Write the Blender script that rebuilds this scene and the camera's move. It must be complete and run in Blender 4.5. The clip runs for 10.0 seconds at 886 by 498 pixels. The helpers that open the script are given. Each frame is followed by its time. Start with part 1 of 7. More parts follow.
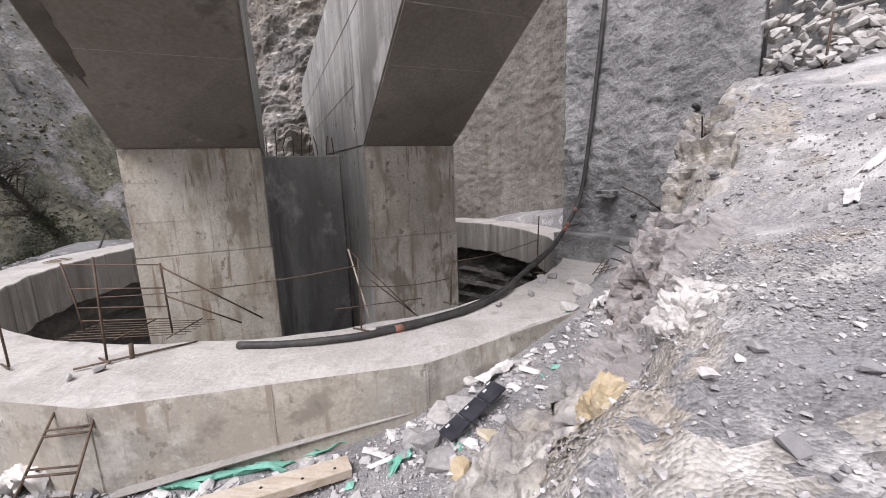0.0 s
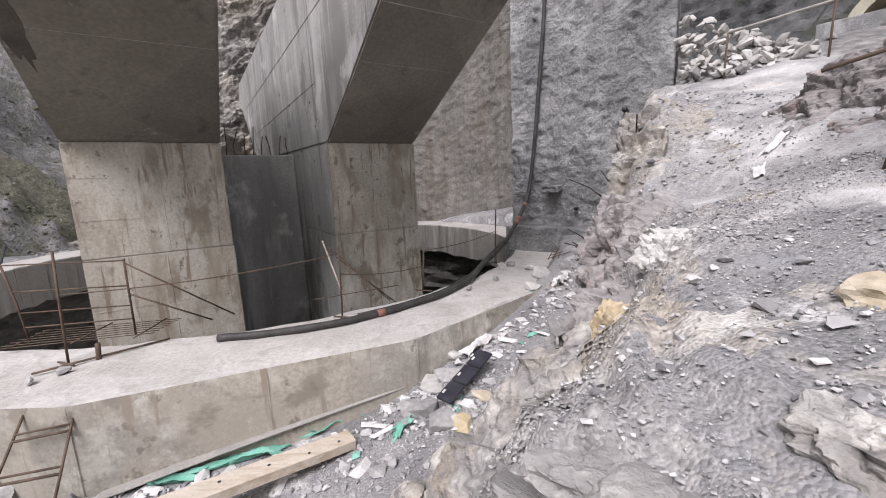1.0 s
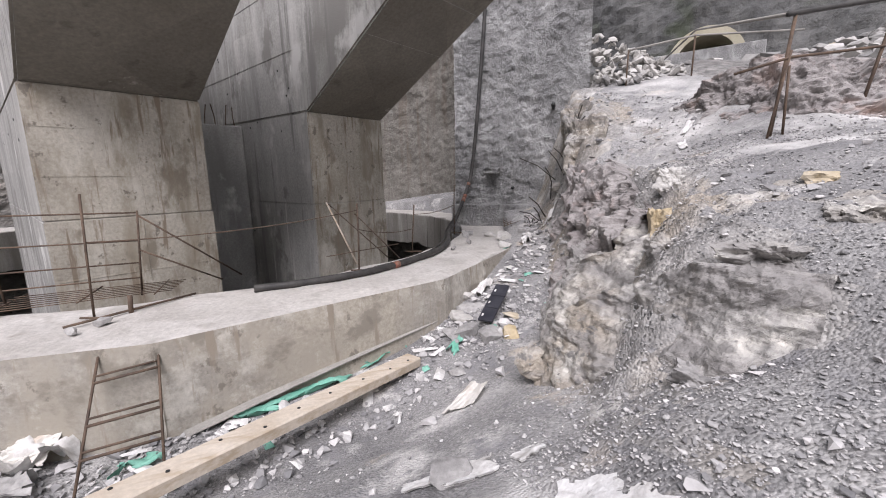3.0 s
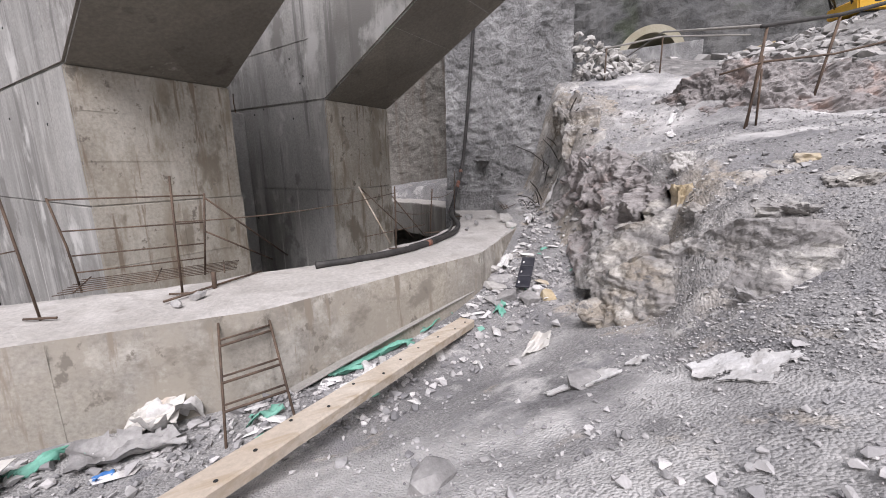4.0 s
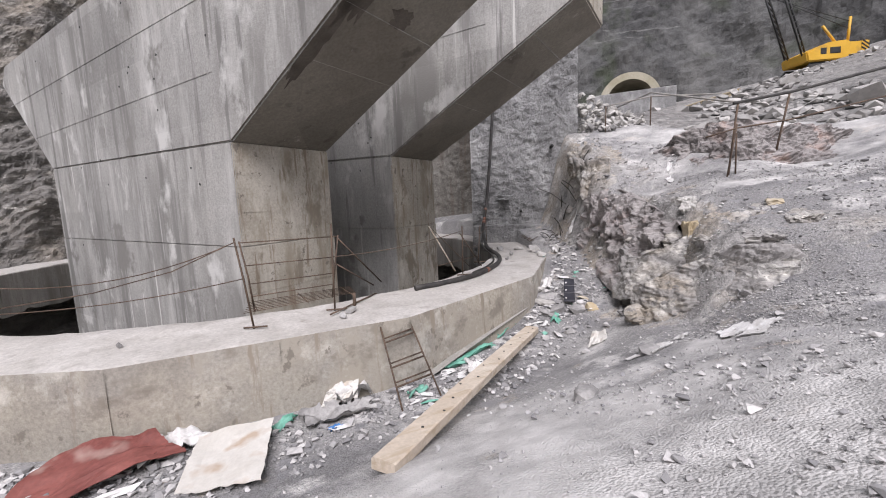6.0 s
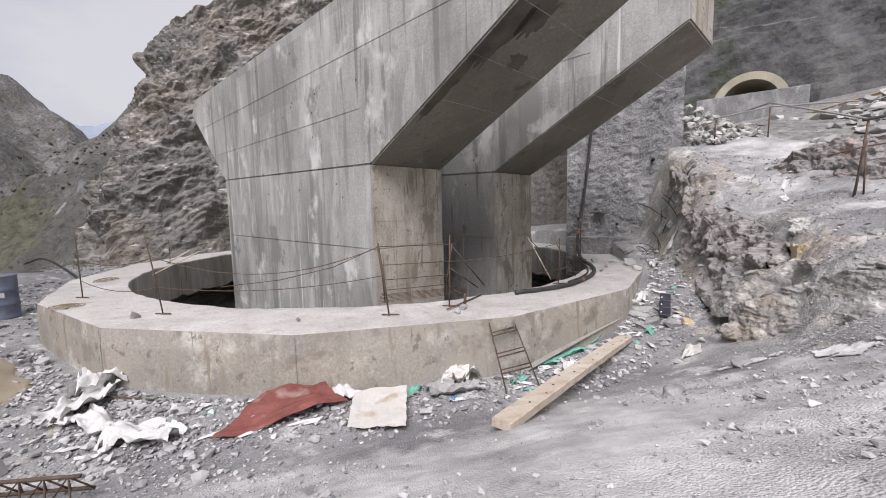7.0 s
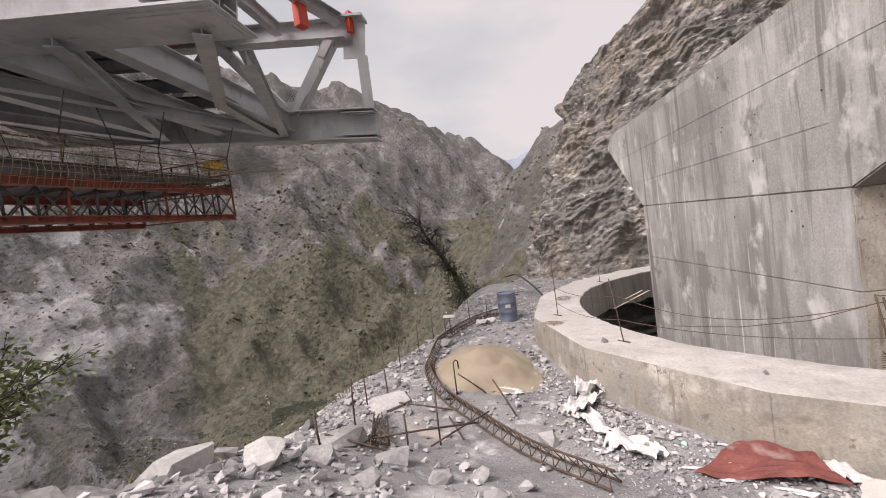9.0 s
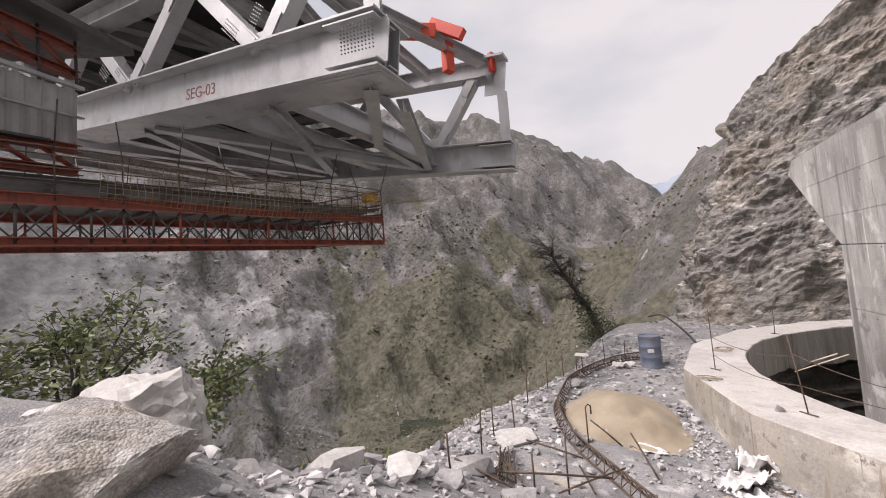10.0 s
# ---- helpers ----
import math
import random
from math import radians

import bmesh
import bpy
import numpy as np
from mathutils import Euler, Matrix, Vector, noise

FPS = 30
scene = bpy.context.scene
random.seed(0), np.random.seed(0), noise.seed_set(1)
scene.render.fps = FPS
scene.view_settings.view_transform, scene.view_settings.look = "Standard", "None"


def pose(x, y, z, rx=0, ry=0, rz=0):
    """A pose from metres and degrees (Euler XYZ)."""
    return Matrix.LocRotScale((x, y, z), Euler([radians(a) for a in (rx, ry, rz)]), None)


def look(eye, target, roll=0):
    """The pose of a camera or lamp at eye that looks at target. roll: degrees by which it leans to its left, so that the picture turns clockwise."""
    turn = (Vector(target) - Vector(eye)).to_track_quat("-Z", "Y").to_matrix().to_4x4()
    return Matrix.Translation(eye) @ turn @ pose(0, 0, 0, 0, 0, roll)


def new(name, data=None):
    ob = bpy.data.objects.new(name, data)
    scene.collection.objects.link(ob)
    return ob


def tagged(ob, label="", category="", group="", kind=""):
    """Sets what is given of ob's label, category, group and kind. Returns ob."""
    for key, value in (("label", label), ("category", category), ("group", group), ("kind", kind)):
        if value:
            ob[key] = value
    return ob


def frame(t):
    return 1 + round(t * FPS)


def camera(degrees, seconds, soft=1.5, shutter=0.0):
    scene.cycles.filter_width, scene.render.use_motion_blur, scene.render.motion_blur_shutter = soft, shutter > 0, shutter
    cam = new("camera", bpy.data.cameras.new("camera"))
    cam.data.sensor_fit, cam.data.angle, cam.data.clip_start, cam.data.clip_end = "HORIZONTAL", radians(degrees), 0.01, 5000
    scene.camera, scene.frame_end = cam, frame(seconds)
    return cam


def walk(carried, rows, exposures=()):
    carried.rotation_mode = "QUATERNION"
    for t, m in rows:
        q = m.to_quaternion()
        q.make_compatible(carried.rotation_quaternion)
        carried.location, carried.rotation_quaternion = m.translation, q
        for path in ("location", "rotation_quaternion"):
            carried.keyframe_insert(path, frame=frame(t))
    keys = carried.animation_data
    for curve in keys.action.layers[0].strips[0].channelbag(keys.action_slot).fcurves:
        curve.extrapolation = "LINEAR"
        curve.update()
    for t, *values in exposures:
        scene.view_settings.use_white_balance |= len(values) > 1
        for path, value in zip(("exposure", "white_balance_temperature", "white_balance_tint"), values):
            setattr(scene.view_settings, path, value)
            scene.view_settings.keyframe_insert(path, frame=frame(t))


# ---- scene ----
cam = camera(96.3, 10.0, soft=1.0)
PATH = [
    (0, (0.176, 0.094, 2.635), (0.099, 2.058, 2.264), -2.0),
    (0.5, (-0.036, -0.08, 2.515), (0.064, 1.887, 2.164), -2.5),
    (1, (-0.312, -0.21, 2.423), (-0.072, 1.747, 2.086), -2.6),
    (1.5, (-0.619, -0.331, 2.329), (-0.194, 1.589, 1.968), -1.6),
    (2, (-1.025, -0.382, 2.218), (-0.418, 1.485, 1.836), -0.6),
    (2.5, (-1.477, -0.461, 2.114), (-0.781, 1.382, 1.769), -0.9),
    (3, (-2.031, -0.501, 2.03), (-1.227, 1.295, 1.674), -1.1),
    (3.2, (-2.25, -0.518, 1.981), (-1.414, 1.262, 1.62), -1.2),
    (4.3, (-3.576, -0.479, 1.974), (-2.514, 1.166, 1.567), -1.5),
    (4.5, (-3.813, -0.475, 1.973), (-2.729, 1.161, 1.587), -1.9),
    (5, (-4.305, -0.553, 2.091), (-3.209, 1.089, 1.775), -2.8),
    (5.2, (-4.451, -0.644, 2.13), (-3.335, 0.988, 1.828), -2.6),
    (6.3, (-5.139, -1.206, 2.222), (-4.11, 0.493, 1.993), -1.7),
    (6.5, (-5.28, -1.336, 2.259), (-4.339, 0.411, 2.011), -1.8),
    (7, (-5.602, -1.637, 2.344), (-4.898, 0.223, 2.135), -1.2),
    (7.5, (-5.894, -1.926, 2.544), (-5.604, 0.049, 2.428), -2.9),
    (8, (-6.193, -2.153, 2.814), (-6.415, -0.166, 2.764), -6.1),
    (8.5, (-6.353, -2.368, 3.033), (-7.052, -0.496, 2.954), -8.1),
    (9, (-6.319, -2.467, 3.189), (-7.362, -0.762, 3.12), -7.4),
    (9.5, (-6.285, -2.576, 3.268), (-7.608, -1.076, 3.299), -5.7),
    (10, (-6.237, -2.672, 3.339), (-7.755, -1.375, 3.465), -4.5),
]
walk(cam, [(t, look(eye, target, roll)) for t, eye, target, roll in PATH], exposures=[(0.0, 0.04, 6380, 11), (3.0, -0.06, 6380, 11), (5.0, -0.14, 6380, 11), (7.8, -0.16, 6400, 10), (9.0, -0.04, 6950, 14), (10.0, 0.08, 6850, 14)])

# ---- world, sun -----------------------------------------------------------
world = bpy.data.worlds.new("overcast_sky")
scene.world = world
world.use_nodes = True
wn, wl = world.node_tree.nodes, world.node_tree.links
wn.clear()
w_out = wn.new("ShaderNodeOutputWorld")
w_bg = wn.new("ShaderNodeBackground")
w_sky = wn.new("ShaderNodeTexSky")
w_sky.sky_type, w_sky.sun_disc = "NISHITA", False
w_sky.sun_elevation, w_sky.sun_rotation = radians(51), radians(211)
w_sky.air_density, w_sky.dust_density = 1.0, 4.0
w_scale = wn.new("ShaderNodeMix")
w_scale.data_type, w_scale.blend_type = "RGBA", "MULTIPLY"
w_scale.inputs[0].default_value = 1.0
w_scale.inputs[7].default_value = (0.10, 0.10, 0.10, 1)
w_co = wn.new("ShaderNodeTexCoord")
w_map = wn.new("ShaderNodeMapping")
w_map.inputs["Scale"].default_value = (1.0, 1.0, 2.2)
w_noise = wn.new("ShaderNodeTexNoise")
w_noise.inputs["Scale"].default_value, w_noise.inputs["Detail"].default_value = 1.7, 6.0
w_ramp = wn.new("ShaderNodeValToRGB")
w_ramp.color_ramp.elements[0].position, w_ramp.color_ramp.elements[0].color = 0.35, (0.52, 0.565, 0.66, 1)
w_ramp.color_ramp.elements[1].position, w_ramp.color_ramp.elements[1].color = 0.62, (0.84, 0.815, 0.85, 1)
w_mix = wn.new("ShaderNodeMix")
w_mix.data_type = "RGBA"
w_mix.inputs[0].default_value = 0.86
wl.new(w_co.outputs["Generated"], w_map.inputs["Vector"])
wl.new(w_map.outputs[0], w_noise.inputs["Vector"])
wl.new(w_noise.outputs["Fac"], w_ramp.inputs[0])
wl.new(w_sky.outputs[0], w_scale.inputs[6])
wl.new(w_scale.outputs[2], w_mix.inputs[6])
wl.new(w_ramp.outputs[0], w_mix.inputs[7])
wl.new(w_mix.outputs[2], w_bg.inputs[0])
w_bg.inputs[1].default_value = 1.03
wl.new(w_bg.outputs[0], w_out.inputs[0])

sun = new("sun", bpy.data.lights.new("sun", "SUN"))
sun.data.energy, sun.data.angle, sun.data.color = 4.5, radians(36), (1.0, 0.95, 0.985)
sun.matrix_world = look((-17, -28, 41), (0, 0, 0))

# ---- materials ------------------------------------------------------------


def surface(name, base, second, scale=1.0, fine=18.0, rough=0.9, metal=0.0, bump=0.3, grain=0.15, streak=None,
            streak_scale=(3.0, 3.0, 0.25), cells=None, spots=None, strata=None, coarse=None, wash=None, dist=0.02, drips=(), panels=None):
    """A two-scale noise surface in metres: base and second colour in patches, fine grain, optional run-down streaks
    (colour), cells (pebble size), spots (colour, size) and strata (colour, bands to the metre)."""
    m = bpy.data.materials.new(name)
    m.use_nodes = True
    n, l = m.node_tree.nodes, m.node_tree.links
    n.clear()
    out, bsdf = n.new("ShaderNodeOutputMaterial"), n.new("ShaderNodeBsdfPrincipled")
    l.new(bsdf.outputs[0], out.inputs[0])
    co = n.new("ShaderNodeTexCoord").outputs["Object"]

    def noise_node(s, detail=5.0, vec=co, rough_=0.55):
        t = n.new("ShaderNodeTexNoise")
        t.inputs["Scale"].default_value, t.inputs["Detail"].default_value = s, detail
        t.inputs["Roughness"].default_value = rough_
        l.new(vec, t.inputs["Vector"])
        return t.outputs["Fac"]

    def ramp(fac, lo, hi, a=(0, 0, 0), b=(1, 1, 1)):
        r = n.new("ShaderNodeValToRGB")
        r.color_ramp.elements[0].position, r.color_ramp.elements[1].position = lo, hi
        r.color_ramp.elements[0].color, r.color_ramp.elements[1].color = (*a, 1), (*b, 1)
        l.new(fac, r.inputs[0])
        return r.outputs[0]

    def mix(fac, a, b, kind="MIX"):
        x = n.new("ShaderNodeMix")
        x.data_type, x.blend_type = "RGBA", kind
        for slot, v in ((0, fac), (6, a), (7, b)):
            if isinstance(v, (int, float)):
                x.inputs[slot].default_value = v
            elif isinstance(v, tuple):
                x.inputs[slot].default_value = (*v, 1)
            else:
                l.new(v, x.inputs[slot])
        return x.outputs[2]

    colour = ramp(noise_node(scale, 6.0), 0.36, 0.64, base, second)
    if coarse:
        colour = mix(ramp(noise_node(coarse[1], 4.0), 0.45, 0.62), colour, coarse[0])
    height = noise_node(fine, 8.0, rough_=0.65)
    colour = mix(1.0, colour, ramp(height, 0.25, 0.75, (1 - grain * 2,) * 3, (1 + 0 * grain,) * 3), "MULTIPLY")
    if streak:
        mp = n.new("ShaderNodeMapping")
        mp.inputs["Scale"].default_value = streak_scale
        l.new(co, mp.inputs["Vector"])
        colour = mix(ramp(noise_node(1.6, 6.0, mp.outputs[0], 0.6), 0.48, 0.65), colour, streak)
    if wash:
        mp = n.new("ShaderNodeMapping")
        mp.inputs["Scale"].default_value = wash[1]
        mp.inputs["Location"].default_value = (7.3, 2.1, 4.4)
        l.new(co, mp.inputs["Vector"])
        colour = mix(ramp(noise_node(1.0, 8.0, mp.outputs[0], 0.7), 0.53, 0.70), colour, wash[0])
    for tint, size, lo, hi in drips:         # sharp-edged runs and blotches
        mp = n.new("ShaderNodeMapping")
        mp.inputs["Scale"].default_value = size
        mp.inputs["Location"].default_value = (size[0] * 3.1, size[2] * 5.7, size[1] * 1.3)
        l.new(co, mp.inputs["Vector"])
        colour = mix(ramp(noise_node(1.0, 7.0, mp.outputs[0], 0.62), lo, hi), colour, tint)
    if panels:                               # each form panel took the concrete a little differently
        mp = n.new("ShaderNodeMapping")
        mp.inputs["Rotation"].default_value = (0, 0, panels[0])
        mp.inputs["Location"].default_value = (0.37, 0.41, panels[4])
        l.new(co, mp.inputs["Vector"])
        snap = n.new("ShaderNodeVectorMath")
        snap.operation = "SNAP"
        snap.inputs[1].default_value = (panels[1], panels[1], panels[2])
        l.new(mp.outputs[0], snap.inputs[0])
        white = n.new("ShaderNodeTexWhiteNoise")
        l.new(snap.outputs[0], white.inputs["Vector"])
        colour = mix(1.0, colour, ramp(white.outputs["Value"], 0.0, 1.0, (1 - panels[3],) * 3, (1 + panels[3] * 0.5,) * 3), "MULTIPLY")
    if strata:
        mp = n.new("ShaderNodeMapping")
        mp.inputs["Scale"].default_value = (0.35, 0.35, strata[1])
        mp.inputs["Rotation"].default_value = (0.35, 0.25, 0.0)
        l.new(co, mp.inputs["Vector"])
        bands = noise_node(1.0, 7.0, mp.outputs[0], 0.7)
        colour = mix(ramp(bands, 0.48, 0.66), colour, strata[0])
        add = n.new("ShaderNodeMath")
        add.operation = "ADD"
        l.new(height, add.inputs[0])
        l.new(bands, add.inputs[1])
        height = add.outputs[0]
    if cells:
        v = n.new("ShaderNodeTexVoronoi")
        v.inputs["Scale"].default_value = 1.0 / cells
        l.new(co, v.inputs["Vector"])
        grey = n.new("ShaderNodeSeparateColor")
        l.new(v.outputs["Color"], grey.inputs[0])
        colour = mix(0.45, colour, ramp(grey.outputs[0], 0.0, 1.0, (0.55, 0.55, 0.55), (1.35, 1.33, 1.30)), "MULTIPLY")
        sub = n.new("ShaderNodeMath")
        sub.operation = "SUBTRACT"
        l.new(height, sub.inputs[0])
        l.new(v.outputs["Distance"], sub.inputs[1])
        height = sub.outputs[0]
    if spots:
        colour = mix(ramp(noise_node(1.0 / spots[1], 3.0), 0.56, 0.74), colour, spots[0])
    l.new(colour, bsdf.inputs["Base Color"])
    l.new(ramp(noise_node(fine * 0.3, 3.0), 0.3, 0.7, (max(rough - 0.12, 0.05),) * 3, (min(rough + 0.06, 1.0),) * 3), bsdf.inputs["Roughness"])
    bsdf.inputs["Metallic"].default_value = metal
    if bump:
        b = n.new("ShaderNodeBump")
        b.inputs["Strength"].default_value, b.inputs["Distance"].default_value = bump, dist
        l.new(height, b.inputs["Height"])
        l.new(b.outputs[0], bsdf.inputs["Normal"])
    return m


CONCRETE = surface("cast_concrete", (0.56, 0.508, 0.425), (0.69, 0.645, 0.56), 0.9, 30, 0.88, bump=0.5, grain=0.22,
                   streak=(0.33, 0.29, 0.225), streak_scale=(2.2, 2.2, 0.55), wash=((0.66, 0.63, 0.56), (2.2, 2.2, 1.0)), coarse=((0.47, 0.425, 0.35), 0.6),
                   drips=(((0.27, 0.235, 0.185), (2.4, 2.4, 1.3), 0.57, 0.64), ((0.27, 0.22, 0.165), (9.0, 9.0, 0.8), 0.57, 0.63), ((0.22, 0.195, 0.16), (7.0, 7.0, 6.0), 0.61, 0.66)),
                   panels=(0.433, 1.2, 0.62, 0.09, 0.3), dist=0.012)
CONCRETE_RING = surface("weathered_ring_concrete", (0.35, 0.32, 0.275), (0.46, 0.43, 0.38), 1.1, 30, 0.9, bump=0.5, grain=0.22,
                        streak=(0.37, 0.335, 0.28), streak_scale=(1.6, 1.6, 0.8), wash=((0.65, 0.62, 0.56), (1.6, 1.6, 1.4)), coarse=((0.50, 0.455, 0.38), 0.8),
                        drips=(((0.26, 0.235, 0.195), (1.7, 1.7, 2.2), 0.57, 0.64), ((0.22, 0.198, 0.165), (6.0, 6.0, 5.0), 0.60, 0.65), ((0.29, 0.25, 0.20), (8.0, 8.0, 0.9), 0.58, 0.64)), dist=0.012)
CONCRETE_GREY = surface("grey_cast_concrete", (0.39, 0.38, 0.36), (0.56, 0.547, 0.522), 0.5, 28, 0.86, bump=0.5, grain=0.22,
                        streak=(0.265, 0.257, 0.24), streak_scale=(0.9, 0.9, 0.20), wash=((0.58, 0.57, 0.545), (1.9, 1.9, 0.35)), coarse=((0.52, 0.505, 0.475), 0.4),
                        drips=(((0.24, 0.233, 0.22), (3.4, 3.4, 0.22), 0.57, 0.63), ((0.66, 0.65, 0.62), (7.0, 7.0, 0.25), 0.63, 0.70), ((0.26, 0.25, 0.232), (1.3, 1.3, 1.0), 0.59, 0.65),
                               ((0.62, 0.61, 0.585), (1.2, 1.2, 0.8), 0.58, 0.66)),
                        panels=(0.433, 2.44, 1.22, 0.14, 0.2), dist=0.012)
# Browner board-cast undersides, with the overhang's shade darkened into the colour.
CONCRETE_SOFFIT = surface("brown_shaded_soffit_concrete", (0.22, 0.20, 0.166), (0.30, 0.275, 0.232), 0.6, 24, 0.84, bump=0.35, grain=0.2,
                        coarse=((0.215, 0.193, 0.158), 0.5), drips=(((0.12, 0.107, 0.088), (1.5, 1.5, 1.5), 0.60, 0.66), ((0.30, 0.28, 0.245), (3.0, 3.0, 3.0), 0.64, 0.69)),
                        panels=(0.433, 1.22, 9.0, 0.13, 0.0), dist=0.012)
# Darker colour stands in for shade on the ring's inner face; also colours dark joints.
CONCRETE_DARK = surface("shade_and_joint_concrete", (0.33, 0.31, 0.28), (0.43, 0.41, 0.375), 0.6, 24, 0.8, bump=0.4, grain=0.18,
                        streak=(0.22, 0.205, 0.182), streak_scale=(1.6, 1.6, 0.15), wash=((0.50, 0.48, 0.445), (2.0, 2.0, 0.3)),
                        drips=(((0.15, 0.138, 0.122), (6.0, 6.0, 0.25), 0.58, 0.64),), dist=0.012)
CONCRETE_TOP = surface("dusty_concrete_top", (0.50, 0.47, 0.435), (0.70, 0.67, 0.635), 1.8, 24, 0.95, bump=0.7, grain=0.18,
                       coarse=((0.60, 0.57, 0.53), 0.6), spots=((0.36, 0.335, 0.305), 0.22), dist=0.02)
SHOTCRETE = surface("rough_sprayed_concrete", (0.31, 0.308, 0.305), (0.43, 0.426, 0.42), 1.2, 16, 0.95, bump=1.0, grain=0.26,
                    streak=(0.45, 0.446, 0.44), streak_scale=(1.2, 1.2, 0.5), dist=0.10)
SHOTCRETE_BROWN = surface("stained_sprayed_concrete", (0.25, 0.233, 0.205), (0.35, 0.33, 0.295), 1.1, 16, 0.95, bump=1.0, grain=0.28,
                          streak=(0.18, 0.155, 0.13), streak_scale=(2.5, 2.5, 0.18), dist=0.07)
GRAVEL = surface("loose_slate_gravel", (0.31, 0.306, 0.308), (0.47, 0.462, 0.46), 1.3, 42, 0.96, bump=0.8, grain=0.34, cells=0.014,
                      coarse=((0.52, 0.51, 0.50), 0.6), spots=((0.27, 0.266, 0.272), 0.3),
                      drips=(((0.58, 0.567, 0.555), (1.4, 1.4, 1.4), 0.57, 0.66), ((0.46, 0.41, 0.35), (1.7, 1.7, 1.7), 0.62, 0.70), ((0.23, 0.228, 0.235), (4.0, 4.0, 4.0), 0.60, 0.67)), dist=0.010)
ROCK = surface("broken_grey_rock", (0.40, 0.385, 0.37), (0.60, 0.58, 0.55), 2.6, 13, 0.93, bump=1.0, grain=0.36,
               coarse=((0.54, 0.48, 0.40), 1.1), wash=((0.62, 0.595, 0.55), (2.2, 2.2, 4.0)), strata=((0.28, 0.267, 0.258), 7.0),
               drips=(((0.66, 0.635, 0.585), (3.0, 3.0, 5.0), 0.56, 0.66), ((0.22, 0.21, 0.20), (7.0, 7.0, 10.0), 0.57, 0.64), ((0.20, 0.19, 0.18), (14.0, 5.0, 14.0), 0.62, 0.66)), dist=0.03)
RUBBLE = surface("rocky_rubble_ground", (0.40, 0.39, 0.38), (0.58, 0.562, 0.54), 1.9, 16, 0.95, bump=0.9, grain=0.34, cells=0.018,
                 coarse=((0.54, 0.485, 0.415), 0.9), spots=((0.66, 0.64, 0.61), 0.4),
                 drips=(((0.25, 0.235, 0.225), (4.0, 4.0, 7.0), 0.62, 0.69),), dist=0.012)
CLIFF_ROCK = surface("layered_cliff_rock", (0.30, 0.285, 0.265), (0.46, 0.435, 0.40), 0.35, 5.0, 0.95, bump=1.0, grain=0.40,
                     coarse=((0.50, 0.44, 0.365), 0.30), strata=((0.20, 0.188, 0.175), 2.2), wash=((0.64, 0.60, 0.54), (0.6, 0.6, 1.6)),
                     drips=(((0.74, 0.71, 0.66), (1.3, 1.3, 3.6), 0.61, 0.66), ((0.12, 0.112, 0.10), (1.5, 1.5, 3.2), 0.62, 0.67), ((0.055, 0.06, 0.035), (0.9, 0.9, 0.9), 0.66, 0.70)), dist=0.18)
# Rock colour lowered so that it carries the shade down in the pit.
PIT_ROCK = surface("shade_darkened_pit_rock", (0.15, 0.138, 0.125), (0.26, 0.245, 0.225), 0.9, 7, 0.95, bump=1.0, grain=0.3, strata=((0.15, 0.14, 0.125), 3.0), dist=0.08)
STONE = surface("loose_stone", (0.31, 0.30, 0.292), (0.52, 0.505, 0.49), 2.5, 22, 0.94, bump=0.6, grain=0.24, dist=0.02)
WHITE_STONE = surface("pale_quarried_stone", (0.52, 0.50, 0.47), (0.70, 0.68, 0.65), 1.6, 16, 0.94, bump=0.6, grain=0.2, dist=0.03)
OCHRE_STONE = surface("ochre_stained_stone", (0.55, 0.44, 0.27), (0.62, 0.55, 0.44), 3.0, 25, 0.92, bump=0.6, grain=0.15, dist=0.02)
TAR = surface("dark_tar_stain", (0.075, 0.064, 0.052), (0.15, 0.13, 0.108), 3.0, 40, 0.8, bump=0.2, grain=0.2, dist=0.004)
DARK_CUT = surface("dark_sprayed_hillside", (0.085, 0.085, 0.085), (0.155, 0.155, 0.153), 0.16, 1.6, 0.95, bump=1.0, grain=0.36,
                   streak=(0.16, 0.158, 0.153), streak_scale=(0.12, 0.12, 0.05), spots=((0.06, 0.072, 0.045), 4.0),
                   drips=(((0.045, 0.045, 0.045), (0.5, 0.5, 0.16), 0.60, 0.68), ((0.20, 0.198, 0.19), (0.10, 0.10, 0.9), 0.63, 0.67)), dist=0.3)
SCREE = surface("pale_scree", (0.36, 0.345, 0.332), (0.50, 0.485, 0.468), 0.6, 5.0, 0.96, bump=1.0, grain=0.32, cells=0.2,
                spots=((0.30, 0.285, 0.27), 1.6), dist=0.15)
SLOPE = surface("scrub_and_rock_slope", (0.22, 0.204, 0.195), (0.35, 0.33, 0.318), 0.05, 0.22, 0.97, bump=1.0, grain=0.30,
                coarse=((0.16, 0.152, 0.138), 0.010), streak=(0.10, 0.10, 0.085), streak_scale=(0.045, 0.045, 0.010),
                wash=((0.30, 0.295, 0.295), (0.06, 0.06, 0.012)),
                drips=(((0.135, 0.127, 0.104), (0.09, 0.09, 0.05), 0.58, 0.63), ((0.36, 0.35, 0.34), (0.05, 0.05, 0.02), 0.66, 0.69), ((0.065, 0.065, 0.045), (0.35, 0.35, 0.35), 0.58, 0.62)), dist=5.0)


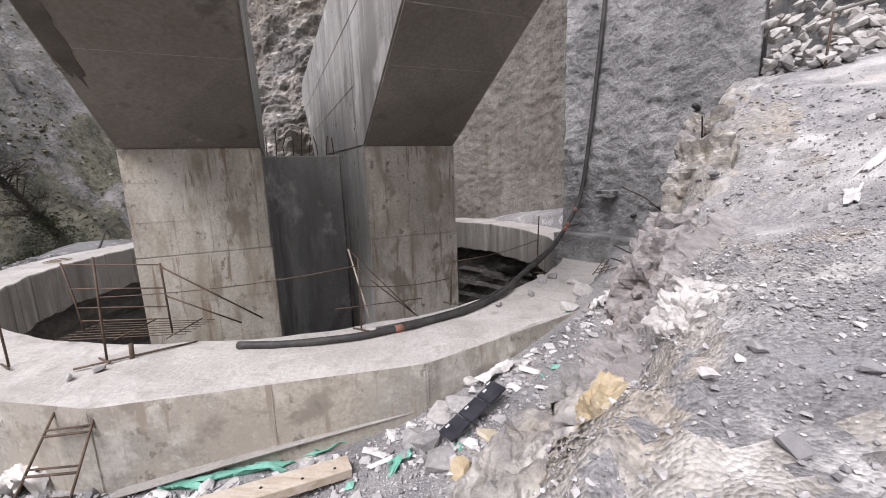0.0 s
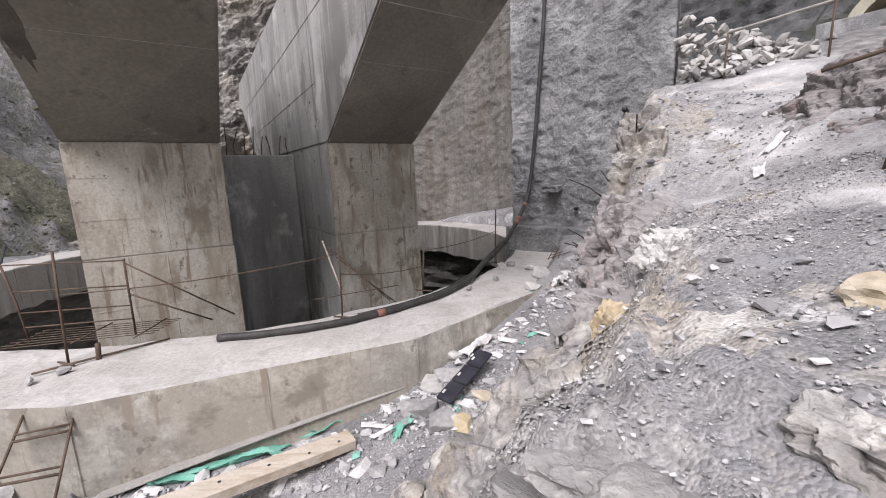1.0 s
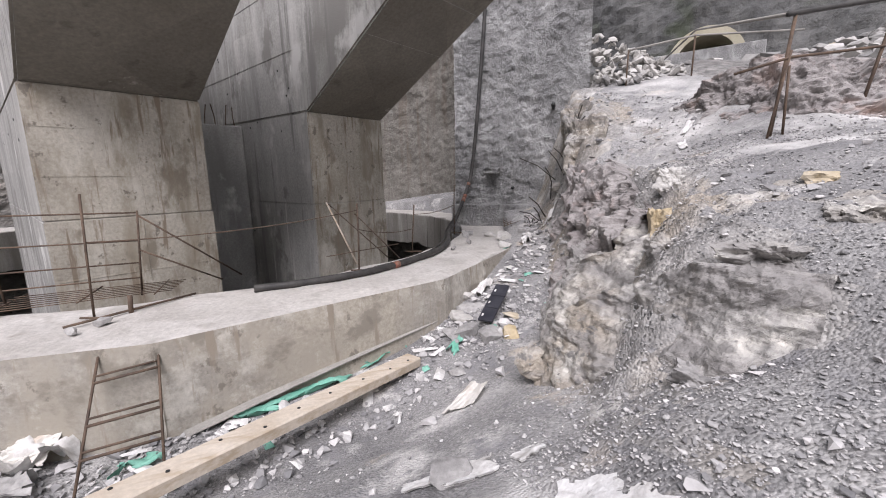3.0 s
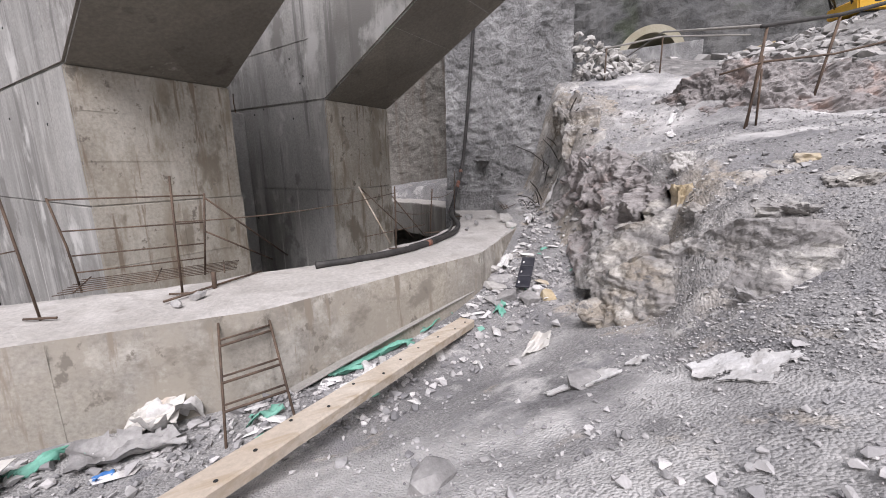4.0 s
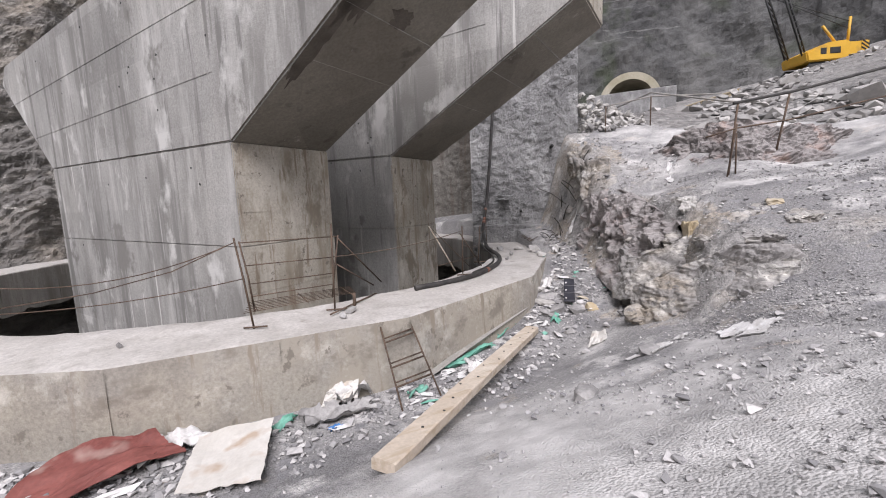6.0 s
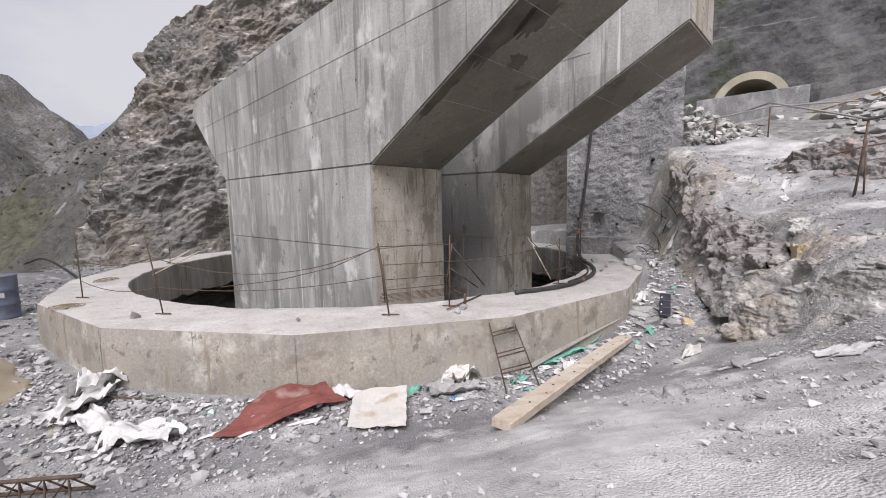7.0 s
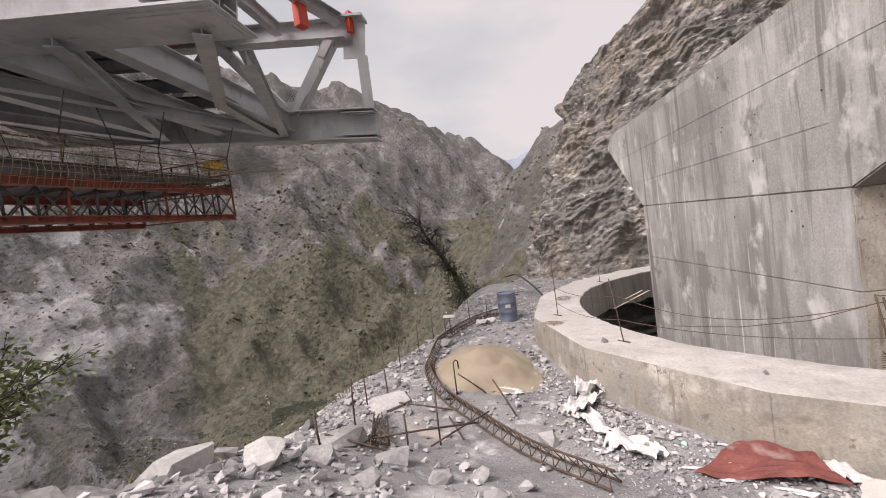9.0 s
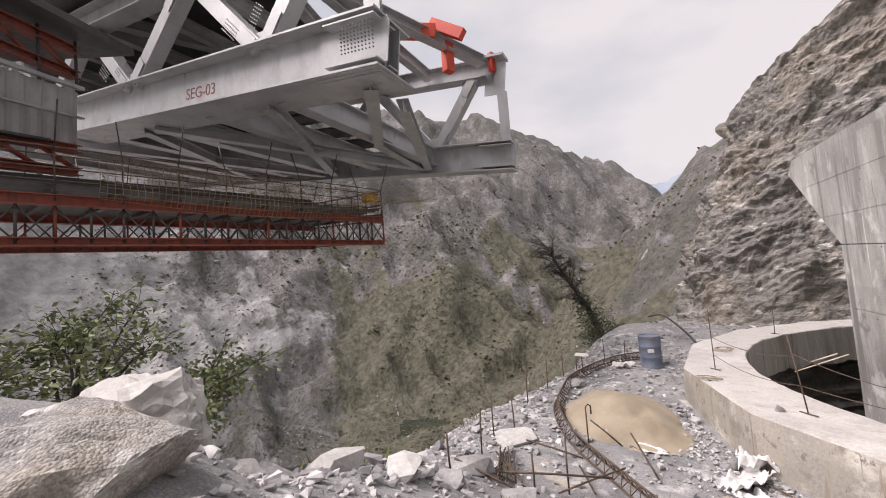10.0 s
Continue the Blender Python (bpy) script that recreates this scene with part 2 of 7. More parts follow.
def grown_over(m, layer, low, high, size, start=0.86, full=0.94):
    """Lays a second cover (scrub, scree) over a slope where its layer says so, with a broken edge."""
    n, l = m.node_tree.nodes, m.node_tree.links
    bsdf = next(q for q in n if q.type == "BSDF_PRINCIPLED")
    old = bsdf.inputs["Base Color"].links[0].from_socket
    where = n.new("ShaderNodeAttribute")
    where.attribute_name = layer
    co = n.new("ShaderNodeTexCoord").outputs["Object"]
    noises = []
    for k in (1.0, 3.2):
        t = n.new("ShaderNodeTexNoise")
        t.inputs["Scale"].default_value, t.inputs["Detail"].default_value = k / size, 8.0
        t.inputs["Roughness"].default_value = 0.65
        l.new(co, t.inputs["Vector"])
        noises.append(t.outputs["Fac"])
    add = n.new("ShaderNodeMath")
    add.operation = "ADD"
    l.new(where.outputs["Fac"], add.inputs[0])
    l.new(noises[0], add.inputs[1])
    edge = n.new("ShaderNodeValToRGB")
    edge.color_ramp.elements[0].position, edge.color_ramp.elements[1].position = start, full
    scaled = n.new("ShaderNodeMath")
    scaled.operation = "MULTIPLY"
    scaled.inputs[1].default_value = 0.92
    l.new(add.outputs[0], scaled.inputs[0])
    l.new(scaled.outputs[0], edge.inputs[0])
    tint = n.new("ShaderNodeValToRGB")
    tint.color_ramp.elements[0].position, tint.color_ramp.elements[1].position = 0.35, 0.65
    tint.color_ramp.elements[0].color, tint.color_ramp.elements[1].color = (*low, 1), (*high, 1)
    l.new(noises[1], tint.inputs[0])
    x = n.new("ShaderNodeMix")
    x.data_type = "RGBA"
    l.new(edge.outputs[0], x.inputs[0])
    l.new(old, x.inputs[6])
    l.new(tint.outputs[0], x.inputs[7])
    l.new(x.outputs[2], bsdf.inputs["Base Color"])


grown_over(GRAVEL, "dust_layer", (0.50, 0.486, 0.472), (0.71, 0.693, 0.675), 0.7, 0.74, 1.0)
grown_over(SLOPE, "scree_layer", (0.26, 0.252, 0.245), (0.52, 0.51, 0.50), 45.0)
grown_over(SLOPE, "scrub_layer", (0.062, 0.066, 0.040), (0.17, 0.158, 0.118), 16.0)
# Pale blue base colour holds the haze over the farthest ridges.
FAR_SLOPE = surface("haze_blue_mountain", (0.27, 0.31, 0.37), (0.31, 0.35, 0.41), 0.004, 0.03, 1.0, bump=0.3, grain=0.1, dist=10.0)
WATER = surface("dark_river_water", (0.028, 0.034, 0.024), (0.05, 0.056, 0.042), 0.05, 0.5, 0.25, bump=0.2, grain=0.1, dist=0.5)
STEEL = surface("grey_painted_steel", (0.40, 0.40, 0.406), (0.51, 0.51, 0.517), 0.5, 14, 0.42, metal=0.1, bump=0.06, grain=0.08,
                streak=(0.34, 0.337, 0.335), streak_scale=(1.0, 1.0, 0.5), drips=(((0.19, 0.17, 0.15), (2.0, 2.0, 0.8), 0.66, 0.72),), dist=0.01)
STEEL_DARK = surface("dark_weathered_steel", (0.06, 0.058, 0.058), (0.11, 0.106, 0.102), 0.8, 14, 0.6, metal=0.2, bump=0.1, grain=0.1, dist=0.01)
RED_STEEL = surface("dull_red_painted_steel", (0.26, 0.055, 0.035), (0.34, 0.085, 0.05), 0.8, 12, 0.6, bump=0.1, grain=0.12,
                    streak=(0.14, 0.05, 0.035), dist=0.01)
BRIGHT_RED = surface("bright_red_painted_steel", (0.62, 0.06, 0.03), (0.70, 0.09, 0.04), 1.0, 12, 0.5, bump=0.05, grain=0.08, dist=0.01)
REBAR = surface("rusty_rebar", (0.11, 0.08, 0.062), (0.20, 0.14, 0.10), 9.0, 80, 0.85, metal=0.3, bump=0.5, grain=0.2, dist=0.004)
HOSE = surface("black_rubber_hose", (0.035, 0.033, 0.032), (0.075, 0.07, 0.065), 5.0, 40, 0.65, bump=0.3, grain=0.15, dist=0.004)
HOSE_BAND = surface("faded_red_tape", (0.32, 0.12, 0.08), (0.25, 0.16, 0.12), 12.0, 60, 0.8, bump=0.2, dist=0.003)
WOOD = surface("raw_pine_plank", (0.58, 0.495, 0.40), (0.70, 0.625, 0.53), 1.5, 30, 0.85, bump=0.3, grain=0.14, streak=(0.42, 0.34, 0.25),
               streak_scale=(1.2, 9.0, 9.0), dist=0.004)
OLD_WOOD = surface("weathered_grey_plank", (0.30, 0.285, 0.26), (0.42, 0.40, 0.37), 2.0, 30, 0.9, bump=0.3, grain=0.18, dist=0.004)
CLOTH = surface("dirty_white_cloth", (0.66, 0.64, 0.615), (0.84, 0.83, 0.82), 5.0, 40, 0.95, bump=0.6, grain=0.14, spots=((0.42, 0.40, 0.375), 0.15), dist=0.01)
BOARD = surface("stained_white_board", (0.60, 0.57, 0.52), (0.72, 0.70, 0.66), 2.0, 30, 0.85, bump=0.2, grain=0.08, spots=((0.45, 0.36, 0.28), 0.25), dist=0.004)
RED_SHEET = surface("rusty_red_sheet", (0.20, 0.058, 0.048), (0.29, 0.095, 0.078), 2.2, 25, 0.8, bump=0.4, grain=0.18, spots=((0.40, 0.30, 0.26), 0.4), dist=0.01)
GREEN_NET = surface("green_plastic_netting", (0.16, 0.44, 0.33), (0.26, 0.55, 0.44), 6.0, 50, 0.7, bump=0.4, grain=0.15, dist=0.01)
BLUE_BAG = surface("blue_plastic", (0.05, 0.18, 0.50), (0.10, 0.28, 0.62), 6.0, 40, 0.5, bump=0.3, grain=0.1, dist=0.01)
DRUM_PAINT = surface("faded_blue_grey_drum_paint", (0.15, 0.18, 0.26), (0.24, 0.27, 0.34), 3.0, 30, 0.6, metal=0.2, bump=0.2, grain=0.15,
                     spots=((0.26, 0.19, 0.15), 0.2), dist=0.005)
BLACK_PANEL = surface("dark_panel", (0.022, 0.022, 0.03), (0.05, 0.05, 0.06), 5.0, 30, 0.4, bump=0.1, grain=0.1, dist=0.004)
SAND = surface("yellow_sand", (0.36, 0.295, 0.21), (0.44, 0.375, 0.28), 1.5, 60, 0.97, bump=0.6, grain=0.18, spots=((0.36, 0.295, 0.205), 0.4), dist=0.01)
BARK = surface("dark_bark", (0.055, 0.048, 0.04), (0.11, 0.095, 0.08), 5.0, 25, 0.95, bump=0.8, grain=0.25, dist=0.02)
LEAF = surface("green_leaf", (0.12, 0.16, 0.062), (0.27, 0.31, 0.14), 3.0, 30, 0.6, bump=0.1, grain=0.15, dist=0.004)
DRY_LEAF = surface("dull_olive_leaf", (0.05, 0.06, 0.03), (0.10, 0.11, 0.06), 2.0, 20, 0.8, bump=0.1, grain=0.2, dist=0.004)
DRY_GRASS = surface("dry_grass", (0.30, 0.26, 0.13), (0.22, 0.24, 0.09), 3.0, 20, 0.9, bump=0.1, grain=0.15, dist=0.004)
YELLOW = surface("yellow_machine_paint", (0.70, 0.40, 0.04), (0.78, 0.47, 0.06), 1.0, 15, 0.5, bump=0.05, grain=0.08, spots=((0.5, 0.3, 0.06), 0.6), dist=0.01)
BLACK = surface("black_rubber_and_iron", (0.02, 0.02, 0.02), (0.04, 0.04, 0.04), 2.0, 20, 0.6, bump=0.2, grain=0.1, dist=0.01)
CREAM = surface("cream_portal_concrete", (0.44, 0.40, 0.29), (0.56, 0.52, 0.41), 0.9, 12, 0.9, bump=0.3, grain=0.12, dist=0.03)
NET = surface("brown_safety_net_cord", (0.25, 0.19, 0.12), (0.33, 0.27, 0.18), 3.0, 30, 0.9, bump=0.2, grain=0.1, dist=0.004)
PINK_ROCK = surface("pinkish_broken_rock", (0.40, 0.37, 0.358), (0.56, 0.525, 0.508), 1.4, 9, 0.95, bump=1.0, grain=0.34,
                    strata=((0.29, 0.262, 0.255), 5.0), spots=((0.48, 0.38, 0.34), 0.4), dist=0.05)


# ---- ground heights -------------------------------------------------------
CENTRE = (-3.25, 10.1)      # middle of the ring wall
R_OUT, R_IN, RING_TOP = 7.15, 5.88, 0.87


def smooth(a, b, x):
    t = np.clip((x - a) / (b - a), 0.0, 1.0)
    return t * t * (3 - 2 * t)


def soft(x, w):
    """A rounded max(0, x)."""
    return w * np.logaddexp(0.0, x / w)


def bump(x, y, cx, cy, sx, sy):
    return np.exp(-(((x - cx) / sx) ** 2 + ((y - cy) / sy) ** 2))


def hash2(i, j, seed):
    v = np.sin(i * 127.1 + j * 311.7 + seed * 74.7) * 43758.5453
    return v - np.floor(v)


def value_noise(x, y, seed=0):
    i, j = np.floor(x), np.floor(y)
    u, v = x - i, y - j
    u, v = u * u * (3 - 2 * u), v * v * (3 - 2 * v)
    a, b = hash2(i, j, seed), hash2(i + 1, j, seed)
    c, d = hash2(i, j + 1, seed), hash2(i + 1, j + 1, seed)
    return (a * (1 - u) + b * u) * (1 - v) + (c * (1 - u) + d * u) * v - 0.5


def fbm(x, y, octaves=4, seed=0, gain=0.5):
    out, amp = 0.0, 1.0
    for k in range(octaves):
        out = out + amp * value_noise(x, y, seed + k * 13)
        x, y, amp = x * 1.97 + 5.2 + y * 0.31, y * 1.97 - x * 0.16 + 1.3, amp * gain
    return out


def ridged(x, y, octaves=4, seed=0):
    out, amp = 0.0, 1.0
    for k in range(octaves):
        out = out + amp * (0.5 - 2 * np.abs(value_noise(x, y, seed + k * 7)))
        x, y, amp = x * 2.1 + 3.1 + y * 0.4, y * 2.1 - x * 0.2 + 7.7, amp * 0.5
    return out


def scarp(x, y):
    """Distance to the south-east of the broken rock edge along the gully."""
    edge = -0.58 + 0.84 * (y - 0.9)
    edge = np.where(y < 0.9, -0.58 - 0.30 * (0.9 - y), edge)
    edge = np.where(y > 2.0, 0.344 + 0.685 * (y - 2.0), edge)
    return (x - edge) * 0.78


def shelf_base(x, y):
    low = 0.05 + 0.46 * soft(2.0 - y, 0.3) + 0.27 * soft(x + 1.3, 0.25) * smooth(-1.0, 2.5, y)
    low = low + 0.05 * np.clip(x + 3.2, 0, 2.2) * smooth(2.4, 1.2, y)
    low = low + 0.22 * smooth(-8.5, -11.0, x)
    return low


def near_ground(x, y):
    low = shelf_base(x, y)
    high = 1.66 + 0.27 * np.clip(x, -2, 6) + 0.34 * soft(np.minimum(y, 6.4) - 3.6, 0.3) * smooth(13.0, 7.0, x) - 0.25 * bump(x, y, 2.5, 3.4, 1.0, 0.9) - 0.22 * bump(x, y, 4.1, 1.3, 1.3, 0.9)
    high = high - 0.14 * bump(x, y, -0.35, 0.2, 0.4, 0.7) + 0.20 * bump(x, y, 3.9, 3.1, 0.7, 1.0)
    high = high + 0.40 * bump(x, y, 5.3, 3.0, 1.1, 0.9) + (0.25 + 0.03 * smooth(11.0, 6.0, y)) * soft(x - 6.0, 0.5)
    high = np.maximum(high, low)
    s = scarp(x, y) + 0.26 * fbm(x * 1.7, y * 1.7, 2, 5)
    # a broken step along the gully that runs out into a plain slope towards the south
    step = smooth(0.25, 0.85, y)
    m = smooth(-0.05, 0.66, s) * step + smooth(-0.55, 0.95, s) * (1 - step)
    h = low + (high - low) * m
    rough = m * (1 - smooth(0.5, 1.25, s)) * step
    beds = ((h + 0.55 * x - 0.3 * y + 0.15 * fbm(x * 2.1, y * 2.1, 3, 57)) / 0.17) % 1.0
    h = h + rough * (0.20 * (ridged(x * 1.6, y * 1.6, 4, 21) - 0.25) + 0.07 * ridged(x * 5.5 + 0.6 * y, y * 5.5, 3, 27) + 0.075 * (smooth(0.0, 0.75, beds) - smooth(0.8, 1.0, beds) - 0.4))
    h = h + 0.07 * m * fbm(x * 0.9, y * 0.9, 3, 3) - 0.13 * smooth(0.0, 0.3, s) * smooth(1.0, 0.55, s) * step - 0.13 * bump(x, y, -0.26, 0.55, 0.22, 0.28)
    return h + 0.05 * fbm(x * 1.1, y * 1.1, 3, 9) + 0.018 * fbm(x * 5, y * 5, 2, 31)


def shelf_edge(x, y):
    """Distance inside the edge of the shelf above the valley (negative: over the drop)."""
    edge = -13.2 + 2.8 * smooth(4.5, -1.5, y) - 0.9 * smooth(-1.7, -2.6, y) - 1.8 * smooth(8.0, 14.0, y)
    return (x - edge) + 0.6 * fbm(x * 0.6, y * 0.6, 3, 41)


RIDGES = [  # crests seen across the valley: bearing from north, elevation, distance; slope of the sides
    (((-112, 25, 700), (-75, 24, 820), (-58, 22.5, 900), (-41.4, 20.5, 930), (-33.5, 17.5, 960), (-28.5, 14, 1000), (-24.2, 9, 1050), (-20.7, 4.5, 1100), (-17, -5, 1150)), 0.95, 60.0),
    (((-80, 11, 560), (-68, 8, 520), (-58, 5.0, 480), (-49, 1.2, 430), (-43, -4.3, 400), (-36.7, -8.4, 375), (-29, -13, 350)), 0.80, 26.0),
    (((-30, 9, 3200), (-22, 8, 3000), (-16, 10, 3000), (-8, 12, 3200)), 0.6, 120.0),
    (((-21, -8, 700), (-17, 3, 640), (-12, 12, 520), (0, 22, 430)), 0.9, 40.0),
    (((-150, 22, 900), (-125, 24, 800), (-105, 20, 650)), 0.9, 50.0),
]
RIVER = -95.0


def valley(x, y):
    h = np.maximum(RIVER, RIVER + 16 * (fbm(x / 38, y / 38, 3, 33) + 0.13))
    for k, (crest, slope, rough) in enumerate(RIDGES):
        pts = [(-6.2 + d * math.sin(math.radians(b)), -2.6 + d * math.cos(math.radians(b)), 3.3 + d * math.tan(math.radians(e))) for b, e, d in crest]
        wx = x + rough * 1.1 * fbm(x / (rough * 3.2), y / (rough * 3.2), 4, 50 + k)
        wy = y + rough * 1.1 * fbm(x / (rough * 3.2), y / (rough * 3.2), 4, 70 + k)
        best = np.full_like(x, -1e4)
        for (ax, ay, az), (bx, by, bz) in zip(pts, pts[1:]):
            ex, ey = bx - ax, by - ay
            t = np.clip(((wx - ax) * ex + (wy - ay) * ey) / (ex * ex + ey * ey), 0, 1)
            far = np.hypot(wx - ax - t * ex, wy - ay - t * ey)
            best = np.maximum(best, az + t * (bz - az) - slope * far)
        best = best + rough * 0.85 * ridged(x / (rough * 2.0), y / (rough * 2.0), 5, 90 + k)
        h = np.maximum(h, best)
    return h


def ground_height(x, y):
    x, y = np.asarray(x, float), np.asarray(y, float)
    h = near_ground(x, y)
    # hillside behind the tunnel cut
    h = np.minimum(h, 12.0 + 0.25 * soft(x - 30, 2.0))
    e = shelf_edge(x, y)
    over = soft(-e, 0.25)
    drop = h - over * 0.95 - 0.3 * over / (1 + over) + np.minimum(over, 3) * 0.25 * fbm(x * 0.8, y * 0.8, 4, 61)
    far = np.hypot(x + 3.0, y + 1.0)
    h = np.where(e > 1.5, h, np.maximum(drop, RIVER))
    if far.max() > 60:
        out = smooth(60.0, 110.0, far)
        west = smooth(0.0, -30.0, x + 0.15 * y)
        h = np.where(far > 60, np.maximum(h, valley(x, y) * out * west + h * (1 - out * west)), h)
    # the pit inside the ring wall
    r = np.hypot(x - CENTRE[0], y - CENTRE[1])
    return np.where(r < R_OUT - 0.35, -6.0, h)


# ---- building tools -------------------------------------------------------
UP = Vector((0, 0, 1))


def part(name, bm, material, parent=None, label="", smooth_shade=False):
    """Links a bmesh as one mesh object, under a thing or a part."""
    me = bpy.data.meshes.new(name)
    bmesh.ops.recalc_face_normals(bm, faces=bm.faces)
    bm.to_mesh(me)
    bm.free()
    return link_mesh(name, me, material, parent, label, smooth_shade)


def link_mesh(name, me, material, parent=None, label="", smooth_shade=False):
    for m in (material if isinstance(material, (list, tuple)) else [material]):
        me.materials.append(m)
    if smooth_shade:
        me.polygons.foreach_set("use_smooth", [True] * len(me.polygons))
    ob = new(name, me)
    if parent is not None:
        ob.parent = parent
        ob.matrix_parent_inverse = parent.matrix_basis.inverted()
    return tagged(ob, label)


def sheet(name, verts, faces, material, parent=None, label="", smooth_shade=True):
    me = bpy.data.meshes.new(name)
    me.from_pydata([tuple(v) for v in verts], [], faces)
    me.update()
    return link_mesh(name, me, material, parent, label, smooth_shade)


def thing(name, at, label, category, group=""):
    ob = new(name)
    ob.empty_display_size = 0.2
    ob.location = at
    ob.matrix_basis = Matrix.Translation(at)
    return tagged(ob, label, category, group)


def box(bm, size, m, bevel=0.0):
    made = bmesh.ops.create_cube(bm, size=1.0, matrix=m @ Matrix.Diagonal((*size, 1)))
    if bevel:
        edges = list({e for v in made["verts"] for e in v.link_edges})
        bmesh.ops.bevel(bm, geom=edges, offset=bevel, segments=1, affect="EDGES")


def along(a, b, up=UP):
    """A frame at the middle of a-b with x along it and z nearest to up; and the length."""
    a, b = Vector(a), Vector(b)
    x = (b - a).normalized()
    if abs(x.dot(up)) > 0.98:
        up = Vector((0, 1, 0))
    y = up.cross(x).normalized()
    z = x.cross(y)
    m = Matrix((x, y, z)).transposed().to_4x4()
    m.translation = (a + b) / 2
    return m, (b - a).length


def beam(bm, a, b, wide, deep, up=UP, bevel=0.0):
    m, length = along(a, b, up)
    box(bm, (length, wide, deep), m, bevel)


def i_beam(bm, a, b, deep, flange, web=0.03, plate=0.045, up=UP):
    m, length = along(a, b, up)
    box(bm, (length, web, deep - 2 * plate), m)
    for s in (1, -1):
        box(bm, (length, flange, plate), m @ Matrix.Translation((0, 0, s * (deep - plate) / 2)))


def tube(bm, pts, r, n=8, radii=None):
    pts = [Vector(p) for p in pts]
    rings = []
    side = None
    for i, p in enumerate(pts):
        d = (pts[min(i + 1, len(pts) - 1)] - pts[max(i - 1, 0)]).normalized()
        if side is None:
            side = d.orthogonal().normalized()
        side = (side - d * side.dot(d)).normalized()
        other = d.cross(side)
        rr = radii[i] if radii else r
        rings.append([bm.verts.new(p + rr * (math.cos(2 * math.pi * k / n) * side + math.sin(2 * math.pi * k / n) * other)) for k in range(n)])
    for a, b in zip(rings, rings[1:]):
        for k in range(n):
            bm.faces.new((a[k], a[(k + 1) % n], b[(k + 1) % n], b[k]))
    bm.faces.new(rings[0][::-1])
    bm.faces.new(rings[-1])


def curve_points(pts, steps=6):
    """A smooth line through pts (Catmull-Rom)."""
    p = [Vector(q) for q in pts]
    p = [2 * p[0] - p[1]] + p + [2 * p[-1] - p[-2]]
    out = []
    for i in range(1, len(p) - 2):
        for k in range(steps):
            t = k / steps
            a, b, c, d = p[i - 1], p[i], p[i + 1], p[i + 2]
            out.append(0.5 * ((2 * b) + (c - a) * t + (2 * a - 5 * b + 4 * c - d) * t * t + (3 * b - 3 * c + d - a) * t ** 3))
    return out + [p[-2]]


def hull_rock(bm, at, size, rng, points=16, turn=None):
    """An angular block: the hull of points on a squashed ball."""
    m = Matrix.Translation(at) @ Euler(turn if turn else [rng.uniform(0, 6.28) for _ in range(3)]).to_matrix().to_4x4()
    vs = []
    for _ in range(points):
        v = Vector((rng.gauss(0, 1), rng.gauss(0, 1), rng.gauss(0, 1))).normalized() * rng.uniform(0.8, 1.0)
        v = Vector([max(-0.72, min(0.72, c)) for c in v])
        vs.append(bm.verts.new(m @ Vector((v.x * size[0], v.y * size[1], v.z * size[2]))))
    made = bmesh.ops.convex_hull(bm, input=vs)
    spare = [g for g in made["geom_interior"] + made["geom_unused"] if isinstance(g, bmesh.types.BMVert)]
    bmesh.ops.delete(bm, geom=list(set(spare)), context="VERTS")


def rough_rock(bm, at, size, seed, level=3, rough=0.25, turn=0.0):
    """A weathered boulder with broken faces."""
    made = bmesh.ops.create_icosphere(bm, subdivisions=level, radius=1.0)
    rot = Matrix.Rotation(turn, 3, "Z")
    off = Vector((seed * 3.7, seed * 1.9, seed * 5.3))
    for v in made["verts"]:
        p = v.co.copy()
        p = Vector([max(-0.66, min(0.66, c)) for c in p]) * 1.3
        k = 1 + rough * (noise.fractal(p * 1.1 + off, 0.9, 2.0, 5) + 0.6 * abs(noise.noise(p * 2.3 + off)))
        v.co = rot @ Vector((p.x * size[0] * k, p.y * size[1] * k, p.z * size[2] * k)) + Vector(at)


def height_at(x, y):
    return float(ground_height(np.array([x]), np.array([y]))[0])


def on_ground(x, y, lift=0.0):
    return Vector((x, y, height_at(x, y) + lift))


def crumpled(bm, at, length, wide, turn, seed, lift=0.06, cells=14, ragged=0.35, drape=True):
    """A crumpled piece of cloth or film with a ragged outline and some thickness, lying on the ground."""
    rot = Matrix.Rotation(turn, 3, "Z")
    top, low = {}, {}
    for i in range(cells + 1):
        for j in range(cells + 1):
            a, b = i / cells - 0.5, j / cells - 0.5
            edge = 1 + ragged * noise.noise(Vector((a * 3 + seed, b * 3, seed)))
            p = rot @ Vector((a * length * edge, b * wide * edge, 0)) + Vector(at)
            z = (height_at(p.x, p.y) if drape else at[2]) + 0.015
            z += lift * (0.7 + 1.4 * noise.noise(Vector((a * 2.6, b * 2.6, seed * 2.1))) + 0.5 * noise.noise(Vector((a * 7, b * 7, seed))))
            top[i, j] = bm.verts.new((p.x, p.y, z))
            low[i, j] = bm.verts.new((p.x, p.y, z - 0.008))
    rng = random.Random(seed)
    for i in range(cells):
        for j in range(cells):
            border = i in (0, cells - 1) or j in (0, cells - 1)
            if border and rng.random() < 0.2:
                continue
            q = ((i, j), (i + 1, j), (i + 1, j + 1), (i, j + 1))
            bm.faces.new([top[k] for k in q])
            bm.faces.new([low[k] for k in reversed(q)])
    bmesh.ops.delete(bm, geom=[v for v in bm.verts if not v.link_faces], context="VERTS")


# ---- the ground: one sheet from the gravel shelf to the far mountains -----


